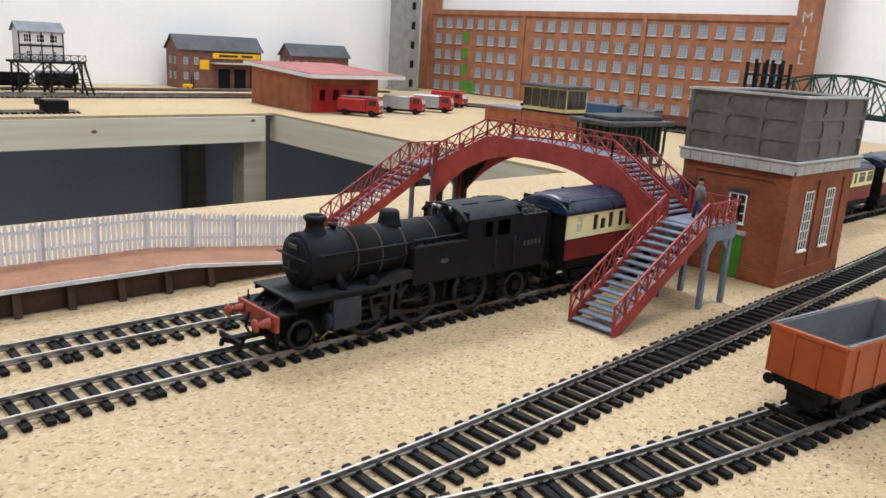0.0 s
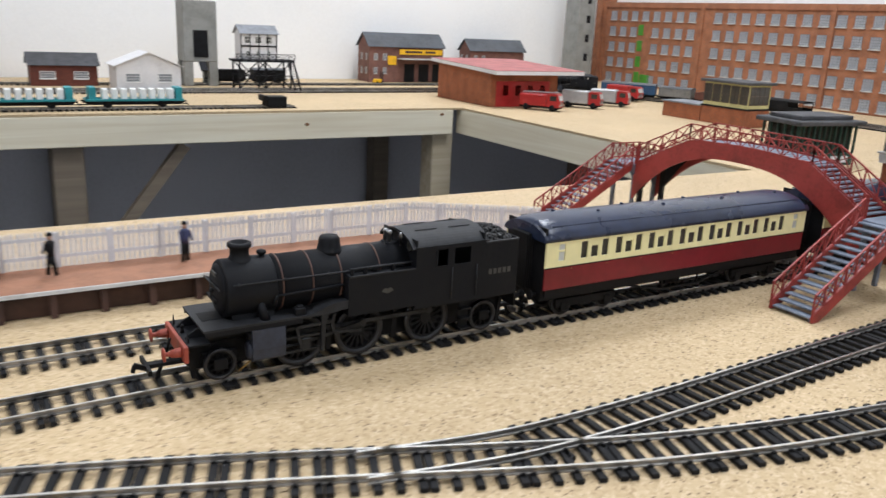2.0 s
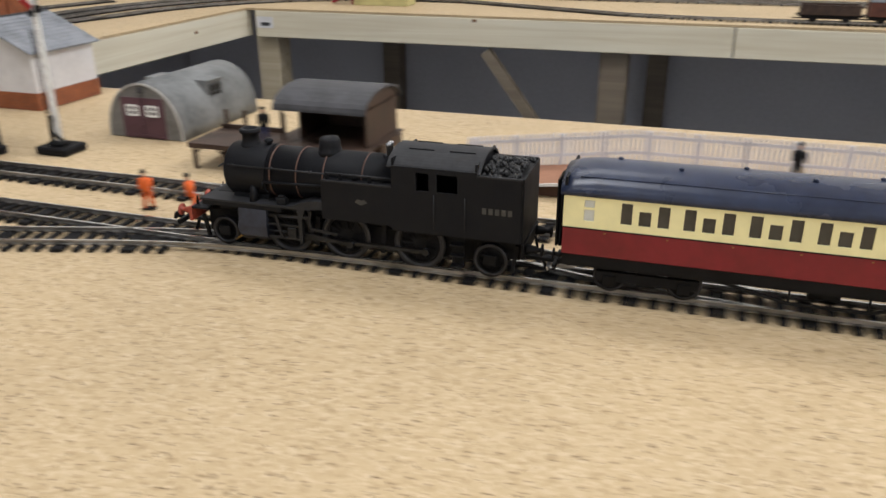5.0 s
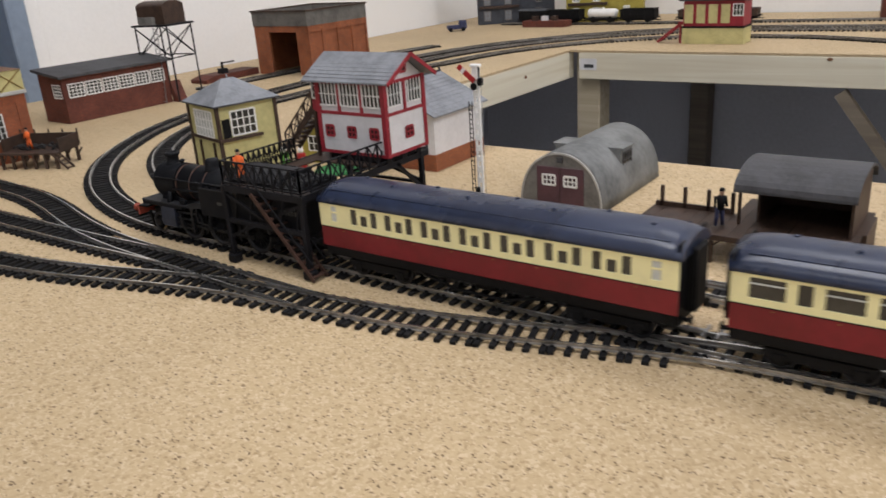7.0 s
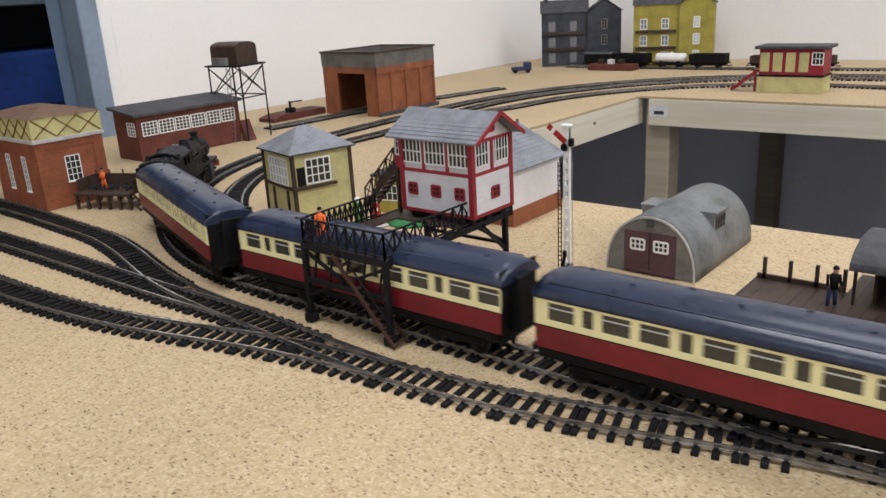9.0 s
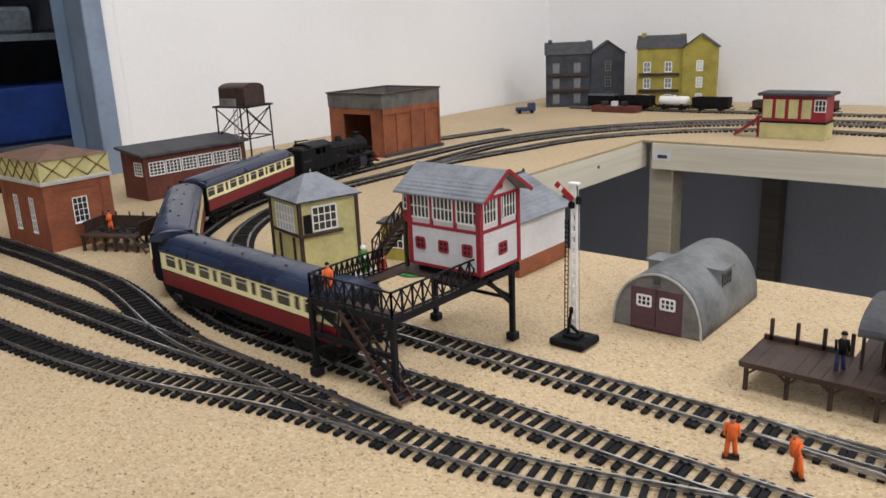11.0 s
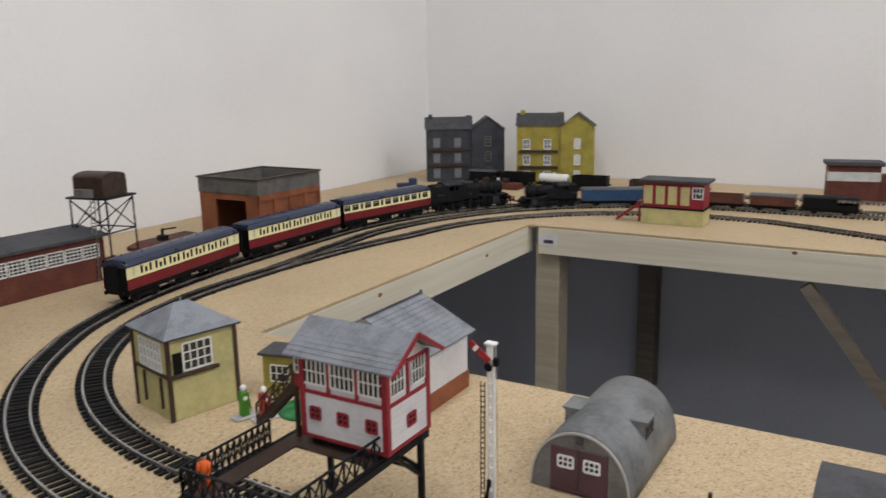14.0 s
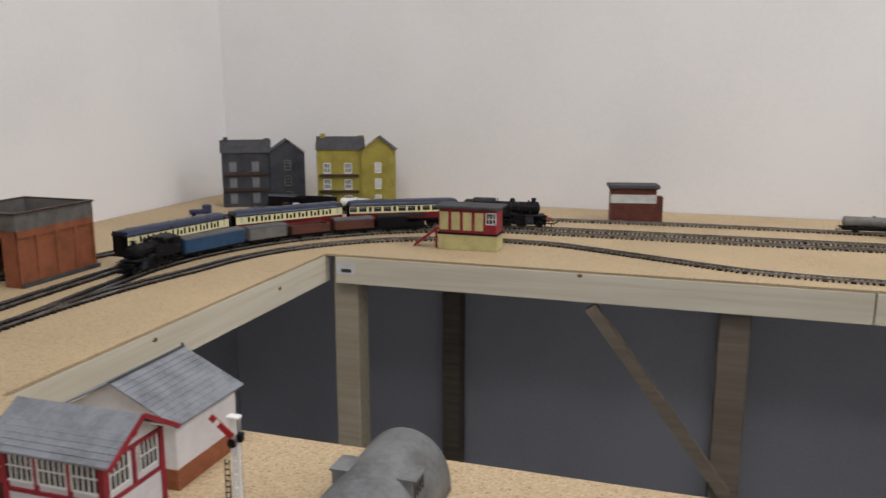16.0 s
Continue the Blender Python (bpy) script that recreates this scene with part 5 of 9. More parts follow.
def gable(bm, x0, x1, y0, y1, z, h, over=0.003, along_x=True, thick=0.0012, mi=0):
    """A pitched roof of two slabs, ridge along x or y."""
    if along_x:
        c = (y0 + y1) / 2
        prism(bm, [(y0 - over, z - 0.0008), (c, z + h), (y1 + over, z - 0.0008), (y1 + over, z - 0.0008 + thick), (c, z + h + thick), (y0 - over, z - 0.0008 + thick)], x0 - over, x1 + over, "x", mi)
    else:
        c = (x0 + x1) / 2
        prism(bm, [(x0 - over, z - 0.0008), (c, z + h), (x1 + over, z - 0.0008), (x1 + over, z - 0.0008 + thick), (c, z + h + thick), (x0 - over, z - 0.0008 + thick)], y0 - over, y1 + over, "y", mi)
    return bm


def gable_walls(bm, x0, x1, y0, y1, z0, z1, h, along_x=True):
    if along_x:
        return prism(bm, [(y0, z0), (y1, z0), (y1, z1), ((y0 + y1) / 2, z1 + h), (y0, z1)], x0, x1, "x")
    return prism(bm, [(x0, z0), (x1, z0), (x1, z1), ((x0 + x1) / 2, z1 + h), (x0, z1)], y0, y1, "y")


def lattice(bm, p, q, h, n, w=0.0009, lean=None):
    """A railing from p to q (feet), h high: top and bottom rails, posts and crossed bars in n bays."""
    p, q = Vector(p), Vector(q)
    up = Vector((0, 0, h))
    beam(bm, p + up, q + up, w * 1.2, w)
    beam(bm, p + up * 0.12, q + up * 0.12, w * 1.2, w)
    for i in range(n + 1):
        a = p.lerp(q, i / n)
        beam(bm, a, a + up, w)
        if i < n:
            b = p.lerp(q, (i + 1) / n)
            beam(bm, a + up * 0.12, b + up, w * 0.75, w * 0.6)
            beam(bm, b + up * 0.12, a + up, w * 0.75, w * 0.6)
    return bm


def figure(x, y, z, rz, shirt, trousers, label, lean=0.0, base=True, h=0.024):
    """A painted miniature figure as one plain shape."""
    bm = B()
    k = h / 0.024
    if base:
        box(bm, -0.004, 0.004, -0.0025, 0.0025, 0, 0.0009, 3, 0.0003)
    for s in (-1, 1):
        tube(bm, (s * 0.0022 * k, s * 0.001, 0.0006), (s * 0.0012 * k, 0, 0.0115 * k), 0.0011 * k, 0.0014 * k, 8, 1)
        tube(bm, (s * 0.0030 * k, 0, 0.0185 * k), (s * 0.0034 * k, -0.0022 * k, 0.0125 * k), 0.0008 * k, 0.0007 * k, 7, 0)
    revolve(bm, [(0.0021 * k, 0.0110 * k), (0.0023 * k, 0.0135 * k), (0.0028 * k, 0.0185 * k), (0.0012 * k, 0.0200 * k)], 10, pose(0, lean, 0), 0)
    revolve(bm, [(0.0008 * k, 0.0198 * k), (0.0014 * k, 0.0212 * k), (0.0014 * k, 0.0226 * k), (0.0006 * k, 0.0237 * k)], 10, pose(0, lean * 1.4, 0), 2)
    revolve(bm, [(0.0018 * k, 0.0226 * k), (0.0015 * k, 0.0234 * k), (0.0012 * k, 0.0242 * k)], 10, pose(0, lean * 1.4, 0), 3)
    ob = part("model_figure", bm, [shirt, trousers, M_SKIN, M_BLACK])
    ob.matrix_basis = pose(x, y, z, 0, 0, rz)
    return tagged(ob, label, "figure", "miniature figures")


# ---------------------------------------------------------------- footbridge
def footbridge():
    th = thing("footbridge", label="red lattice model footbridge with blue-grey steps over the tracks", category="footbridge")
    xa, xb = 0.7365, 0.7640
    ztop = 0.0755

    def deck_z(y):
        if y < 0.0:
            return 0.049 + (ztop - 0.049) * min(1, max(0, (y + 0.045) / 0.045))
        if y > 0.105:
            return ztop - (ztop - 0.0495) * min(1, (y - 0.105) / 0.052)
        return ztop + 0.0025 * math.sin(math.pi * y / 0.105)

    ys = [-0.045 + 0.205 * i / 40 for i in range(41)]

    def under(y):
        u = (y - 0.058) / 0.098
        return 0.0665 - 0.044 * abs(u) ** 2.6

    for x in (xa, xb):
        bm = B()
        for y0, y1 in zip(ys, ys[1:]):
            t0, t1 = deck_z(y0), deck_z(y1)
            u0, u1 = min(under(y0), t0 - 0.006), min(under(y1), t1 - 0.006)
            prism(bm, [(y0, u0), (y1, u1), (y1, t1 + 0.0012), (y0, t0 + 0.0012)], x - 0.0008, x + 0.0008, "x")
        bmesh.ops.remove_doubles(bm, verts=bm.verts[:], dist=1e-6)
        part("arch_girder", bm, M_BRIDGE, th)
        bm = B()
        for a, b, n in ((-0.045, -0.002, 4), (-0.002, 0.105, 9), (0.105, 0.160, 4)):
            lattice(bm, (x, a, deck_z(a) + 0.001), (x, b, deck_z(b) + 0.001), 0.0125, n)
        part("railing", bm, M_BRIDGE, th)
    bm = B()
    for i in range(12):
        y = -0.043 + i * 0.0037
        box(bm, xa + 0.001, xb - 0.001, y, y + 0.0034, deck_z(y) - 0.0006, deck_z(y) + 0.0004)
    for i in range(12):
        y = 0.107 + i * 0.0044
        box(bm, xa + 0.001, xb - 0.001, y, y + 0.0040, deck_z(y) - 0.0006, deck_z(y) + 0.0004)
    for y0, y1 in zip(ys, ys[1:]):
        if -0.002 <= y0 and y1 <= 0.108:
            box(bm, xa + 0.001, xb - 0.001, y0, y1, deck_z(y0) - 0.0008, deck_z(y0))
    part("walkway", bm, M_TREAD, th)
    # stairs: the near one and the far one
    for y0, y1, xf, xt, zt in ((-0.0725, -0.0450, 0.656, 0.7330, 0.0475), (0.1600, 0.1850, 0.653, 0.7330, 0.0480)):
        n = 15
        for i in range(n):
            u = (i + 0.5) / n
            x, z = xf + (xt - xf) * u, zt * (i + 1) / n
            part("step", box(B(), x - 0.0031, x + 0.0030, y0 + 0.0012, y1 - 0.0012, z - 0.0011, z, bevel=0.0002), M_TREAD, th)
        for y in (y0, y1):
            bm = B()
            a, b = Vector((xf - 0.001, y, 0.0005)), Vector((xt, y, zt))
            up = Vector((0, 0, 0.0045))
            prism(bm, [(a.x, a.z), (a.x + 0.006, a.z), (b.x + 0.001, b.z - 0.004), (b.x + 0.001, b.z + 0.002), (a.x, a.z + 0.0045)], y - 0.0008, y + 0.0008, "y")
            lattice(bm, a + Vector((0, 0, 0.003)), b + Vector((0, 0, 0.001)), 0.0135, 9)
            part("stair_side", bm, M_BRIDGE, th)
        bm = beam(B(), (xf, (y0 + y1) / 2 - (y1 - y0) * 0.42, 0.001), (xt, (y0 + y1) / 2 - (y1 - y0) * 0.42, zt - 0.0015), 0.001, 0.0016)
        part("stringer", bm, M_TREAD, th)
    # landings on legs
    for y0, y1, far in ((-0.0735, -0.0440, False), (0.1590, 0.1860, True)):
        part("landing", box(B(), 0.7325, 0.7655, y0, y1, 0.0462, 0.0484, bevel=0.0004), M_TREAD, th)
        bm = B()
        yo = y0 if not far else y1
        lattice(bm, (0.7345, yo, 0.0482), (0.7650, yo, 0.0482), 0.0135, 4)
        lattice(bm, (0.7650, y0, 0.0482), (0.7650, y1, 0.0482), 0.0135, 3)
        part("landing_railing", bm, M_BRIDGE, th)
        for yb in (y0 + 0.0007, y1 - 0.0007):
            part("landing_beam", box(B(), 0.7330, 0.7650, yb - 0.0009, yb + 0.0009, 0.0395, 0.0463), M_TREAD, th)
        for x in (0.7375, 0.7615):
            for y in (y0 + 0.0015, y1 - 0.0015):
                bm = box(B(), x - 0.0017, x + 0.0017, y - 0.0014, y + 0.0014, 0.0004, 0.0396, bevel=0.0003)
                sgn = 1 if x < 0.75 else -1
                prism(bm, [(x + sgn * 0.0017, 0.0395), (x + sgn * 0.0085, 0.0395), (x + sgn * 0.0068, 0.0365), (x + sgn * 0.0035, 0.0335), (x + sgn * 0.0017, 0.0290)], y - 0.0008, y + 0.0008, "y")
                part("leg", bm, M_TREAD, th)
        for x in (xa, xb):
            y = 0.1575 if far else -0.0425
            bm = beam(B(), (x, y, 0.0484), (x, y, 0.0640), 0.0022)
            part("newel_post", bm, M_BRIDGE, th)
    for x in (xa + 0.001, xb - 0.001):
        bm = beam(B(), (x, 0.152, 0.001), (x, 0.152, 0.048), 0.0034)
        prism(bm, [(0.1505, 0.028), (0.1505, 0.044), (0.128, 0.055), (0.136, 0.046), (0.144, 0.036)], x - 0.001, x + 0.001, "x")
        part("bracket_post", bm, M_IRON, th)
    return th


footbridge()
figure(0.7500, -0.0560, 0.0484, 60, M_GREYV, M_NAVY, "miniature passenger in blue trousers on the footbridge landing", base=False)


# ---------------------------------------------------------------- brick water tower
def brick_water_tower():
    th = thing("water_tower", label="red brick model water tower with a grey panelled tank", category="water tower")
    x0, x1, y0, y1, h = 0.820, 0.9130, -0.0770, -0.0020, 0.0760
    part("wall", box(B(), x0 + 0.0010, x1 - 0.001, y0 + 0.001, y1 - 0.001, 0.0004, h), M_BRICK, th)
    for x in (x0, x1):
        for y in (y0, y1):
            bm = B()
            box(bm, min(x, x + (0.012 if x == x0 else -0.012)), max(x, x + (0.012 if x == x0 else -0.012)), min(y, y + (0.010 if y == y0 else -0.010)), max(y, y + (0.010 if y == y0 else -0.010)), 0.0090, h - 0.009)
            part("pilaster", bm, M_BRICK, th)
    part("brick_band", box(B(), x0 - 0.0001, x1 + 0.0001, y0 - 0.0001, y1 + 0.0001, h - 0.009, h - 0.0005), M_BRICK, th)
    part("plinth", box(B(), x0 - 0.0003, x1 + 0.0003, y0 - 0.0003, y1 + 0.0003, 0.0004, 0.009), M_BRICK, th)
    bm = box(B(), (x0 + x1) / 2 - 0.004, (x0 + x1) / 2 + 0.004, y0, y0 + 0.003, 0.0090, h - 0.009)
    part("pilaster", bm, M_BRICK, th)
    bm = box(B(), x0 - 0.0028, x1 + 0.0028, y0 - 0.0028, y1 + 0.0028, h - 0.0010, h + 0.0034, bevel=0.0005)
    box(bm, x0 - 0.0038, x1 + 0.0038, y0 - 0.0038, y1 + 0.0038, h + 0.0034, h + 0.0050, bevel=0.0004)
    for k in range(10):
        box(bm, x0 - 0.002 + k * 0.0097, x0 + 0.0072 + k * 0.0097, y0 - 0.0033, y0 - 0.0027, h - 0.0030, h + 0.003)
        box(bm, x0 - 0.0033, x0 - 0.0027, y0 - 0.002 + k * 0.0079, y0 + 0.0054 + k * 0.0079, h - 0.0030, h + 0.003)
    part("cornice", bm, M_STONE, th, "pale stone cornice")
    z0, z1 = h + 0.0050, 0.1190
    for a in (0, 1, 2, 3):
        horiz = a in (0, 2)
        u0, u1 = (x0, x1) if horiz else (y0, y1)
        side = {0: y0, 1: x1, 2: y1, 3: x0}[a]
        bm = B()
        s = -1 if a in (0, 3) else 1
        t0, t1 = sorted((side, side - s * 0.0014))
        if horiz:
            box(bm, u0, u1, t0, t1, z0, z1)
        else:
            box(bm, t0, t1, u0 + 0.0014, u1 - 0.0014, z0, z1)
        r0, r1 = sorted((side, side + s * 0.0011))
        def put(p0, p1, q0, q1, low=0.0):
            ra, rb = (r0 + low, r1) if s < 0 else (r0, r1 - low)
            box(bm, *((p0, p1, ra, rb) if horiz else (ra, rb, p0, p1)), q0, q1)
        for k in range(4):
            u = u0 + (u1 - u0) * k / 3
            if 0 < k < 3:
                put(u - 0.0012, u + 0.0012, z0, z1)
            elif horiz:
                put(u - (0 if k == 0 else 0.0016), u + (0.0016 if k == 0 else 0), z0, z1)
            else:
                put(u - (0.0011 if k == 0 else 0.0016), u + (0.0016 if k == 0 else 0.0011), z0, z1)
            z = z0 + (z1 - z0) * k / 3
            put(u0 + 0.0016, u1 - 0.0016, max(z0, z - 0.0011), min(z1, z + 0.0011), 0.00015)
        du, dz, c = (u1 - u0) / 3, (z1 - z0) / 3, 0.0030
        for k in range(3):
            for j in range(3):
                for ku, kz in ((0, 0), (1, 0), (0, 1), (1, 1)):
                    ua, za = u0 + (k + ku) * du, z0 + (j + kz) * dz
                    su, sz = 1 - 2 * ku, 1 - 2 * kz
                    tri = [(ua + su * 0.0010, za + sz * 0.0010), (ua + su * (0.0012 + c), za + sz * 0.0010), (ua + su * 0.0010, za + sz * (0.0010 + c))]
                    prism(bm, tri, r0 + (0.0003 if s < 0 else -0.0003), r1 - (0.0003 if s > 0 else -0.0003), "y" if horiz else "x")
        part("tank_panel", bm, M_TANK, th, "grey cast tank side")
    bm = box(B(), x0 - 0.0024, x1 + 0.0024, y0 - 0.0024, y0 + 0.0016, z1, z1 + 0.0014)
    box(bm, x0 - 0.0024, x1 + 0.0024, y1 - 0.0016, y1 + 0.0024, z1, z1 + 0.0014)
    box(bm, x0 - 0.0024, x0 + 0.0016, y0 + 0.0016, y1 - 0.0016, z1, z1 + 0.0014)
    box(bm, x1 - 0.0016, x1 + 0.0024, y0 + 0.0016, y1 - 0.0016, z1, z1 + 0.0014)
    part("tank_rim", bm, M_STONE, th)
    part("tank_floor", box(B(), x0 + 0.0015, x1 - 0.0015, y0 + 0.0015, y1 - 0.0015, z1 - 0.010, z1 - 0.009), M_TANK, th)
    for a, b in ((0.8420, 0.8600), (0.8740, 0.8920)):
        window(th, face((a + b) / 2, y0 + 0.0008, 0.0215, "s"), 0.0115, 0.0385, 3, 6)
    window(th, face(x0 + 0.0008, -0.0440, 0.0370, "w"), 0.0115, 0.0185, 2, 3)
    part("lintel", box(B(), x0 - 0.0006, x0 + 0.001, -0.051, -0.037, 0.0562, 0.0588), M_SLATED, th)
    part("door", box(B(), x0 - 0.0004, x0 + 0.0012, -0.0515, -0.0385, 0.0005, 0.0290, bevel=0.0003), M_GREEN, th, "green plank door")
    part("lintel", box(B(), x0 - 0.0006, x0 + 0.001, -0.053, -0.037, 0.0292, 0.0318), M_STONE, th)
    return th


brick_water_tower()


# ---------------------------------------------------------------- platform
def platform():
    th = thing("station_platform", label="terracotta model platform with a white edge line", category="platform")
    y0, y1, h = 0.1040, 0.1450, 0.0150
    xw, xe = -0.100, 0.513
    ew, ee = -0.215, 0.640
    part("top_slab", prism(B(), [(ew, 0.0004), (xw, h - 0.0012), (xe, h - 0.0012), (ee, 0.0004), (ee, 0.0012), (xe, h), (xw, h), (ew, 0.0012)], y0, y1, "y"), M_PLAT, th)
    bm = B()
    for k in range(int((xe - xw) / 0.0030)):
        x = xw + k * 0.0030
        box(bm, x, x + 0.00275, y0 - 0.0003, y0 + 0.0045, h, h + 0.0002)
    part("coping", bm, M_PLAT, th)
    part("edge_line", prism(B(), [(ew, -0.0001 + 0.0004), (xw, h - 0.0020), (xe, h - 0.0020), (ee, 0.0002), (ee, 0.0010), (xe, h + 0.0001), (xw, h + 0.0001), (ew, 0.0012)], y0 - 0.0012, y0 - 0.0001, "y"), M_EDGE, th, "white painted edge line")
    part("face_wall", prism(B(), [(ew + 0.008, 0.0003), (xw, h - 0.002), (xe, h - 0.002), (ee - 0.008, 0.0003)], y0 + 0.0040, y1 - 0.002, "y"), M_PLATF, th)
    for k in range(26):
        x = -0.085 + k * 0.0245
        hh = h - 0.0022 if x < xe else max(0.003, (h - 0.0022) * (1 - (x - xe) / (ee - xe)))
        if x > ee - 0.03:
            continue
        part("buttress", prism(B(), [(y0 - 0.0015, 0.0004), (y0 + 0.0042, 0.0004), (y0 + 0.0042, hh), (y0 + 0.0008, hh)], x - 0.0017, x + 0.0017, "x"), M_PLATF, th)
    return th


platform()


def fence():
    th = thing("picket_fence", label="white model picket fence along the platform back", category="fence")
    y, h = 0.1425, 0.0215
    pts = [(-0.205, 0.002), (-0.100, 0.0152), (0.510, 0.0152), (0.625, 0.002)]
    def zb(x):
        return float(np.interp(x, [p[0] for p in pts], [p[1] for p in pts]))
    pick = prism(B(), [(-0.00085, 0.0006), (0.00085, 0.0006), (0.00085, h - 0.0016), (0, h), (-0.00085, h - 0.0016)], -0.0004, 0.0004, "y")
    first = part("picket", pick, M_FENCE, th)
    me = first.data
    n = 0
    x = pts[0][0]
    while x < pts[-1][0]:
        if n < 298:
            ob = first if n == 0 else new("picket", me)
            ob.parent = th
            ob.matrix_basis = Matrix.Translation((x, y, zb(x))) @ Matrix.Rotation(random.uniform(-0.02, 0.02), 4, "Y")
            n += 1
        x += 0.00280
    for k in range(31):
        x = -0.2 + k * 0.0272
        part("post", box(B(), x - 0.0013, x + 0.0013, y - 0.0004, y + 0.0016, zb(x), zb(x) + h * 0.93, bevel=0.0003), M_FENCE, th)
    for a, b in zip(pts, pts[1:]):
        for k in (0.30, 0.78):
            part("rail", beam(B(), (a[0], y + 0.0008, a[1] + h * k), (b[0], y + 0.0008, b[1] + h * k), 0.0008, 0.0018), M_FENCE, th)
    return th


fence()


def shelter():
    th = thing("waiting_shelter", label="white model waiting shelter with a red fascia", category="shelter")
    x0, x1, y0, y1, z0, z1 = 0.169, 0.246, 0.1190, 0.1400, 0.0152, 0.0490
    part("back_wall", box(B(), x0, x1, y1 - 0.0015, y1, z0, z1), M_WHITEW, th)
    for x in (x0, x1 - 0.0015):
        part("side_wall", box(B(), x, x + 0.0015, y0, y1 - 0.0015, z0, z1), M_WHITEW, th)
    bm = box(B(), x0 + 0.0015, x1 - 0.0015, y0, y0 + 0.0012, z0, z0 + 0.0105)
    for x in (x0 + 0.0015, x0 + 0.020, x0 + 0.045, x1 - 0.0075):
        box(bm, x, x + 0.006, y0, y0 + 0.0012, z0 + 0.0105, z1 - 0.004)
    part("front_wall", bm, M_WHITEW, th)
    for a, b in ((x0 + 0.0265, x0 + 0.0445), (x0 + 0.0515, x1 - 0.0080)):
        window(th, face((a + b) / 2, y0 + 0.0008, z0 + 0.0108, "s"), b - a, 0.0185, 3, 2, M_LORRYRED, M_GLASS, False, 0.0005)
    part("door", box(B(), x0 + 0.0080, x0 + 0.0195, y0 - 0.0003, y0 + 0.0006, z0, z0 + 0.027), M_GLASS, th, "dark doorway")
    part("fascia", box(B(), x0 - 0.0025, x1 + 0.0025, y0 - 0.0050, y0 - 0.0036, z1 - 0.0045, z1 + 0.0010, bevel=0.0002), M_LORRYRED, th, "red fascia board")
    part("roof", prism(B(), [(y0 - 0.0052, z1 + 0.0008), (y1 + 0.003, z1 + 0.0090), (y1 + 0.003, z1 + 0.0105), (y0 - 0.0052, z1 + 0.0022)], x0 - 0.0025, x1 + 0.0025, "x"), M_SLATE, th)
    part("gable_fill", prism(B(), [(y0, z1), (y1, z1), (y1, z1 + 0.0076), (y0, z1 + 0.0020)], x0, x1, "x"), M_WHITEW, th)
    bm = box(B(), x1 + 0.003, x1 + 0.014, y1 - 0.008, y1 - 0.002, z0, z0 + 0.005)
    part("bench", bm, M_DKBROWN, th)
    return th


shelter()
for i, (fx, fc) in enumerate(((0.355, M_NAVY), (0.118, M_GREYV), (-0.010, M_BLACK), (0.050, M_TEAL), (0.285, M_BLACK))):
    figure(fx, 0.128, 0.0152, 20 + 70 * i, fc, M_BLACK, "miniature passenger waiting on the platform", base=False)

for fx, fy, r in ((-0.359, 0.0175, 20), (-0.328, 0.0180, -60)):
    figure(fx, fy, 0.0004, r, M_HIVIS, M_HIVIS, "miniature track worker in orange overalls beside the rails", lean=-0.002)

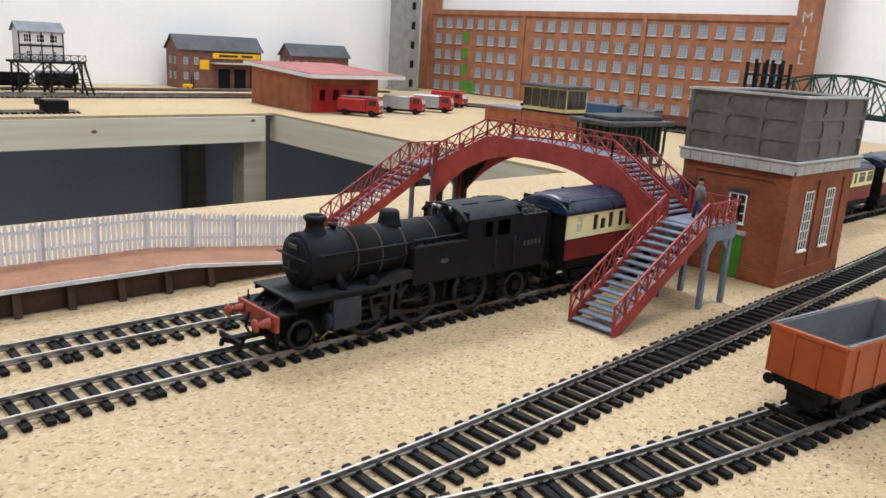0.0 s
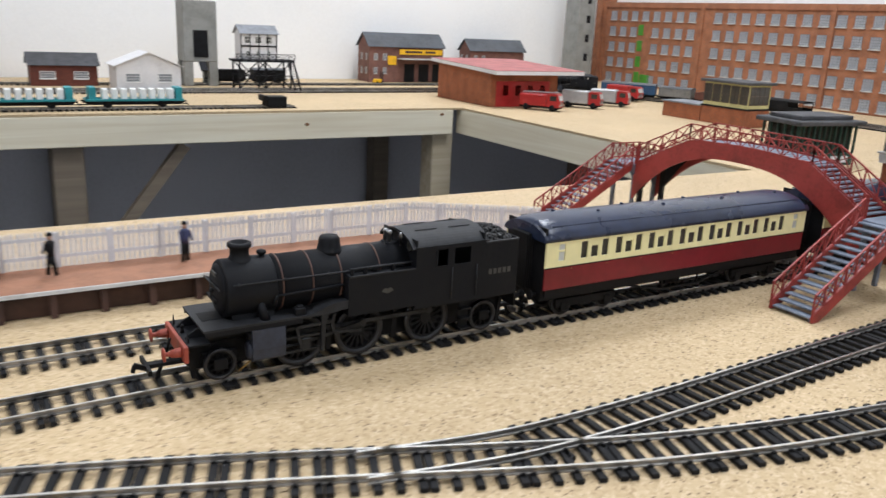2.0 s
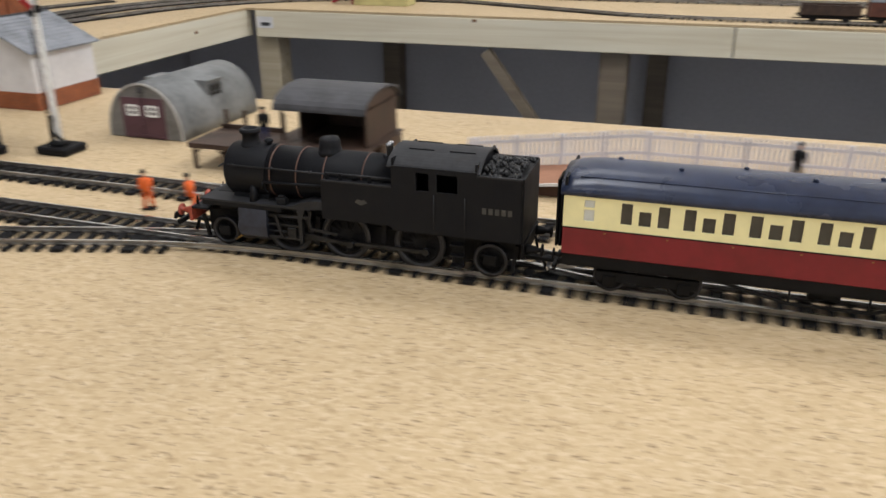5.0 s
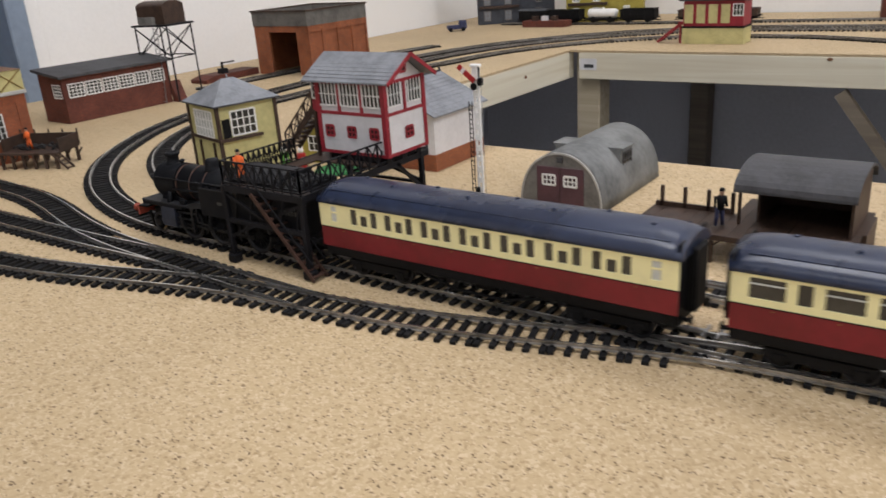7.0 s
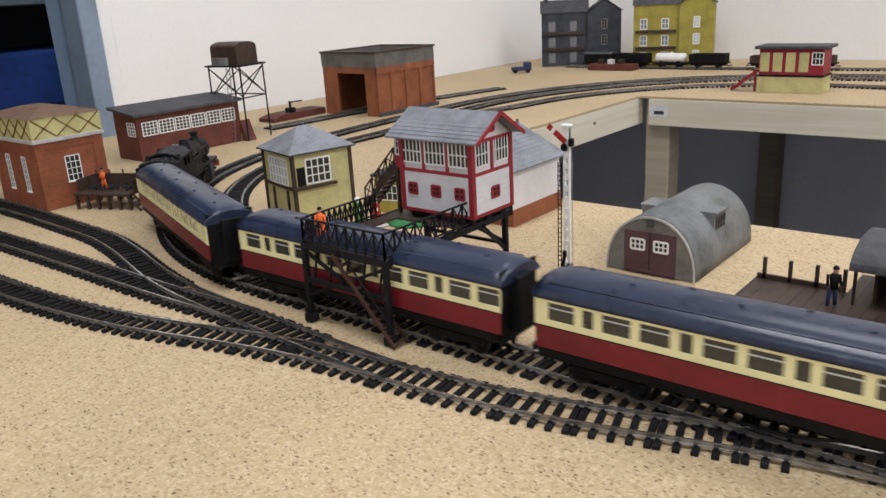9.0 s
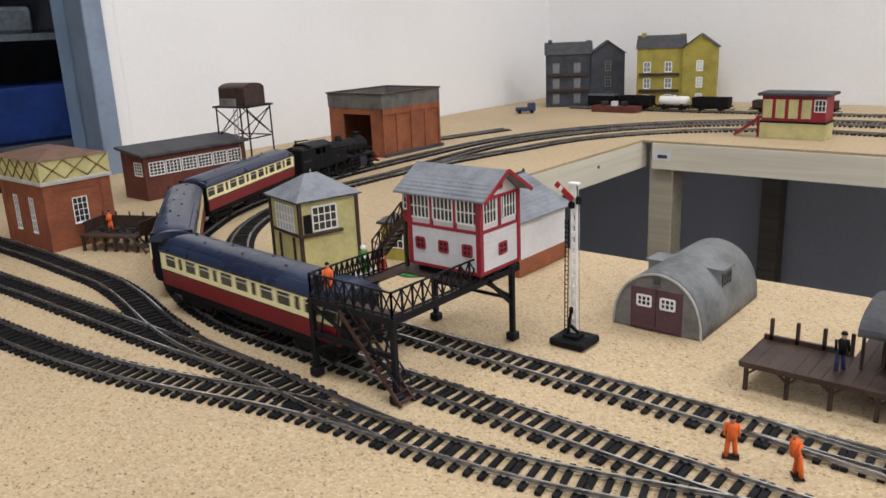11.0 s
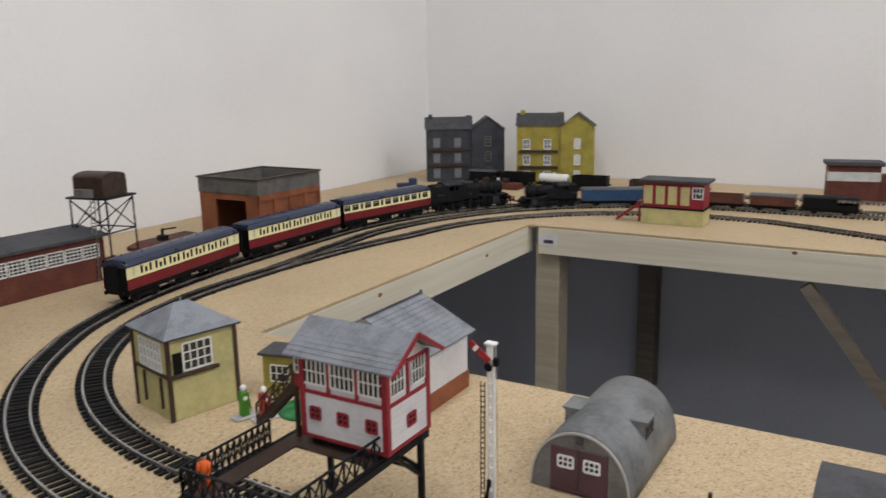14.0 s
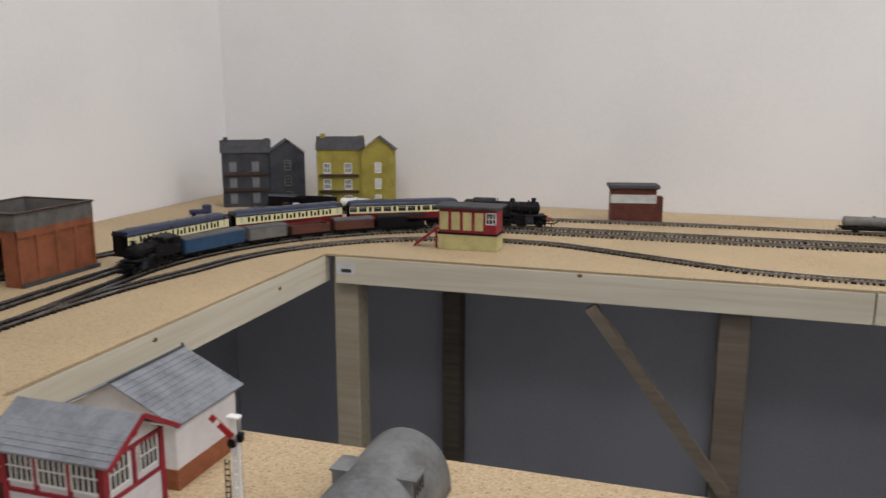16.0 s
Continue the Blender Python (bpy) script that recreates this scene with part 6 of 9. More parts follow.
# ---------------------------------------------------------------- west end
def gantry():
    th = thing("footbridge_gantry", label="black lattice model gantry spanning two tracks", category="gantry")
    x0, x1, y0, y1, z = -0.6000, -0.5320, -0.0340, 0.0900, 0.0520
    for x in (x0, x1):
        for y in (y0, y1 - 0.008):
            part("leg", box(B(), x - 0.0017, x + 0.0017, y - 0.0017, y + 0.0017, 0.0060, z, bevel=0.0003), M_IRON, th)
            part("foot", box(B(), x - 0.0036, x + 0.0036, y - 0.0036, y + 0.0036, 0.0004, 0.0062, bevel=0.0009), M_IRON, th)
    for y in (y0,):
        bm = beam(B(), (x0, y, 0.047), (x1, y, 0.018), 0.0018)
        beam(bm, (x1, y, 0.047), (x0, y, 0.018), 0.0018)
        beam(bm, (x0, y, 0.0290), (x1, y, 0.0290), 0.0022, 0.0030)
        for k in range(5):
            xa = x0 + (x1 - x0) * (k + 0.5) / 5
            beam(bm, (xa, y, 0.0300), (xa + 0.005, y, 0.050), 0.0010)
        part("end_brace", bm, M_IRON, th)
    bm = beam(B(), (x0, y1 - 0.008, 0.0300), (x1, y1 - 0.008, 0.0300), 0.002)
    beam(bm, (x0, y1 - 0.008, 0.031), (x1, y1 - 0.008, 0.050), 0.0018)
    beam(bm, (x1, y1 - 0.008, 0.031), (x0, y1 - 0.008, 0.050), 0.0018)
    part("end_brace", bm, M_IRON, th)
    bm = beam(B(), (x1, y1 - 0.008, 0.026), (x1, y1 - 0.035, 0.050), 0.0022)
    part("knee_brace", bm, M_IRON, th)
    for a, b in (((x0, y0, z), (x1, y0, z)), ((x1, y0, z), (x1, y1, z)), ((x0, y0, z), (x0, 0.030, z))):
        n = 9 if abs(a[0] - b[0]) > 0.01 else 14
        bm = lattice(B(), a, b, 0.0155, n, 0.0010)
        part("lattice_railing", bm, M_IRON, th)
    for a, b in (((x0, y0, z - 0.0018), (x1, y0, z - 0.0018)), ((x1, y0, z - 0.0018), (x1, y1, z - 0.0018)), ((x0, y0, z - 0.0018), (x0, y1, z - 0.0018)), ((x0, y1, z - 0.0018), (x1, y1, z - 0.0018))):
        part("edge_beam", beam(B(), a, b, 0.0022, 0.0042), M_IRON, th)
    part("deck", box(box(B(), x0, x1, y0, y0 + 0.011, z - 0.001, z), x0, x0 + 0.013, y0 + 0.011, y1, z - 0.001, z), M_DKBROWN, th, "dark brown walkway boards")
    part("deck", box(B(), x0 + 0.013, x1, 0.036, y1, z - 0.001, z), M_DKBROWN, th)
    # stair to the ground beside the front leg
    for y in (y0 - 0.0035, y0 + 0.0075):
        part("stringer", beam(B(), (-0.572, y, 0.050), (-0.526, y, 0.001), 0.0010, 0.0024), M_PLATF, th)
        part("handrail", beam(B(), (-0.572, y, 0.0610), (-0.526, y, 0.012), 0.0008), M_IRON, th)
    for k in range(12):
        u = (k + 0.5) / 12
        x, zz = -0.572 + 0.046 * u, 0.050 - 0.049 * u
        part("step", box(B(), x - 0.0017, x + 0.0017, y0 - 0.0033, y0 + 0.0073, zz - 0.0004, zz + 0.0004), M_PLATF, th)
    return th


gantry()
figure(-0.5930, -0.0250, 0.0521, 40, M_HIVIS, M_HIVIS, "miniature worker in orange overalls on the gantry deck", base=False, h=0.021)


def signal_box():
    th = thing("signal_box", label="white and red timber model signal box on the gantry", category="signal box")
    x0, x1, y0, y1, z0, zm, z1 = -0.5850, -0.5270, 0.0420, 0.0840, 0.0570, 0.0845, 0.1055
    part("lower_wall", box(B(), x0, x1, y0, y1, z0, zm), M_WHITEW, th, "white boarded lower storey")
    for k in range(3):
        part("floor_joist", box(B(), x0 + 0.004, x1 - 0.004, y0 + 0.003 + k * 0.016, y0 + 0.008 + k * 0.016, 0.0521, z0), M_IRON, th)
    for k in range(7):
        z = z0 + 0.0022 + k * 0.0036
        part("clapboard", box(B(), x0 - 0.0002, x1 + 0.0002, y0 - 0.0002, y1 + 0.0002, z, z + 0.0032), M_WHITEW, th)
    part("upper_wall", gable_walls(B(), x0 + 0.0006, x1 - 0.0006, y0 + 0.0006, y1 - 0.0006, zm, z1, 0.0148), M_WHITEW, th)
    bm = B()
    for x in (x0, x1 - 0.0018):
        for y in (y0, y1 - 0.0018):
            box(bm, x - 0.0008, x + 0.0026, y - 0.0008, y + 0.0026, z0, z1)
    for z in (z0, zm - 0.0010, z1 - 0.002):
        box(bm, x0 - 0.0005, x1 + 0.0005, y0 - 0.0005, y0 + 0.0010, z, z + 0.0020)
        box(bm, x0 - 0.0005, x1 + 0.0005, y1 - 0.0010, y1 + 0.0005, z, z + 0.0020)
        box(bm, x0 - 0.0005, x0 + 0.0010, y0, y1, z, z + 0.0020)
        box(bm, x1 - 0.0010, x1 + 0.0005, y0, y1, z, z + 0.0020)
    for k in (1, 2):
        x = x0 + (x1 - x0) * k / 3
        box(bm, x - 0.0010, x + 0.0010, y0 - 0.0006, y0 + 0.001, zm, z1)
    box(bm, x1 - 0.001, x1 + 0.0006, (y0 + y1) / 2 - 0.001, (y0 + y1) / 2 + 0.001, zm, z1)
    part("timber_frame", bm, M_REDP, th, "red corner posts and rails")
    for k in range(3):
        xc = x0 + (x1 - x0) * (k + 0.5) / 3
        window(th, face(xc, y0 + 0.0002, zm + 0.0048, "s"), 0.0160, 0.0150, 5, 2, M_WHITE, M_GLASS, False, 0.0007)
        window(th, face(xc, y0 - 0.0004, z0 + 0.0120, "s"), 0.0068, 0.0068, 2, 2, M_REDP, M_GLASS, False, 0.0009)
    for k in range(2):
        yc = y0 + (y1 - y0) * (k + 0.5) / 2
        window(th, face(x1 - 0.0002, yc, zm + 0.0048, "e"), 0.0128, 0.0150, 4, 2, M_WHITE, M_GLASS, False, 0.0005)
    window(th, face(x1 + 0.0004, (y0 + y1) / 2 + 0.002, z0 + 0.0100, "e"), 0.0075, 0.0068, 2, 2, M_REDP, M_GLASS, False, 0.0009)
    window(th, face(x1 - 0.0002, (y0 + y1) / 2, z1 + 0.0040, "e"), 0.0055, 0.0055, 1, 1, M_REDP, M_GLASS, False, 0.001)
    part("roof", gable(B(), x0 - 0.005, x1 + 0.003, y0, y1, z1, 0.0148, 0.0042), M_SLATE, th, "grey slated roof")
    bm = B()
    for s, e in (((y0 - 0.0045, z1 - 0.001), ((y0 + y1) / 2, z1 + 0.0153)), ((y1 + 0.0045, z1 - 0.001), ((y0 + y1) / 2, z1 + 0.0153))):
        beam(bm, (x1 + 0.0078, s[0], s[1] + 0.0004), (x1 + 0.0078, e[0], e[1] + 0.0002), 0.0010, 0.0024)
    part("bargeboard", bm, M_REDP, th)
    for s in (-1, 1):
        for k in range(8):
            u = (k + 0.4) / 8.3
            y = (y0 + y1) / 2 + s * ((y1 - y0) / 2 + 0.0042) * u
            z = z1 + 0.0148 * (1 - u) + 0.0005
            part("slate_course", beam(B(), (x0 - 0.009, y, z + 0.0002), (x1 + 0.007, y, z + 0.0002), 0.0004, 0.0003), M_SLATE, th)
    # porch and outside stair
    part("porch", box(B(), x0 - 0.0090, x0, y0 + 0.004, y0 + 0.020, zm - 0.001, z1 - 0.004), M_REDP, th, "red entrance porch")
    window(th, face(x0 - 0.0045, y0 + 0.0038, zm + 0.008, "s"), 0.006, 0.013, 2, 3, M_WHITE, M_GLASS, False, 0.0006)
    for y in (y0 + 0.004, y0 + 0.016):
        bm = beam(B(), (x0 - 0.009, y, zm), (x0 - 0.040, y, 0.0525), 0.0010, 0.0024)
        lattice(bm, (x0 - 0.010, y, zm), (x0 - 0.040, y, 0.0538), 0.012, 4, 0.0009)
        part("stair_side", bm, M_DKBROWN, th)
    for k in range(8):
        u = (k + 0.5) / 8
        part("step", box(B(), x0 - 0.0085 - 0.031 * u - 0.0022, x0 - 0.0085 - 0.031 * u + 0.0018, y0 + 0.0045, y0 + 0.0155, zm - 0.0310 * u - 0.0005, zm - 0.0310 * u + 0.0003), M_DKBROWN, th)
    bm = beam(B(), (x0 - 0.0085, y0 + 0.005, 0.0521), (x0 - 0.0085, y0 + 0.005, zm), 0.0022)
    beam(bm, (x0 - 0.0085, y0 + 0.016, 0.0521), (x0 - 0.0085, y0 + 0.016, zm), 0.0022)
    part("stair_post", bm, M_DKBROWN, th)
    return th


signal_box()


def ground_frame_hut():
    th = thing("ground_frame_box", pose(-0.7890, 0.1355, 0, 0, 0, 77), "cream timber model signal hut with a grey hipped roof", "signal box")
    w, d, h = 0.0575, 0.0560, 0.0680
    part("wall", box(B(), -w / 2, w / 2, -d / 2, d / 2, 0.0004, h), M_CREAMW, th, "cream painted walls")
    for x in (-w / 2, w / 2):
        for y in (-d / 2, d / 2):
            part("corner_post", box(B(), x - 0.0015, x + 0.0015, y - 0.0015, y + 0.0015, 0.0004, h), M_DKBROWN, th)
    part("balcony_rail", box(B(), -w / 2 - 0.002, 0.0120, -d / 2 - 0.0034, -d / 2, 0.0345, 0.0370), M_DKBROWN, th)
    part("sill_band", box(B(), -w / 2 - 0.0016, -w / 2, -d / 2, d / 2, 0.0345, 0.0370), M_DKBROWN, th)
    window(th, face(-0.0045, -d / 2, 0.0385, "s"), 0.0240, 0.0215, 4, 3, M_WHITE, M_GLASS, False, 0.0009)
    window(th, face(-w / 2, 0, 0.0370, "w"), 0.034, 0.0235, 6, 3, M_WHITE, M_GLASSP, False, 0.0008)
    window(th, face(w / 2, -0.004, 0.0370, "e"), 0.030, 0.0235, 6, 3, M_WHITE, M_GLASSP, False, 0.0008)
    part("door_opening", box(B(), -0.0255, -0.0180, -d / 2 - 0.0009, -d / 2, 0.0375, 0.0540), M_BLACK, th, "dark open sash")
    bm = B()
    e, z, top = 0.0040, h - 0.001, h + 0.0175
    base = [bm.verts.new(v) for v in ((-w / 2 - e, -d / 2 - e, z), (w / 2 + e, -d / 2 - e, z), (w / 2 + e, d / 2 + e, z), (-w / 2 - e, d / 2 + e, z))]
    ridge = [bm.verts.new((-0.006, 0, top)), bm.verts.new((0.006, 0, top))]
    for f in ((base[0], base[1], ridge[1], ridge[0]), (base[2], base[3], ridge[0], ridge[1]), (base[1], base[2], ridge[1]), (base[3], base[0], ridge[0]), tuple(base[::-1])):
        bm.faces.new(f)
    part("roof", bm, M_SLATE, th, "grey hipped roof")
    part("roof_edge", box(B(), -w / 2 - e - 0.0003, w / 2 + e + 0.0003, -d / 2 - e - 0.0003, d / 2 + e + 0.0003, h - 0.0024, h - 0.0010), M_SLATED, th)
    bm = tube(B(), (0, 0, top - 0.003), (0, 0, top + 0.003), 0.0007, seg=8)
    part("finial", bm, M_SLATE, th)
    for yb in (-0.015, 0.012):
        part("wall_batten", beam(B(), (-w / 2 - 0.001, yb, 0.008), (-w / 2 - 0.001, yb, 0.033), 0.0018), M_DKBROWN, th)
    return th


ground_frame_hut()


def goods_shed():
    th = thing("white_goods_shed", label="white model goods shed with brick plinth and grey roof", category="shed")
    x0, x1, y0, y1, ze, zr = -0.7000, -0.6040, 0.1960, 0.2720, 0.0490, 0.0245
    xc = (x0 + x1) / 2
    part("plinth", box(B(), x0, x1, y0, y1, 0.0004, 0.0150), M_BRICKO, th, "orange brick plinth")
    part("wall", gable_walls(B(), x0 + 0.001, x1 - 0.001, y0 + 0.001, y1 - 0.001, 0.0150, ze, zr, False), M_WHITEW, th, "plain white rendered wall")
    part("roof", gable(B(), x0, x1, y0, y1, ze, zr, 0.0040, False), M_SLATE, th, "pale grey roof")
    for s in (-1, 1):
        for k in range(11):
            u = (k + 0.4) / 11.2
            xx, zz = xc + s * ((x1 - x0) / 2 + 0.004) * u, ze + (zr + 0.0012) * (1 - u) + 0.0006
            part("roof_course", beam(B(), (xx, y0 - 0.004, zz - 0.0003), (xx, y1 + 0.004, zz - 0.0003), 0.0005, 0.0003), M_SLATE, th)
    part("ridge", beam(B(), (xc, y0 - 0.004, ze + zr + 0.0014), (xc, y1 + 0.004, ze + zr + 0.0014), 0.0022, 0.0012), M_SLATED, th)
    part("finial", box(B(), xc - 0.0008, xc + 0.0008, y1 + 0.002, y1 + 0.0036, ze + zr, ze + zr + 0.004), M_SLATED, th)
    return th


goods_shed()


def nissen_hut():
    th = thing("nissen_hut", label="grey corrugated model arched hut with maroon doors", category="hut")
    xc, r, y0, y1 = -0.4590, 0.0325, 0.1480, 0.2540
    top = 0.0415
    n = 20
    arch = [(xc + r * math.cos(math.pi * i / n), 0.0004 + top * math.sin(math.pi * i / n) ** 0.86) for i in range(n + 1)]
    part("shell", prism(B(), arch, y0 + 0.002, y1, "y", smooth=True), M_CORR, th, "weathered grey arched shell")
    part("end_wall", prism(B(), [(xc + (x - xc) * 0.985, z * 0.985 + 0.0002) for x, z in arch], y0, y0 + 0.002, "y"), M_GREYV, th)
    rim = [(x, z) for x, z in arch] + [(xc + (x - xc) * 0.965, max(0.0005, z * 0.965)) for x, z in arch[::-1]]
    part("end_rim", prism(B(), rim, y0 - 0.0009, y0, "y"), M_STONE, th)
    part("door", box(B(), xc - 0.0185, xc - 0.0002, y0 - 0.0012, y0, 0.0006, 0.0310, bevel=0.0003), M_MAROON, th, "maroon plank door")
    part("door", box(B(), xc + 0.0002, xc + 0.0185, y0 - 0.0012, y0, 0.0006, 0.0310, bevel=0.0003), M_MAROON, th, "maroon plank door")
    for s in (-1, 1):
        window(th, face(xc + s * 0.0085, y0 - 0.0010, 0.0180, "s"), 0.0098, 0.0072, 3, 2, M_WHITE, M_GLASS, False, 0.0009)
    part("sill_board", box(B(), xc - 0.0180, xc + 0.0180, y0 - 0.0018, y0 - 0.0012, 0.0022, 0.0036), M_MAROON, th)
    part("vent_plate", box(B(), xc - 0.0022, xc + 0.0022, y0 - 0.0012, y0, 0.0345, 0.0385), M_SLATED, th)
    for s in (-1, 1):
        bm = prism(B(), [(s * 0.012, 0.0370), (s * 0.0290, 0.0370), (s * 0.0290, 0.0360), (s * 0.0270, 0.0350), (s * 0.0270, 0.0190), (s * 0.02, 0.0190)], -0.0105, 0.0105, "y")
        ob = part("dormer", bm, M_CORR, th, "dark dormer window")
        ob.matrix_basis = pose(xc, y0 + 0.054, 0.0)
        window(ob, face(s * 0.0272, 0, 0.0215, "e" if s > 0 else "w"), 0.015, 0.0115, 3, 2, M_SLATED, M_GLASS, False, 0.0008)
    return th


nissen_hut()


def signal():
    th = thing("semaphore_signal", label="white lattice model signal with a red arm", category="signal")
    x, y = -0.4940, 0.0985
    part("base", box(B(), x - 0.0130, x + 0.0130, y - 0.0110, y + 0.0120, 0.0004, 0.0058, bevel=0.0012), M_BLACK, th, "black moulded base")
    part("base_block", box(B(), x - 0.0060, x + 0.0060, y - 0.0060, y + 0.0040, 0.0058, 0.0085, bevel=0.0008), M_BLACK, th)
    bm = B()
    for dx in (-0.0016, 0.0016):
        box(bm, x + dx - 0.0006, x + dx + 0.0006, y - 0.0010, y + 0.0010, 0.0060, 0.1080)
    for k in range(14):
        box(bm, x - 0.0012, x + 0.0012, y - 0.0009, y + 0.0009, 0.0075 + k * 0.0074, 0.0110 + k * 0.0074)
    part("post", bm, M_WHITE, th)
    part("finial", box(box(B(), x - 0.0034, x + 0.0034, y - 0.0024, y + 0.0024, 0.1080, 0.1098, bevel=0.0004), x - 0.0022, x + 0.0022, y - 0.0018, y + 0.0018, 0.1000, 0.1080), M_WHITE, th)
    arm = Matrix.Translation((x, y - 0.0022, 0.0990)) @ Matrix.Rotation(math.radians(38), 4, "Y")
    part("arm", box(box(B(), -0.0155, 0.0, -0.0004, 0.0004, -0.0018, 0.0018, m=arm), -0.0120, -0.0095, -0.0006, -0.0004, -0.0018, 0.0018, 1, m=arm), [M_LORRYRED, M_WHITE], th, "red signal arm with a white band")
    part("lamp", box(B(), x + 0.0016, x + 0.0046, y - 0.0018, y + 0.0018, 0.0960, 0.1010, bevel=0.0005), M_BLACK, th)
    part("spectacle", revolve(B(), [(0.0024, -0.0004), (0.0026, 0), (0.0024, 0.0004)], 12, pose(x - 0.0006, y - 0.0025, 0.0955, 90)), M_BLACK, th)
    bm = B()
    for dx in (-0.0072, -0.0048):
        beam(bm, (x + dx, y, 0.0058), (x + dx + 0.0006, y, 0.0850), 0.0005)
    for k in range(24):
        beam(bm, (x - 0.0072, y, 0.0090 + k * 0.0032), (x - 0.0046, y, 0.0090 + k * 0.0032), 0.0005)
    part("ladder", bm, M_BLACK, th)
    part("operating_wire", tube(B(), (x + 0.0042, y, 0.0085), (x + 0.0036, y, 0.0960), 0.00018, seg=5), M_STEEL, th)
    bm = beam(B(), (x - 0.002, y - 0.0045, 0.0085), (x + 0.0006, y - 0.0045, 0.0260), 0.0016)
    beam(bm, (x + 0.000, y - 0.0045, 0.0150), (x + 0.0065, y - 0.0045, 0.0105), 0.0018)
    tube(bm, (x + 0.0005, y - 0.0045, 0.0235), (x + 0.0005, y - 0.0045, 0.0275), 0.0014, seg=8)
    part("weight_lever", bm, M_BLACK, th)
    return th


signal()


def loading_dock():
    th = thing("loading_dock", label="dark brown timber model loading dock with a covered bay", category="loading dock")
    x0, x1, y0, y1, z = -0.3820, -0.2600, 0.0920, 0.1340, 0.0180
    n = 17
    for k in range(n):
        a = x0 + (x1 - x0) * k / n
        part("plank", box(B(), a + 0.0001, a + (x1 - x0) / n - 0.0001, y0, y1 if a < -0.335 else 0.168, z - 0.0014, z + random.uniform(-0.0001, 0.0001)), M_DKBROWN, th)
    part("edge_beam", box(B(), x0, x1, y0 - 0.0008, y0, z - 0.0030, z + 0.0002), M_DKBROWN, th)
    part("edge_beam", box(B(), x0 - 0.0008, x0, y0, y1, z - 0.0030, z + 0.0002), M_DKBROWN, th)
    part("kerb", box(B(), x0, -0.335, y1 - 0.002, y1, z, z + 0.0030), M_DKBROWN, th)
    for k in range(6):
        x = x0 + 0.003 + k * 0.0225
        for y in (y0 + 0.002, y1 - 0.003):
            bm = beam(B(), (x, y, 0.0004), (x, y, z - 0.0015), 0.0022)
            beam(bm, (x, y, 0.0100), (x + 0.007, y, z - 0.002), 0.0011)
            beam(bm, (x, y, 0.0100), (x - 0.007 if k else x, y, z - 0.002), 0.0011)
            part("trestle", bm, M_DKBROWN, th)
    for k in range(4):
        x = x0 + 0.004 + k * 0.0148
        part("post", beam(B(), (x, y1 - 0.001, z), (x, y1 - 0.001, z + 0.0135), 0.0020), M_DKBROWN, th)
    # covered bay
    a, b, c, d = -0.3290, -0.2640, 0.1140, 0.1660
    part("side_wall", box(B(), b - 0.0015, b, c, d, 0.0004, 0.0425), M_DKBROWN, th, "dark brown boarded wall")
    part("back_wall", box(B(), a + 0.012, b - 0.0015, d - 0.0015, d, 0.0004, 0.0425), M_DKBROWN, th)
    part("side_wall", box(B(), a + 0.012, a + 0.0135, c + 0.010, d - 0.0015, z, 0.0425), M_DKBROWN, th)
    arch = [((c + d) / 2 + (d - c + 0.012) / 2 * math.cos(math.pi * i / 14), 0.0415 + 0.0115 * math.sin(math.pi * i / 14)) for i in range(15)]
    inner = [(y, zz - 0.0016) for y, zz in arch[::-1]]
    part("roof", prism(B(), arch + inner, a + 0.0020, b + 0.0020, "x", smooth=False), M_SLATED, th, "dark grey curved roof")
    part("gable_end", prism(B(), [(c, 0.0415)] + [((c + d) / 2 + (d - c) / 2 * math.cos(math.pi * i / 14), 0.0415 + 0.0098 * math.sin(math.pi * i / 14)) for i in range(14, -1, -1)], b - 0.0016, b, "x"), M_DKBROWN, th)
    part("roof_post", beam(B(), (a + 0.004, c + 0.002, z), (a + 0.004, c + 0.002, 0.0420), 0.0016), M_DKBROWN, th)
    part("step_block", box(B(), b, b + 0.006, c + 0.01, d - 0.006, 0.0004, 0.018), M_DKBROWN, th)
    return th


loading_dock()
figure(-0.3340, 0.1080, 0.0181, 30, M_BLACK, M_NAVY, "miniature porter in blue trousers on the loading dock", lean=-0.002, base=False)


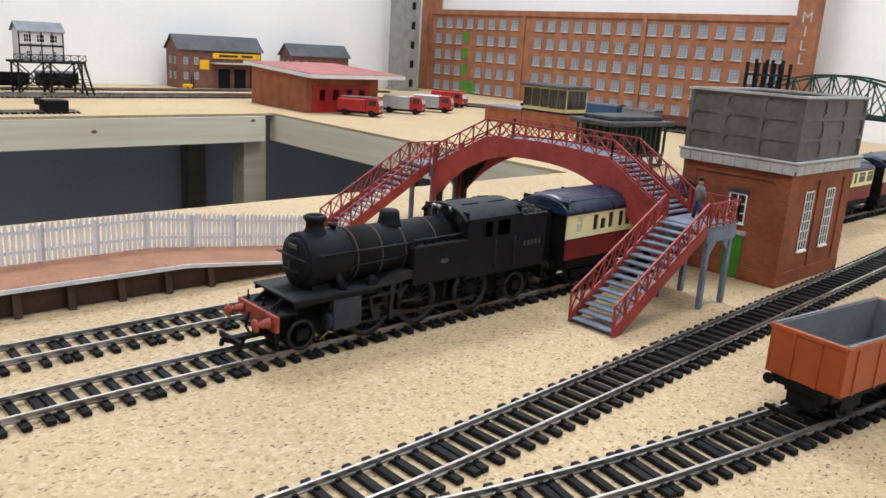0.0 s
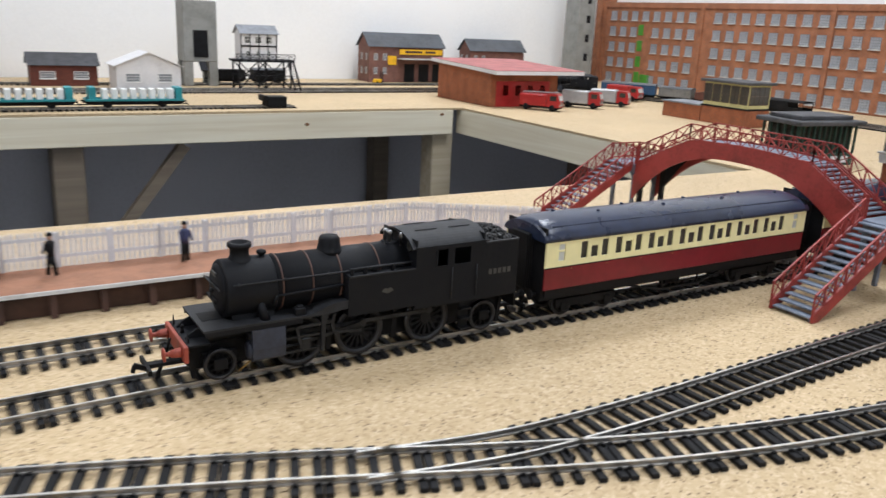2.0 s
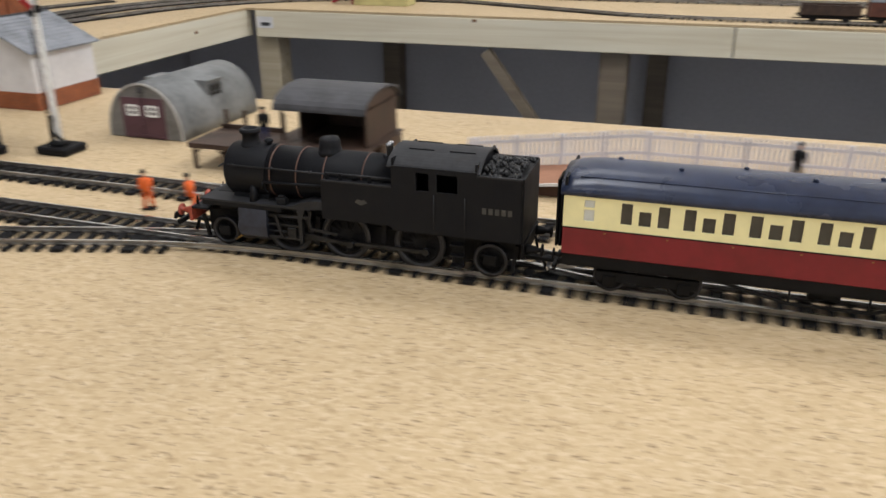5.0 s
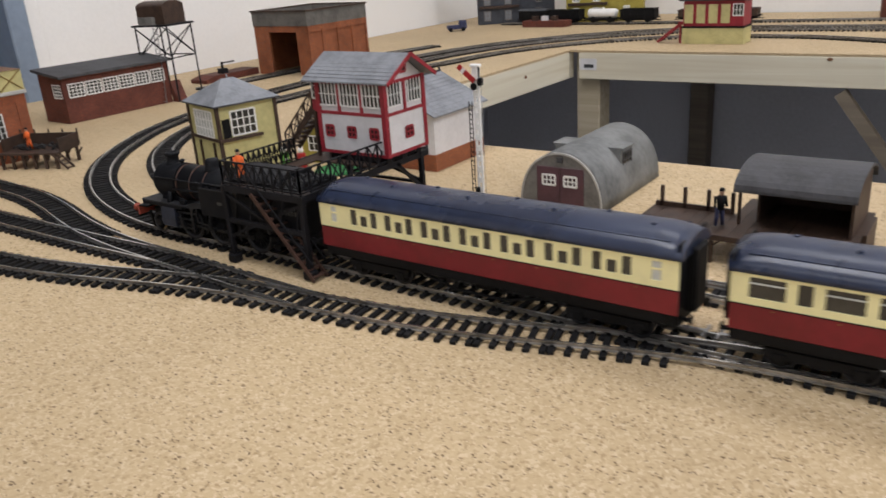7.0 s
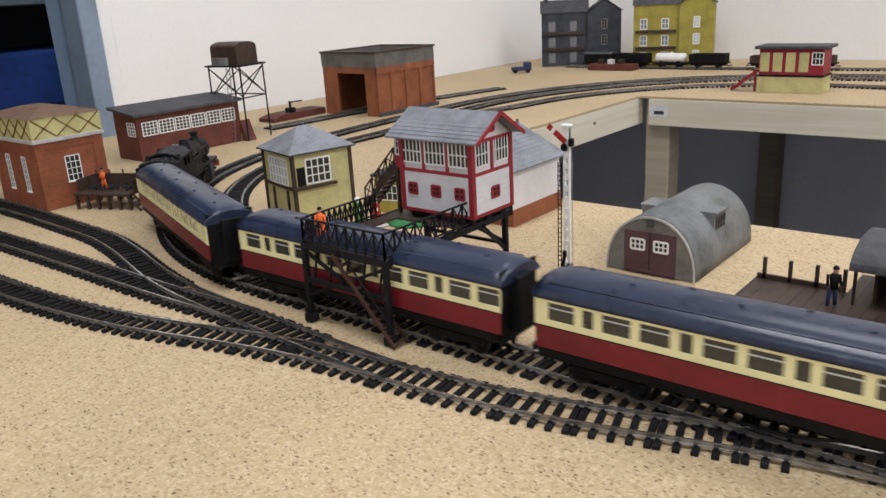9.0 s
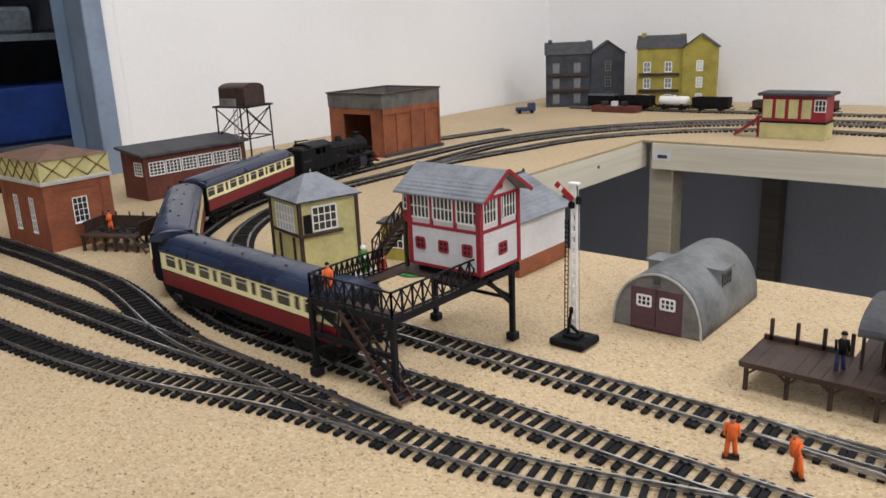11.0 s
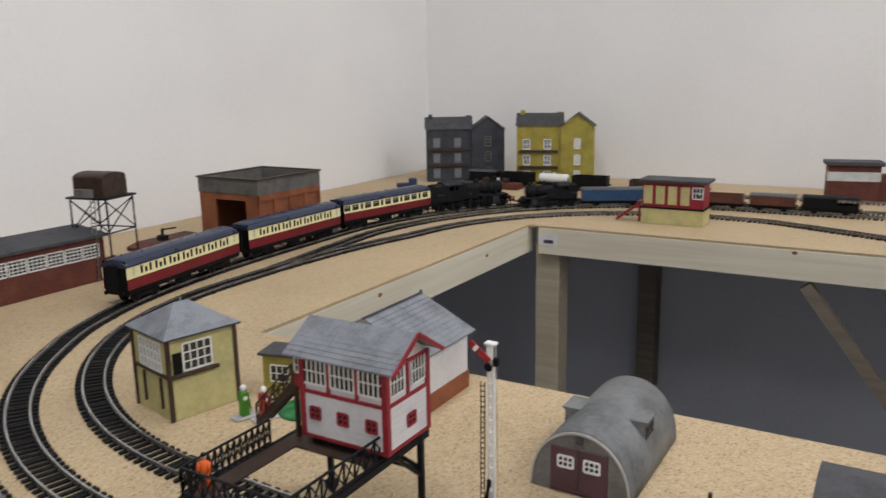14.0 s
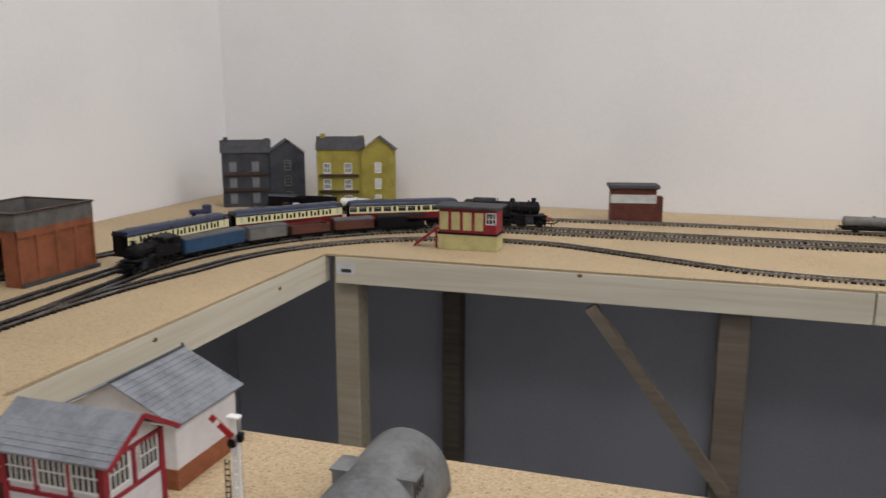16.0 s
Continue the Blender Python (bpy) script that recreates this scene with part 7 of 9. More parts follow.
# ---------------------------------------------------------------- yard corner
def yellow_topped_tower():
    th = thing("water_tower", label="brick model water tower with a cream braced tank", category="water tower")
    x0, x1, y0, y1, h = -1.1560, -1.0560, 0.0130, 0.0830, 0.0690
    part("wall", box(B(), x0, x1, y0, y1, 0.0004, h), M_BRICK, th)
    for x in (x0, x1):
        for y in (y0, y1):
            part("pilaster", box(B(), x - (0.0008 if x == x0 else 0.010), x + (0.010 if x == x0 else 0.0008), y - (0.0008 if y == y0 else 0.010), y + (0.010 if y == y0 else 0.0008), 0.0004, h - 0.007), M_BRICK, th)
    part("brick_band", box(B(), x0 - 0.0009, x1 + 0.0009, y0 - 0.0009, y1 + 0.0009, h - 0.007, h), M_BRICK, th)
    part("cornice", box(B(), x0 - 0.003, x1 + 0.003, y0 - 0.003, y1 + 0.003, h, h + 0.0040, bevel=0.0005), M_STONE, th)
    z0, z1 = h + 0.004, h + 0.0250
    part("tank", box(B(), x0 - 0.002, x1 + 0.002, y0 - 0.002, y1 + 0.002, z0, z1), M_CREAMW, th, "cream tank with diagonal braces")
    for k in range(5):
        a, b = x0 + (x1 - x0) * k / 5, x0 + (x1 - x0) * (k + 1) / 5
        for p, q in ((a, b), (b, a)):
            part("tank_brace", beam(B(), (p, y0 - 0.0024, z0 + 0.001), (q, y0 - 0.0024, z1 - 0.001), 0.0010), M_BRASS, th)
    for k in range(3):
        a, b = y0 + (y1 - y0) * k / 3, y0 + (y1 - y0) * (k + 1) / 3
        for p, q in ((a, b), (b, a)):
            part("tank_brace", beam(B(), (x1 + 0.0024, p, z0 + 0.001), (x1 + 0.0024, q, z1 - 0.001), 0.0010), M_BRASS, th)
    bm = B()
    base = [bm.verts.new(v) for v in ((x0 - 0.0035, y0 - 0.0035, z1), (x1 + 0.0035, y0 - 0.0035, z1), (x1 + 0.0035, y1 + 0.0035, z1), (x0 - 0.0035, y1 + 0.0035, z1))]
    top = [bm.verts.new(v) for v in ((x0 + 0.028, y0 + 0.024, z1 + 0.0075), (x1 - 0.028, y0 + 0.024, z1 + 0.0075), (x1 - 0.028, y1 - 0.024, z1 + 0.0075), (x0 + 0.028, y1 - 0.024, z1 + 0.0075))]
    for i in range(4):
        bm.faces.new((base[i], base[(i + 1) % 4], top[(i + 1) % 4], top[i]))
    bm.faces.new(top)
    bm.faces.new(base[::-1])
    part("roof", bm, M_COVER, th, "brown tank cover")
    window(th, face(-1.0560, 0.0480, 0.026, "e"), 0.0150, 0.0260, 3, 4)
    for x in (-1.088, -1.125):
        window(th, face(x, y0, 0.018, "s"), 0.0085, 0.0360, 2, 6)
    return th


yellow_topped_tower()


def coal_stage():
    th = thing("coaling_stage", pose(-1.0130, 0.0640, 0, 0, 0, 25), "dark timber model coaling stage on trestles with a ladder", "coaling stage")
    w, d, z = 0.066, 0.040, 0.0170
    part("deck", box(B(), -w / 2, w / 2, -d / 2, d / 2, z - 0.002, z), M_DKBROWN, th)
    part("back_board", box(B(), -w / 2, w / 2, d / 2 - 0.0015, d / 2, z, z + 0.0125), M_DKBROWN, th)
    for x in (-w / 2, w / 2 - 0.0015):
        part("side_board", box(B(), x, x + 0.0015, -d / 2 + 0.008, d / 2 - 0.0015, z, z + 0.0125), M_DKBROWN, th)
    for k in range(6):
        for y in (-d / 2 + 0.002, d / 2 - 0.003):
            x = -w / 2 + 0.002 + k * (w - 0.004) / 5
            bm = beam(B(), (x, y, 0.0004), (x, y, z - 0.002), 0.0026)
            beam(bm, (x, y, 0.006), (x + 0.006, y, z - 0.003), 0.0012)
            part("trestle", bm, M_DKBROWN, th)
    for k in range(5):
        x = -w / 2 + k * w / 4
        part("post", beam(B(), (x, d / 2, z), (x, d / 2, z + 0.0165), 0.0012), M_DKBROWN, th)
    for y in (-d / 2 + 0.004, -d / 2 + 0.014):
        part("ladder_side", beam(B(), (w / 2 - 0.006, y - 0.004, z), (w / 2 + 0.012, y - 0.006, 0.001), 0.0010, 0.002), M_DKBROWN, th)
    for k in range(5):
        u = (k + 0.5) / 5
        part("ladder_rung", beam(B(), (w / 2 - 0.006 + 0.018 * u, -d / 2, z * (1 - u)), (w / 2 - 0.006 + 0.018 * u, -d / 2 + 0.010, z * (1 - u)), 0.0016, 0.0008), M_DKBROWN, th)
    bm = B()
    rnd = random.Random(9)
    for k in range(120):
        r = rnd.uniform(0.0008, 0.0018)
        bmesh.ops.create_icosphere(bm, subdivisions=1, radius=r, matrix=pose(rnd.uniform(-0.026, 0.022), rnd.uniform(-0.006, 0.016), z + rnd.uniform(0, 0.004)))
    ob = part("coal", bm, M_COAL, th, "heap of coal")
    return th


coal_stage()
figure(-1.0200, 0.0590, 0.0175, 10, M_HIVIS, M_HIVIS, "miniature worker in orange overalls on the coaling stage", base=False, h=0.022)


def long_signal_cabin():
    th = thing("brick_cabin", pose(-1.2030, 0.2080, 0, 0, 0, 0), "long brick model signal cabin with a dark felt roof", "cabin")
    # local x runs back from the front face; y along the wall
    L, d, h = 0.1600, 0.0560, 0.0590
    part("wall", prism(B(), [(-d, 0.0004), (0, 0.0004), (0, h), (-d, h + 0.0070)], 0, L, "y"), M_BRICKD, th)
    part("roof", prism(B(), [(-d - 0.004, h + 0.0072), (0.005, h - 0.0004), (0.005, h + 0.0032), (-d - 0.004, h + 0.0105)], -0.006, L + 0.006, "y"), M_SLATED, th, "dark felt roof")
    for k in range(6):
        window(th, face(0.0, 0.0180 + k * 0.0248, 0.0330, "e"), 0.0220, 0.0170, 4, 4, M_WHITE, M_GLASS, False, 0.0009)
    window(th, face(-0.0150, 0.0, 0.0330, "s"), 0.0180, 0.0170, 3, 4, M_WHITE, M_GLASS, False, 0.0009)
    bm = prism(B(), [(0, 0.0004), (0.012, 0.0004), (0, 0.030)], L + 0.001, L + 0.018, "y")
    part("side_steps", bm, M_BRICKD, th)
    return th


long_signal_cabin()


def tank_on_legs():
    th = thing("water_tank_tower", pose(-1.2250, 0.3900, 0, 0, 0, 12), "brown model water tank on tall lattice legs", "water tower")
    w, d, z = 0.0580, 0.0500, 0.1060
    for x in (-w / 2, w / 2):
        for y in (-d / 2, d / 2):
            part("leg", beam(B(), (x * 1.02, y * 1.02, 0.0004), (x, y, z), 0.0022), M_IRON, th)
    for side in range(4):
        a = [(-1, -1), (1, -1), (1, 1), (-1, 1)][side]
        b = [(-1, -1), (1, -1), (1, 1), (-1, 1)][(side + 1) % 4]
        bm = beam(B(), (a[0] * w / 2, a[1] * d / 2, 0.062), (b[0] * w / 2, b[1] * d / 2, 0.062), 0.0016)
        beam(bm, (a[0] * w / 2, a[1] * d / 2, 0.064), (b[0] * w / 2, b[1] * d / 2, z - 0.002), 0.0012)
        beam(bm, (b[0] * w / 2, b[1] * d / 2, 0.064), (a[0] * w / 2, a[1] * d / 2, z - 0.002), 0.0012)
        part("leg_brace", bm, M_IRON, th)
    part("platform", box(B(), -w / 2 - 0.004, w / 2 + 0.004, -d / 2 - 0.004, d / 2 + 0.004, z, z + 0.0025, bevel=0.0004), M_IRON, th)
    n = 12
    arch = [(0.0220 * math.cos(math.pi * i / n), 0.0240 + 0.0075 * math.sin(math.pi * i / n)) for i in range(n + 1)]
    part("tank", prism(B(), [(-0.022, 0)] + [(y, zz) for y, zz in arch[::-1]] + [(0.022, 0)], -0.024, 0.024, "x"), M_DKBROWN, th, "brown boarded tank with a curved top").matrix_basis = pose(0, 0, z + 0.0025)
    part("walkway", box(B(), -0.018, 0.008, -0.0290, -0.0225, z + 0.0025, z + 0.0130), M_GREYV, th)
    bm = beam(B(), (0.012, -d / 2 - 0.016, 0.0004), (0.006, -d / 2 - 0.002, z), 0.0010)
    beam(bm, (0.019, -d / 2 - 0.016, 0.0004), (0.013, -d / 2 - 0.002, z), 0.0010)
    for k in range(16):
        u = (k + 0.5) / 16
        beam(bm, (0.012 - 0.006 * u, -d / 2 - 0.016 + 0.014 * u, z * u), (0.019 - 0.006 * u, -d / 2 - 0.016 + 0.014 * u, z * u), 0.0009)
    part("ladder", bm, M_STEEL, th)
    return th


tank_on_legs()


def engine_shed():
    th = thing("engine_shed", label="orange brick model engine shed without its roof", category="engine shed")
    x0, x1, y0, y1, h, hm = -1.2860, -1.1600, 0.6140, 0.7600, 0.1030, 0.0800
    t = 0.004
    part("long_wall", box(B(), x1 - t, x1, y0 + t, y1, 0.0004, hm), M_BRICKO, th)
    part("long_wall", box(B(), x0, x0 + t, y0 + t, y1, 0.0004, hm), M_BRICKO, th)
    part("end_wall", box(B(), x0 + t, x1 - t, y1 - t, y1, 0.0004, hm), M_BRICKO, th)
    bm = box(B(), x0, x0 + 0.034, y0, y0 + t, 0.0004, hm)
    box(bm, x1 - 0.026, x1, y0, y0 + t, 0.0004, hm)
    box(bm, x0 + 0.034, x1 - 0.026, y0, y0 + t, 0.0700, hm)
    part("front_wall", bm, M_BRICKO, th, "brick front with a tall doorway")
    for k in range(5):
        y = y0 + (y1 - y0) * k / 4
        part("pilaster", box(B(), x1 - 0.001, x1 + 0.0025, max(y0, y - 0.004), min(y1, y + 0.004), 0.0004, hm), M_BRICKO, th)
    part("brick_band", box(B(), x1 - 0.001, x1 + 0.002, y0, y1, hm - 0.010, hm), M_BRICKO, th)
    bm = box(B(), x0 - 0.001, x1 + 0.002, y0 - 0.001, y0 + t, hm, h)
    box(bm, x0 - 0.001, x0 + t, y0 + t, y1 + 0.001, hm, h)
    box(bm, x1 - t, x1 + 0.002, y0 + t, y1 + 0.001, hm, h)
    box(bm, x0 + t, x1 - t, y1 - t, y1 + 0.001, hm, h)
    for k in range(22):
        yy = y0 + 0.003 + k * 0.0066
        box(bm, x1 + 0.002, x1 + 0.0024, yy, yy + 0.0030, hm, h)
        xx = x0 + 0.001 + k * 0.0056
        box(bm, xx, xx + 0.0030, y0 - 0.0014, y0 - 0.001, hm, h)
    part("boarding", bm, M_TANK, th, "grey weathered boarding round the top")
    bm = box(B(), x0 - 0.003, x1 + 0.004, y0 - 0.003, y0 + 0.003, h, h + 0.0025)
    box(bm, x0 - 0.003, x1 + 0.004, y1 - 0.002, y1 + 0.003, h, h + 0.0025)
    box(bm, x0 - 0.003, x0 + 0.003, y0 + 0.003, y1 - 0.002, h, h + 0.0025)
    box(bm, x1 - 0.002, x1 + 0.004, y0 + 0.003, y1 - 0.002, h, h + 0.0025)
    part("coping", bm, M_DKBROWN, th)
    part("inner_floor", box(B(), x0 + t, x1 - t, y0 + t, y1 - t, 0.078, 0.080), M_SLATED, th)
    part("base", box(B(), x0 - 0.003, x1 + 0.004, y1, y1 + 0.004, 0.0004, 0.006), M_SLATED, th)
    part("base", box(B(), x1 + 0.0025, x1 + 0.006, y0, y1 + 0.004, 0.0004, 0.006), M_SLATED, th)
    return th


engine_shed()


def platform_stub():
    th = thing("brick_ramp", label="low brick model loading ramp with a small crane", category="ramp")
    part("ramp", prism(B(), [(0.500, 0.0004), (0.615, 0.0004), (0.615, 0.011), (0.520, 0.011), (0.500, 0.006)], -1.330, -1.290, "x"), M_BRICKD, th)
    bm = beam(B(), (-1.300, 0.545, 0.011), (-1.300, 0.545, 0.030), 0.003)
    beam(bm, (-1.300, 0.545, 0.028), (-1.285, 0.560, 0.030), 0.002)
    box(bm, -1.308, -1.295, 0.540, 0.552, 0.011, 0.019)
    part("crane", bm, M_IRON, th)


platform_stub()


def pump(x, y, rz, paint, label):
    th = thing("petrol_pump", pose(x, y, 0, 0, 0, rz), label, "petrol pump", "petrol pumps")
    part("island", box(B(), -0.010, 0.010, -0.006, 0.006, 0.0004, 0.0016, bevel=0.0006), M_STONE, th)
    part("body", box(B(), -0.0036, 0.0036, -0.0028, 0.0028, 0.0016, 0.0215, bevel=0.0008), paint, th)
    part("dial", tube(B(), (0, -0.0028, 0.0165), (0, -0.0034, 0.0165), 0.0016, seg=12), M_WHITE, th)
    part("hose", tube(B(), (0.0038, -0.001, 0.0150), (0.0046, -0.002, 0.0050), 0.0005, seg=6), M_BLACK, th)
    part("globe", revolve(B(), [(0.0012, 0.0212), (0.0026, 0.0232), (0.0024, 0.0255), (0.0006, 0.0268)], 10), M_WHITE, th)


pump(-0.7270, 0.1350, 70, M_GREEN, "green model petrol pump on a white island")
pump(-0.7110, 0.1400, 70, M_LORRYRED, "red model petrol pump on a white island")


def yellow_kiosk():
    th = thing("garage_kiosk", pose(-0.7350, 0.1930, 0, 0, 0, 15), "small yellow model garage kiosk with a dark roof", "kiosk")
    part("wall", box(B(), -0.015, 0.015, -0.012, 0.012, 0.0004, 0.034), M_YELW, th)
    part("roof", box(B(), -0.018, 0.018, -0.015, 0.015, 0.034, 0.0365, bevel=0.0005), M_SLATED, th)
    window(th, face(0, -0.012, 0.012, "s"), 0.016, 0.014, 3, 2, M_WHITE, M_GLASS, False)


yellow_kiosk()
tagged(part("grass_mat", revolve(B(), [(0.022, 0), (0.022, 0.0012), (0.019, 0.0022)], 24, pose(-0.694, 0.168, 0.0002)), M_GRASS), "small mat of green scenic grass on the board", "grass mat")

# ---------------------------------------------------------------- glazed opening and the dim room beyond
M_ALU = material("blue_grey_frame", (0.23, 0.29, 0.38), 0.4, metal=0.2, var=0.08, scale=20)
# the far room's lack of light, painted in as a near-black colour
M_ROOMSHADE = material("dim_room_shade", (0.05, 0.055, 0.07), 0.8, var=0.3, scale=3)
M_BLUECLOTH = material("blue_crate", (0.02, 0.05, 0.22), 0.6, var=0.25, scale=12)
M_GREYBOX = material("grey_box", (0.16, 0.17, 0.19), 0.6, var=0.3, scale=15)


def glass_material():
    m = bpy.data.materials.new("window_glass")
    m.use_nodes = True
    b = m.node_tree.nodes["Principled BSDF"]
    b.inputs["Base Color"].default_value = (0.9, 0.94, 0.95, 1)
    b.inputs["Roughness"].default_value = 0.02
    b.inputs["Transmission Weight"].default_value = 1.0
    b.inputs["IOR"].default_value = 1.05
    return m


M_PANE = glass_material()
fr = thing("window_1", label="tall glazed screen in a blue-grey metal frame", category="window", kind="structure")
part("window_frame", box(B(), WALL_L - 0.09, WALL_L + 0.012, OPEN_Y - 0.012, OPEN_Y + 0.020, FLOOR_Z, ROOM_TOP, bevel=0.002), M_ALU, fr)
part("window_frame", box(B(), WALL_L - 0.08, WALL_L + 0.004, OPEN_Y + 0.020, OPEN_Y + 0.0448, FLOOR_Z, ROOM_TOP, bevel=0.002), M_WALL, fr)
part("window_frame", box(B(), WALL_L - 0.09, WALL_L + 0.012, -1.00, -0.955, FLOOR_Z, ROOM_TOP, bevel=0.002), M_ALU, fr)
pane = part("pane", box(B(), WALL_L - 0.045, WALL_L - 0.040, -0.955, OPEN_Y - 0.012, FLOOR_Z, ROOM_TOP), M_PANE, fr)
pane.visible_shadow = False
setting("wall_west_b", box(B(), WALL_L - 0.1, WALL_L, WALL_B, -1.001, FLOOR_Z, ROOM_TOP), M_WALL, label="plain white painted wall beyond the glazing", category="wall")
# dim room box: darkness comes from the colour; the low ceiling is unseen
setting("wall_far_room", box(B(), WALL_L - 1.5, WALL_L - 1.42, WALL_B, 1.62, FLOOR_Z, ROOM_TOP), M_ROOMSHADE, label="far room wall beyond the glass, its dimness painted in", category="wall")
setting("wall_far_room_b", box(B(), WALL_L - 1.42, WALL_L - 0.1, 1.15, 1.2, FLOOR_Z, ROOM_TOP), M_ROOMSHADE, label="side wall of the far room, its dimness painted in", category="wall")
setting("ceiling_far_room", box(B(), WALL_L - 1.42, WALL_L - 0.101, -1.2, 1.15, 0.95, 1.0), M_ROOMSHADE, label="unseen low ceiling added to the far room, dimness painted in", category="ceiling")
sh = thing("storage_rack", label="dark metal storage rack holding blue crates", category="rack")
for z in (-0.45, -0.02, 0.23, 0.42):
    part("shelf", box(B(), WALL_L - 1.2, WALL_L - 0.7, -0.9, 1.05, z - 0.015, z), M_GREYBOX, sh)
for y in (-0.9, 0.1, 1.03):
    part("upright", box(B(), WALL_L - 0.72, WALL_L - 0.69, y, y + 0.03, FLOOR_Z, 0.9), M_BLACK, sh)
# one crate also wears the painted dimness of the room
for i, (y, z, w, h, mt) in enumerate(((0.30, -0.02, 0.50, 0.13, M_BLUECLOTH), (-0.35, -0.02, 0.5, 0.12, M_BLUECLOTH), (0.2, 0.23, 0.34, 0.06, M_GREYBOX), (0.62, 0.23, 0.3, 0.09, M_ROOMSHADE), (0.75, -0.45, 0.22, 0.2, M_GREYBOX), (0.3, -0.45, 0.3, 0.16, M_WHITEW), (0.45, 0.42, 0.3, 0.14, M_GREYBOX))):
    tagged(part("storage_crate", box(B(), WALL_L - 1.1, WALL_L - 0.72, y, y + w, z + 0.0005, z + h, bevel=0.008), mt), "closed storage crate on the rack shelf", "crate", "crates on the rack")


# ---------------------------------------------------------------- mill and the east end
def mill():
    th = thing("brick_mill", label="long orange brick model mill with rows of windows", category="mill")
    x, y0, y1, h = 1.9700, 0.4700, 1.5900, 0.2330
    part("wall", box(B(), x, x + 0.012, y0, y1, 0.0004, h), M_MILL, th)
    bm = B()
    for y in (y0, 0.82, 1.20, y1 - 0.012):
        box(bm, x - 0.004, x, y, y + 0.012, 0.0004, h)
    box(bm, x - 0.003, x, y0, y1, h - 0.012, h + 0.002)
    part("pilaster", bm, M_MILL, th)
    part("tower", box(B(), x - 0.005, x + 0.012, 0.4240, 0.4700, 0.0004, 0.40), M_MILL, th, "brick tower with white letters")
    part("tower", box(B(), x - 0.012, WALL_R - 0.004, y1, y1 + 0.024, 0.0004, 0.34), M_MILL, th)
    pane = B()
    box(pane, -0.0004, 0.0008, -0.0120, 0.0120, 0.0, 0.0240)
    glass = part("window", pane, M_WINBLUE, th)
    sill = B()
    box(sill, -0.0030, 0.0, -0.0138, 0.0138, -0.0036, -0.0004)
    sl = part("window_sill", sill, M_STONE, glass)
    bars = B()
    for k in range(5):
        yy = -0.012 + 0.006 * k
        box(bars, -0.0009, -0.0004, yy - 0.0005, yy + 0.0005, 0, 0.024)
    for k in range(5):
        box(bars, -0.0009, -0.0004, -0.012, 0.012, 0.0060 * k - 0.0005, 0.0060 * k + 0.0005)
    br = part("window_frame", bars, M_SLATE, glass)
    first = True
    n = 0
    for r in range(5):
        for c in range(25):
            y = y0 + 0.030 + c * 0.0435
            if any(abs(y - q) < 0.016 for q in (0.826, 1.206)) or y > y1 - 0.03:
                continue
            if abs(y - 1.43) < 0.02 and r < 4:
                continue
            m = pose(x - 0.0002, y, 0.0085 + r * 0.0445)
            if first:
                glass.matrix_basis = m
                first = False
            else:
                ob = copy_thing(glass, m)
    for r in range(4):
        part("loading_door", box(B(), x - 0.0008, x, 1.418, 1.438, 0.010 + r * 0.0445, 0.040 + r * 0.0445), M_GREEN, th, "green loading door")
    part("loading_door", box(B(), x - 0.001, x, 1.375, 1.415, 0.0005, 0.034), M_GREEN, th, "green loading door")
    for k, ch in enumerate("MILL"):
        cu = bpy.data.curves.new("letter", "FONT")
        cu.body, cu.size, cu.align_x, cu.extrude = ch, 0.029, "CENTER", 0.0004
        cu.materials.append(M_STONE)
        ob = new("letter", cu)
        ob.parent = th
        ob.matrix_basis = pose(x - 0.0057, 0.4470, 0.222 - k * 0.027, 90, 0, -90)
    return th


mill()


def concrete_tower():
    th = thing("concrete_tower", label="tall grey concrete model tower with dark openings", category="tower")
    x0, x1, y0, y1 = 1.7900, 1.8500, 1.4950, 1.5550
    part("wall", box(B(), x0, x1, y0, y1, 0.0004, 0.34), M_CONC, th)
    for k in range(6):
        window(th, face((x0 + x1) / 2 + 0.006, y0, 0.012 + k * 0.053, "s"), 0.013, 0.020, 1, 2, M_SLATED, M_BLACK, False)
    part("plinth", box(B(), x0 - 0.004, x1 + 0.004, y0 - 0.004, y1 + 0.004, 0.0004, 0.006), M_CONC, th)


concrete_tower()


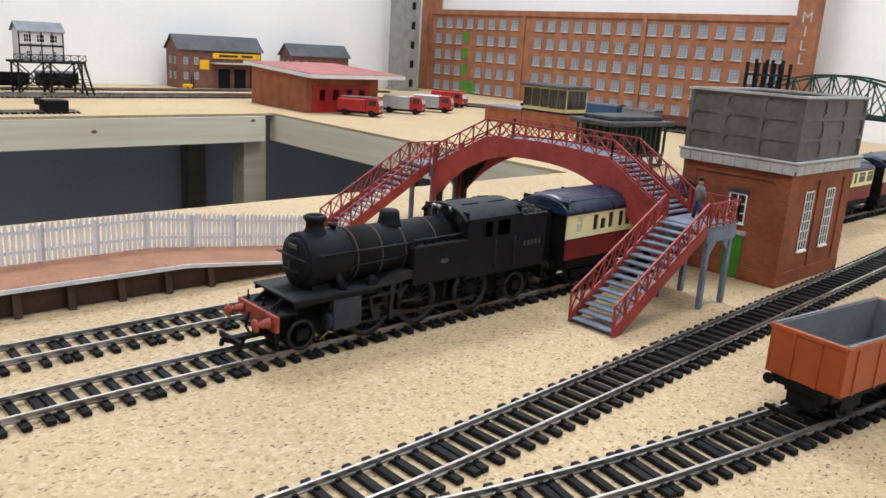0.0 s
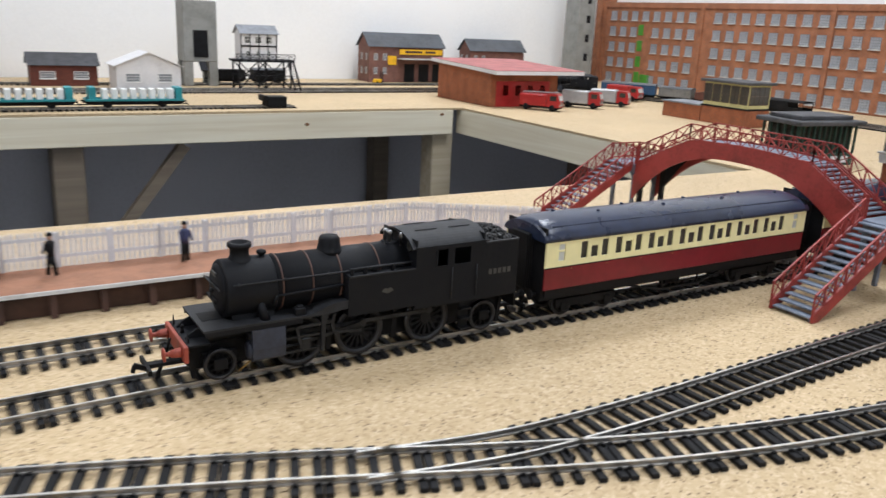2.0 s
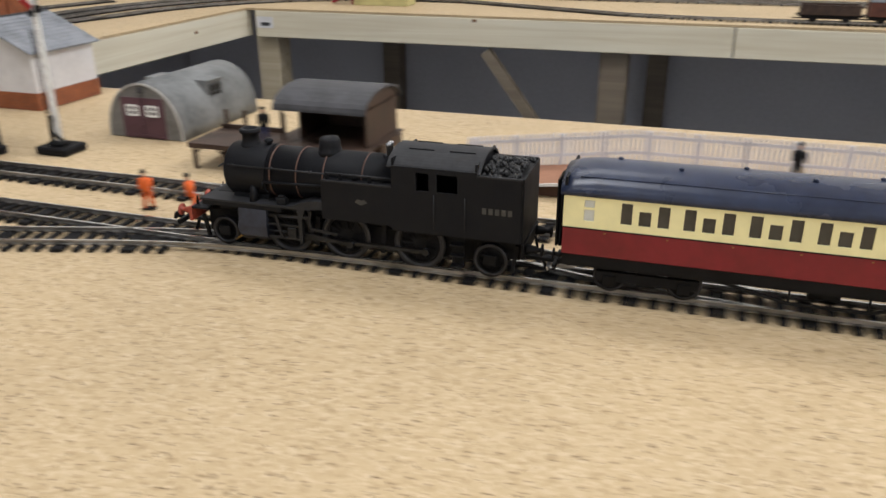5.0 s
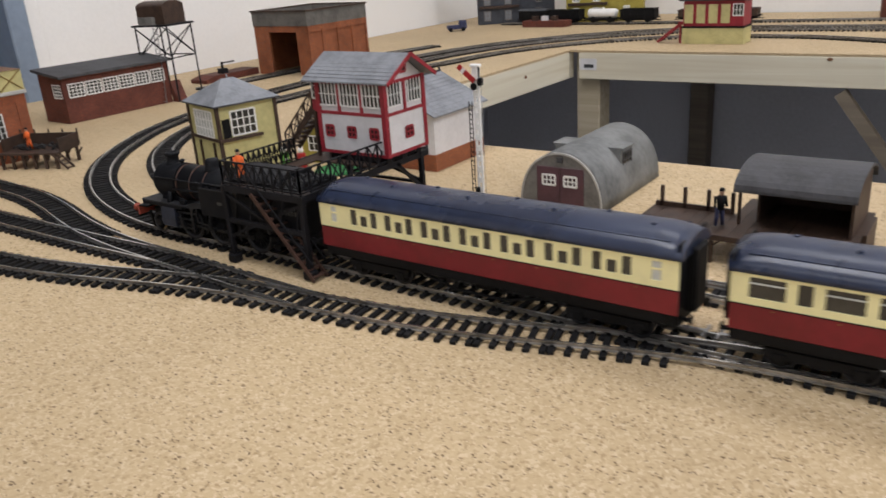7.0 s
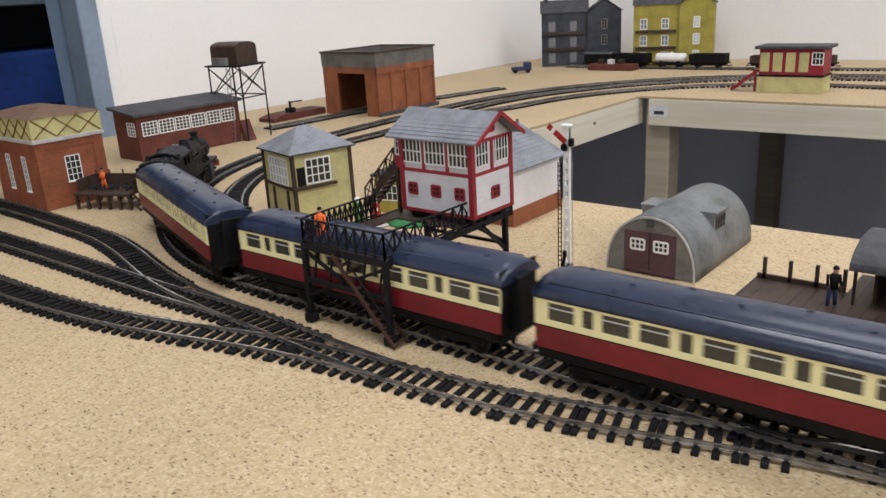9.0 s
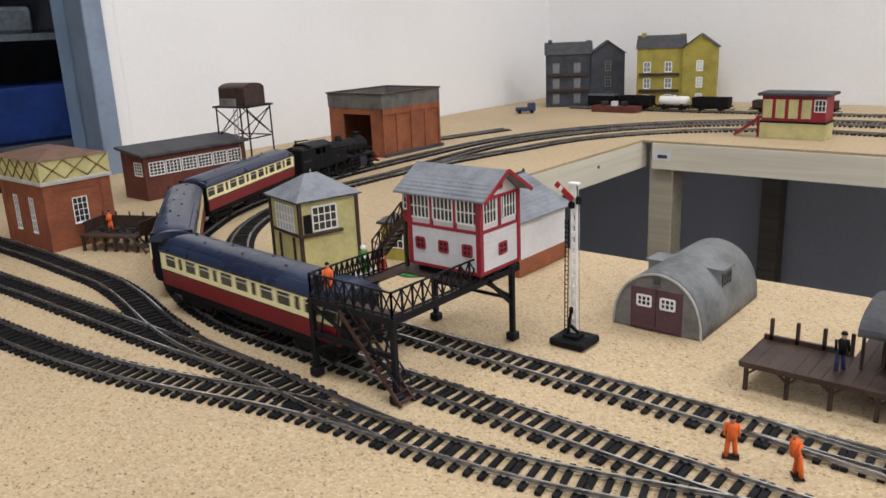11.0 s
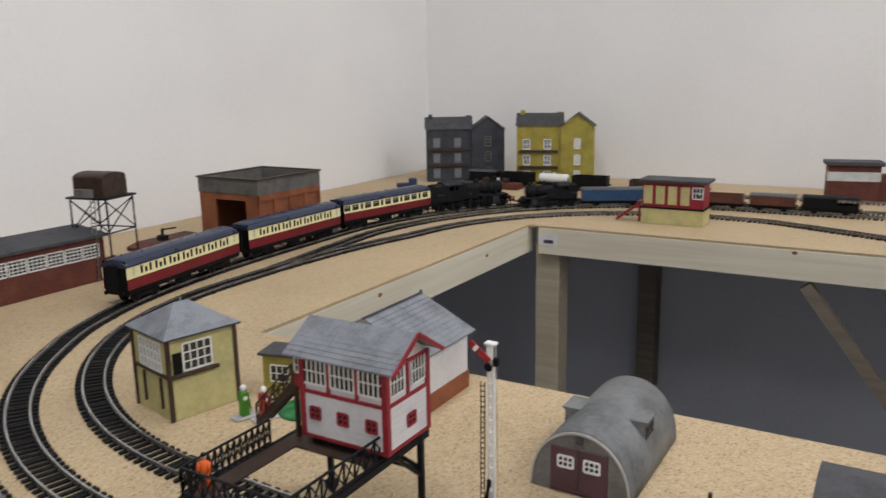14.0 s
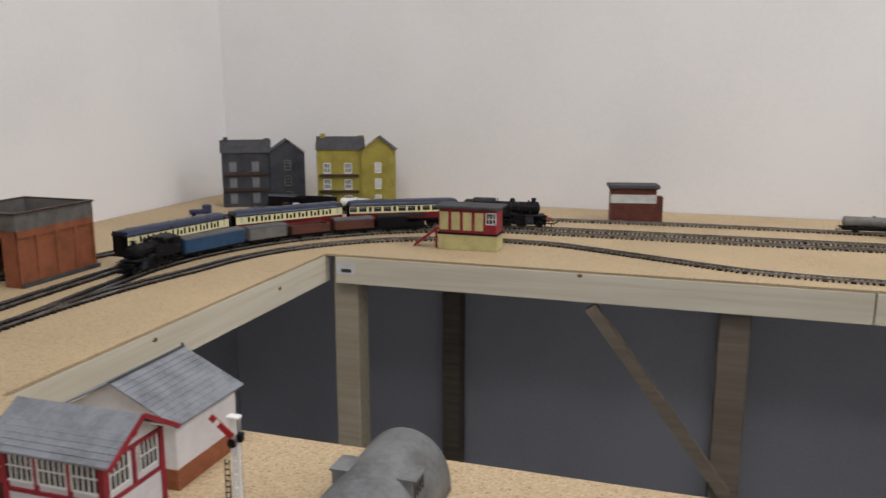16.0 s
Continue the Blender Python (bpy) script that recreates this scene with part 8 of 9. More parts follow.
def bus_garage():
    th = thing("brick_garage", label="brick model garage with a broad pale red roof", category="garage")
    x0, x1, y0, y1, h = 1.1370, 1.3000, 0.9640, 1.1640, 0.0660
    part("wall", box(B(), x0, x1, y0, y1, 0.0004, h), M_BRICKO, th)
    part("roof", prism(B(), [(y0 - 0.034, h - 0.002), (y1 + 0.012, h + 0.0085), (y1 + 0.012, h + 0.0150), (y0 - 0.034, h + 0.0050)], x0 - 0.012, x1 + 0.040, "x"), M_WHITEW, th, "white edged roof")
    part("roof_felt", prism(B(), [(y0 - 0.0335, h + 0.0051), (y1 + 0.0115, h + 0.0151), (y1 + 0.0115, h + 0.0161), (y0 - 0.0335, h + 0.0061)], x0 - 0.0115, x1 + 0.0395, "x"), material("faded_red_felt", (0.34, 0.125, 0.12), 0.7, var=0.2, scale=30), th, "faded red roof felt")
    part("gable_fill", prism(B(), [(y0 + 0.001, h), (y1 - 0.001, h), (y1 - 0.001, h + 0.0080), (y0 + 0.001, h + 0.0002)], x0, x1, "x"), M_BRICKO, th)
    part("door", box(B(), x0 + 0.012, x1 - 0.02, y0 - 0.0012, y0, 0.0005, 0.050, bevel=0.0004), M_LORRYRED, th, "red folding doors")
    for k in range(4):
        window(th, face(x0 + 0.034 + k * 0.030, y0 - 0.001, 0.022, "s"), 0.013, 0.020, 2, 3, M_LORRYRED, M_GLASS, False)


bus_garage()


def lorry(x, y, rz, body, label, engine=False):
    th = thing("model_lorry", pose(x, y, 0, 0, 0, rz), label, "lorry", "lorries outside the garage")
    part("chassis", box(B(), -0.030, 0.030, -0.009, 0.009, 0.004, 0.007), M_BLACK, th)
    part("cab", prism(B(), [(0.012, 0.0065), (0.031, 0.0065), (0.031, 0.0150), (0.0285, 0.0235), (0.0265, 0.0255), (0.012, 0.0255)], -0.0105, 0.0105, "y"), M_LORRYRED, th, "red cab")
    part("body", box(B(), -0.031, 0.0110, -0.0110, 0.0110, 0.0070, 0.0240 if engine else 0.0265, bevel=0.0012), body, th)
    part("windscreen", prism(B(), [(0.0311, 0.0160), (0.0289, 0.0232), (0.0287, 0.0232), (0.0308, 0.0160)], -0.0090, 0.0090, "y"), M_GLASSP, th)
    for s in (-1, 1):
        part("side_window", box(B(), 0.0160, 0.0260, s * 0.0106 - 0.0002, s * 0.0106 + 0.0002, 0.0160, 0.0228), M_GLASS, th)
        part("headlight", tube(B(), (0.0305, s * 0.0075, 0.0095), (0.0318, s * 0.0075, 0.0095), 0.0014, seg=10), M_GLASSP, th)
        for xx in (0.020, -0.020):
            w = part("wheel", revolve(B(), [(0.0015, -0.002), (0.0045, -0.002), (0.0048, 0), (0.0045, 0.002), (0.0015, 0.002)], 16, pose(xx, s * 0.0092, 0.0052, 90)), M_BLACK, th)
    part("grille", box(B(), 0.0309, 0.0316, -0.0050, 0.0050, 0.0080, 0.0140), M_STEEL, th)
    if engine:
        bm = beam(B(), (-0.028, 0.003, 0.0260), (0.026, 0.003, 0.0275), 0.0012)
        beam(bm, (-0.028, -0.003, 0.0260), (0.026, -0.003, 0.0275), 0.0012)
        for k in range(9):
            beam(bm, (-0.026 + k * 0.006, -0.003, 0.0262), (-0.026 + k * 0.006, 0.003, 0.0262), 0.0008)
        part("ladder", bm, M_SILVER, th)
    th.scale = (1.3, 1.3, 1.3)


lorry(1.2150, 0.9040, -55, M_LORRYRED, "red model fire engine with a ladder on top", True)
lorry(1.3400, 0.9300, -55, M_SILVER, "model lorry with red cab and silver body")
lorry(1.4350, 0.9500, -55, M_SILVER, "model lorry with red cab and silver body")
lorry(1.5700, 1.0500, -70, M_LORRYRED, "dark red model lorry beside the mill")


M_WARE = brick_material("sooty_brick", (0.21, 0.098, 0.075), (0.16, 0.075, 0.06), (0.15, 0.085, 0.07), h=0.0018, w=0.005)


def brick_house(x0, x1, y0, y1, h, r, label, sign):
    th = thing("brick_warehouse", label=label, category="warehouse")
    part("wall", gable_walls(B(), x0, x1, y0, y1, 0.0004, h, r), M_WARE, th)
    part("roof", gable(B(), x0, x1, y0, y1, h, r, 0.005), M_ROOFG, th, "grey slate roof")
    for k in range(2):
        for j in range(2):
            window(th, face(x0, y0 + 0.016 + k * 0.026, 0.022 + j * 0.034, "w"), 0.010, 0.015, 2, 2, M_STONE, M_SLATE)
            window(th, face(x0 + 0.018 + k * 0.026, y0, 0.022 + j * 0.034, "s"), 0.010, 0.015, 2, 2, M_STONE, M_SLATE)
    if sign:
        part("sign_board", box(B(), x0 + 0.085, x1 - 0.004, y0 - 0.003, y0 - 0.001, 0.070, 0.083), M_YEL, th, "yellow fascia sign")
        part("sign_bars", box(box(B(), x0 + 0.100, x0 + 0.150, y0 - 0.0036, y0 - 0.003, 0.074, 0.079), x0 + 0.160, x0 + 0.190, y0 - 0.0036, y0 - 0.003, 0.074, 0.079), M_DKBROWN, th)
        part("canopy", box(B(), x0 + 0.080, x1 + 0.020, y0 - 0.030, y0, 0.058, 0.0605), M_STONE, th)
        part("notice_board", box(B(), x0 + 0.052, x0 + 0.076, y0 - 0.002, y0 - 0.0005, 0.044, 0.066), M_YEL, th)
        for k in range(3):
            part("doorway", box(B(), x0 + 0.100 + k * 0.042, x0 + 0.130 + k * 0.042, y0 - 0.001, y0, 0.0005, 0.046), M_BLACK, th)


brick_house(1.1450, 1.3600, 1.5200, 1.5850, 0.0880, 0.0330, "brown brick model warehouse with a yellow sign", True)
brick_house(1.4550, 1.6350, 1.5350, 1.5900, 0.0830, 0.0300, "plain brown brick model warehouse with slate roof", False)


def forklift():
    th = thing("forklift", pose(1.1500, 1.4750, 0, 0, 0, 10), "yellow model forklift truck outside the warehouse", "forklift")
    part("body", box(B(), -0.014, 0.006, -0.007, 0.007, 0.0030, 0.0120, bevel=0.0012), M_YEL, th)
    part("mast", box(box(B(), 0.008, 0.0095, -0.005, -0.003, 0.001, 0.030), 0.008, 0.0095, 0.003, 0.005, 0.001, 0.030), M_BLACK, th)
    bm = box(B(), 0.0095, 0.020, -0.005, -0.003, 0.001, 0.002)
    part("fork", box(bm, 0.0095, 0.020, 0.003, 0.005, 0.001, 0.002), M_BLACK, th)
    for xx in (-0.009, 0.004):
        for s in (-1, 1):
            part("wheel", tube(B(), (xx, s * 0.0055, 0.0035), (xx, s * 0.0078, 0.0035), 0.0034, seg=12), M_BLACK, th)


forklift()


def cabin_on_brick(x0, x1, y0, y1, hb, h, wall, top, roof, label, panes, side):
    th = thing("signal_cabin", label=label, category="signal box")
    part("base", box(B(), x0, x1, y0, y1, 0.0004, hb), wall, th, "brick base")
    part("string_course", box(B(), x0 - 0.001, x1 + 0.001, y0 - 0.001, y1 + 0.001, hb, hb + 0.003), M_BLACK, th)
    part("cabin", box(B(), x0 + 0.001, x1 - 0.001, y0 + 0.001, y1 - 0.001, hb + 0.003, h), top, th)
    if side == "w":
        L = y1 - y0
        for k in range(panes):
            window(th, face(x0 + 0.001, y0 + L * (k + 0.5) / panes, hb + 0.010, "w"), L / panes - 0.003, h - hb - 0.014, 2, 2, M_DKBROWN, M_GLASS, False, 0.001)
        window(th, face((x0 + x1) / 2, y0 + 0.001, hb + 0.010, "s"), x1 - x0 - 0.010, h - hb - 0.014, 4, 2, M_DKBROWN, M_GLASS, False, 0.001)
    else:
        L = x1 - x0
        for k in range(panes):
            if k == panes - 1:
                window(th, face(x0 + L * (k + 0.5) / panes, y0 + 0.001, hb + 0.020, "s"), L / panes - 0.004, h - hb - 0.026, 3, 2, M_WHITE, M_GLASS, False, 0.001)
            else:
                part("panel", box(B(), x0 + L * k / panes + 0.003, x0 + L * (k + 1) / panes - 0.003, y0 - 0.0004, y0 + 0.001, hb + 0.008, h - 0.006), M_CREAMW, th, "cream wall panel")
    part("roof", box(B(), x0 - 0.006, x1 + 0.006, y0 - 0.006, y1 + 0.006, h, h + 0.0050, bevel=0.001), roof, th)
    return th


cabin_on_brick(1.4300, 1.4900, 0.6000, 0.7000, 0.0300, 0.0740, M_BRICKO, M_CREAMW, M_SLATED, "cream model signal cabin on a brick base with flat roof", 5, "w")
low = thing("brick_store", label="low brick model store with a flat grey roof", category="store")
part("wall", box(B(), 1.4310, 1.4880, 0.7030, 0.7960, 0.0004, 0.0280), M_BRICKO, low)
part("roof", box(B(), 1.4290, 1.4900, 0.7030, 0.7980, 0.0280, 0.0305), M_SLATE, low)


def kiosk():
    th = thing("glazed_kiosk", pose(1.2000, 0.3180, 0, 0, 0, -8), "dark green glazed model kiosk with a stepped black roof", "kiosk")
    w, d, h = 0.100, 0.060, 0.0520
    part("wall", box(B(), -w / 2, w / 2, -d / 2, d / 2, 0.0004, 0.0160), M_DKGREEN, th)
    part("core", box(B(), -w / 2 + 0.004, w / 2 - 0.004, -d / 2 + 0.004, d / 2 - 0.004, 0.016, h), M_GLASS, th)
    for k in range(12):
        part("mullion", box(B(), -w / 2 + k * w / 11 - 0.0012, -w / 2 + k * w / 11 + 0.0012, -d / 2, -d / 2 + 0.0025, 0.0160, h), M_DKGREEN, th)
    for k in range(6):
        part("mullion", box(B(), -w / 2, -w / 2 + 0.0025, -d / 2 + k * d / 5 - 0.0012, -d / 2 + k * d / 5 + 0.0012, 0.016, h), M_DKGREEN, th)
    for k in range(5):
        part("notice", box(B(), -0.042 + k * 0.018, -0.031 + k * 0.018, -d / 2 - 0.0006, -d / 2, 0.004, 0.0125), M_WHITEW, th)
    part("roof", box(B(), -w / 2 - 0.008, w / 2 + 0.008, -d / 2 - 0.008, d / 2 + 0.008, h, h + 0.0060, bevel=0.0012), M_SLATED, th)
    part("roof_step", box(B(), -w / 2 + 0.004, w / 2 - 0.004, -d / 2 + 0.004, d / 2 - 0.004, h + 0.006, h + 0.0115, bevel=0.001), M_SLATED, th)


kiosk()


def truss_bridge():
    th = thing("truss_bridge", label="dark green arched model girder bridge", category="bridge")
    n = 12
    for x in (1.500, 1.555):
        bm = B()
        for k in range(n):
            def pt(i):
                return (0.02 + 0.33 * i / n, 0.078 + 0.050 * math.sin(math.pi * i / n))
            (ya, za), (yb, zb) = pt(k), pt(k + 1)
            beam(bm, (x, ya, za), (x, yb, zb), 0.003)
            beam(bm, (x, ya, 0.075), (x, yb, 0.075), 0.003)
            beam(bm, (x, yb, 0.075), (x, yb, zb), 0.0018)
            beam(bm, (x, ya, 0.075), (x, yb, zb), 0.0014)
            beam(bm, (x, yb, 0.075), (x, ya, za), 0.0014)
        part("truss", bm, M_DKGREEN if x > 1.5 else material("bridge_green", (0.010, 0.045, 0.030), 0.5, var=0.2, scale=60), th)
    part("deck", box(B(), 1.500, 1.555, 0.02, 0.35, 0.0715, 0.0738), M_IRON, th)
    for y in (0.025, 0.345):
        for x in (1.502, 1.553):
            part("pier", box(B(), x - 0.003, x + 0.003, y - 0.003, y + 0.003, 0.0004, 0.0715), M_IRON, th)


truss_bridge()


def lattice_stage():
    th = thing("lattice_stage", label="tall black openwork model stage beside the girder bridge", category="stage")
    x0, x1, y0, y1, h = 1.300, 1.388, 0.198, 0.212, 0.139
    for k in range(5):
        for y in (y0, y1):
            x = x0 + (x1 - x0) * k / 4
            part("post", beam(B(), (x, y, 0.0004), (x, y, h + (0.004 if k in (1, 3) else 0)), 0.0032), M_IRON, th)
    for z in (0.040, 0.085, 0.124):
        for y in (y0, y1):
            part("rail", beam(B(), (x0, y, z), (x1, y, z), 0.0020, 0.0026), M_IRON, th)
    part("deck", box(B(), x0, x1, y0, y1, 0.098, 0.100), M_IRON, th)
    return th


lattice_stage()
# ---------------------------------------------------------------- far board
def coal_tipple():
    th = thing("coal_tipple", pose(0.8050, 1.3300, 0, 0, 0, 0), "black lattice model coal stage with a white cabin", "coal stage")
    z = 0.058
    for x in (-0.055, 0.0, 0.055):
        for y in (-0.022, 0.022):
            part("leg", beam(B(), (x, y, 0.0004), (x, y, z), 0.003), M_IRON, th)
    for y in (-0.022, 0.022):
        for a, b in ((-0.055, 0.0), (0.0, 0.055)):
            part("brace", beam(B(), (a, y, 0.004), (b, y, z), 0.002), M_IRON, th)
            part("brace", beam(B(), (b, y, 0.004), (a, y, z), 0.002), M_IRON, th)
        part("tie_beam", beam(B(), (-0.055, y, 0.030), (0.055, y, 0.030), 0.002), M_IRON, th)
    part("deck", box(B(), -0.062, 0.062, -0.027, 0.027, z, z + 0.004), M_IRON, th)
    part("railing", lattice(B(), (-0.062, -0.027, z + 0.004), (0.062, -0.027, z + 0.004), 0.012, 9, 0.0012), M_IRON, th)
    part("cabin", gable_walls(B(), -0.050, 0.025, -0.020, 0.022, z + 0.004, z + 0.056, 0.016), M_WHITEW, th, "white timbered cabin")
    part("roof", gable(B(), -0.050, 0.025, -0.020, 0.022, z + 0.056, 0.016, 0.004), M_SLATE, th)
    bm = B()
    for k in range(5):
        x = -0.050 + k * 0.0187
        box(bm, x - 0.001, x + 0.001, -0.0212, -0.0195, z + 0.004, z + 0.056)
    box(bm, -0.050, 0.025, -0.0212, -0.0195, z + 0.030, z + 0.033)
    part("timber_frame", bm, M_IRON, th)
    for k in range(3):
        window(th, face(-0.036 + k * 0.022, -0.0204, z + 0.037, "s"), 0.013, 0.014, 3, 2)
        window(th, face(-0.036 + k * 0.022, -0.0204, z + 0.012, "s"), 0.007, 0.010, 2, 2)
    bm = beam(B(), (0.058, -0.030, z), (0.094 - 0.03, -0.060, 0.001), 0.002, 0.004)
    beam(bm, (0.046, -0.030, z), (0.082 - 0.03, -0.060, 0.001), 0.002, 0.004)
    for k in range(12):
        u = (k + 0.5) / 12
        beam(bm, (0.046 + 0.006 * u, -0.030 - 0.030 * u, z * (1 - u)), (0.060 + 0.006 * u, -0.030 - 0.030 * u, z * (1 - u)), 0.0016, 0.001)
    part("stair", bm, M_IRON, th)


coal_tipple()
tw = thing("coaling_tower", label="tall grey concrete model coaling tower", category="tower")
part("tower", box(B(), 0.665, 0.735, 1.410, 1.470, 0.050, 0.175, bevel=0.002), M_CONC, tw)
for dx in (0.665, 0.717):
    for dy in (1.410, 1.452):
        part("leg", box(B(), dx, dx + 0.018, dy, dy + 0.018, 0.0004, 0.050), M_CONC, tw)
part("opening", box(B(), 0.685, 0.715, 1.4085, 1.4105, 0.060, 0.115), M_BLACK, tw)
part("chute", beam(B(), (0.70, 1.405, 0.05), (0.70, 1.385, 0.034), 0.014, 0.004), M_IRON, tw)


def small_house(x, y, rz, w, d, h, r, wall, roof, label, along=False):
    th = thing("model_house", pose(x, y, 0, 0, 0, rz), label, "house")
    part("wall", gable_walls(B(), -w / 2, w / 2, -d / 2, d / 2, 0.0004, h, r, along), wall, th)
    part("roof", gable(B(), -w / 2, w / 2, -d / 2, d / 2, h, r, 0.005, along), roof, th)
    for k in range(2):
        window(th, face(-w / 4 + k * w / 2, -d / 2, h * 0.36, "s"), w * 0.22, h * 0.34, 1, 3, M_WHITE, M_SLATE, True)
    return th


small_house(0.5750, 1.3600, 0, 0.120, 0.085, 0.046, 0.026, M_WHITEW, M_WHITEW, "white boarded model bungalow with a low gable")
small_house(0.4350, 1.4400, 0, 0.120, 0.060, 0.040, 0.022, M_BRICKD, M_SLATED, "dark brown model shed with a dark roof", True)
small_house(0.1300, 1.4300, 0, 0.085, 0.070, 0.040, 0.028, M_WHITEW, M_SLATED, "white model cottage with a dark roof")
bt = thing("brown_tower_block", label="tall dark brown model granary with small windows", category="granary")
part("wall", box(B(), 0.2150, 0.3150, 1.4000, 1.4600, 0.0004, 0.150), M_BRICKD, bt)
part("roof", box(B(), 0.2100, 0.3200, 1.3950, 1.4650, 0.150, 0.156), M_SLATED, bt)
for k in range(4):
    for j in range(4):
        window(bt, face(0.229 + k * 0.024, 1.4000, 0.012 + j * 0.034, "s"), 0.010, 0.016, 2, 2, M_SLATED, M_GLASS, False)


def flat_wagon(x, label):
    th = parked(wagon("flat_wagon", label, 0.145, 0.003, M_TEAL, "open", [], "teal wagons"), INNER, x, 0.145, 1, 0.9)
    for s in (0.006, 0.134):
        bm = box(B(), -s - 0.006, -s + 0.004, -0.0150, 0.0150, 0.0165, 0.0360, bevel=0.0004)
        part("end_frame", bm, M_TEAL, th)
    for k in range(8):
        part("load_slat", box(B(), -0.022 - k * 0.0140, -0.014 - k * 0.0140, -0.0110, 0.0110, 0.0150, 0.0330, bevel=0.0004), M_WHITE, th)
    return th


flat_wagon(0.5600, "teal model flat wagon carrying white slatted crates")
flat_wagon(0.4020, "teal model flat wagon with a white slatted load")
parked(wagon("goods_van", "brown model goods van on the front siding", 0.082, 0.020, M_BROWN, "van", [], "stock on the front siding"), INNER, 0.235, 0.082, 1, 0.9)
parked(wagon("goods_wagon", "dark open model coal wagon on the front siding", 0.082, 0.014, M_DKBROWN, "open", [], "stock on the front siding"), INNER, 0.140, 0.082, 1, 0.9)
bs = thing("buffer_stop", label="black model buffer stop at the end of the siding", category="buffer stop")
part("frame", box(B(), 0.700, 0.735, 0.992, 1.020, 0.0030, 0.0200, bevel=0.001), M_BLACK, bs)
part("beam", box(B(), 0.694, 0.700, 0.990, 1.022, 0.0120, 0.0220, bevel=0.001), M_BLACK, bs)

cabin_on_brick(-0.6960, -0.5920, 1.0600, 1.1060, 0.0270, 0.0720, M_CREAMW, M_REDP, M_SLATED, "maroon and cream model signal cabin on a cream base", 5, "s")
stair = thing("cabin_stair", label="maroon model stair leading up to the signal cabin", category="stair")
bm = beam(B(), (-0.744, 1.070, 0.002), (-0.700, 1.070, 0.036), 0.002, 0.004)
beam(bm, (-0.744, 1.084, 0.002), (-0.700, 1.084, 0.036), 0.002, 0.004)
for k in range(9):
    u = (k + 0.5) / 9
    box(bm, -0.744 + 0.044 * u - 0.002, -0.744 + 0.044 * u + 0.002, 1.070, 1.084, 0.002 + 0.034 * u - 0.0006, 0.002 + 0.034 * u)
part("flight", bm, M_REDP, stair)
part("landing", box(B(), -0.706, -0.6965, 1.066, 1.090, 0.034, 0.037), M_REDP, stair)
part("support", box(B(), -0.704, -0.701, 1.068, 1.071, 0.0004, 0.034), M_REDP, stair)

hb = thing("brick_hut", pose(-0.4000, 1.4750, 0, 0, 0, 12), "brick model lamp hut with a pale window band", "hut")
part("wall", box(B(), -0.046, 0.046, -0.022, 0.022, 0.0004, 0.070), M_BRICKD, hb)
part("window_band", box(B(), -0.0465, 0.0465, -0.0228, 0.0, 0.040, 0.058), M_GLASSP, hb)
part("roof", box(B(), -0.052, 0.052, -0.028, 0.026, 0.070, 0.078, bevel=0.0012), M_SLATED, hb)
part("porch", box(B(), 0.046, 0.062, -0.010, 0.018, 0.0004, 0.052), M_BRICKD, hb)


def town_house(x, y, rz, wall, label, w=0.150, h=0.128):
    th = thing("town_house", pose(x, y, 0, 0, 0, rz), label, "house", "three-storey model houses")
    d = 0.050
    part("wall", box(B(), -w / 2, w * 0.08, 0, d, 0.0004, h), wall, th)
    part("wing", gable_walls(B(), w * 0.08, w / 2, -0.006, d, 0.0004, h - 0.002, 0.030, False), wall, th)
    part("roof", prism(B(), [(-0.003, h - 0.001), (d / 2, h + 0.028), (d + 0.003, h - 0.001)], -w / 2 - 0.003, w * 0.10, "x"), M_SLATED, th, "dark slate roof")
    part("wing_roof", gable(B(), w * 0.08, w / 2, -0.006, d, h - 0.002, 0.030, 0.004, False), M_SLATED, th)
    for j in range(3):
        for k in range(2):
            window(th, face(-w * 0.37 + k * w * 0.27, 0, 0.010 + j * 0.037, "s"), 0.015, 0.022, 2, 2, M_GREYV if wall is M_DKHOUSE else M_WHITE, M_SLATE, True, 0.0012)
        window(th, face(w * 0.29, -0.006, 0.012 + j * 0.037, "s"), 0.013, 0.022, 2, 3, M_GREYV if wall is M_DKHOUSE else M_WHITE, M_GLASSP if wall is not M_DKHOUSE else M_GLASS, True, 0.0012)
        if j:
            part("balcony", box(B(), -w * 0.47, w * 0.04, -0.0060, 0.0, j * 0.037 + 0.001, j * 0.037 + 0.0070), M_DKBROWN, th)
    part("chimney", box(B(), -w / 2 + 0.006, -w / 2 + 0.016, d / 2 - 0.004, d / 2 + 0.006, h + 0.010, h + 0.034), wall, th)
    part("chimney", box(B(), w * 0.02, w * 0.09, d / 2, d / 2 + 0.012, h + 0.010, h + 0.030), wall, th)


town_house(-1.2450, 1.4250, 33, M_DKHOUSE, "dark grey three-storey model house with balconies", 0.190)
town_house(-1.0200, 1.4480, 18, M_YELW, "yellow three-storey model house with white windows", 0.178, 0.138)


def motor_lorry():
    th = thing("pickup_truck", pose(-1.3050, 1.2500, 0, 0, 0, 40), "small dark blue model lorry near the wall", "lorry")
    part("body", box(B(), -0.022, 0.012, -0.010, 0.010, 0.005, 0.014, bevel=0.001), M_NAVY, th)
    part("cab", box(B(), 0.006, 0.024, -0.010, 0.010, 0.005, 0.024, bevel=0.002), M_NAVY, th)
    part("windscreen", box(B(), 0.0235, 0.0244, -0.008, 0.008, 0.015, 0.0215), M_GLASSP, th)
    for xx in (-0.014, 0.015):
        for s in (-1, 1):
            part("wheel", tube(B(), (xx, s * 0.008, 0.0048), (xx, s * 0.011, 0.0048), 0.0045, seg=12), M_BLACK, th)


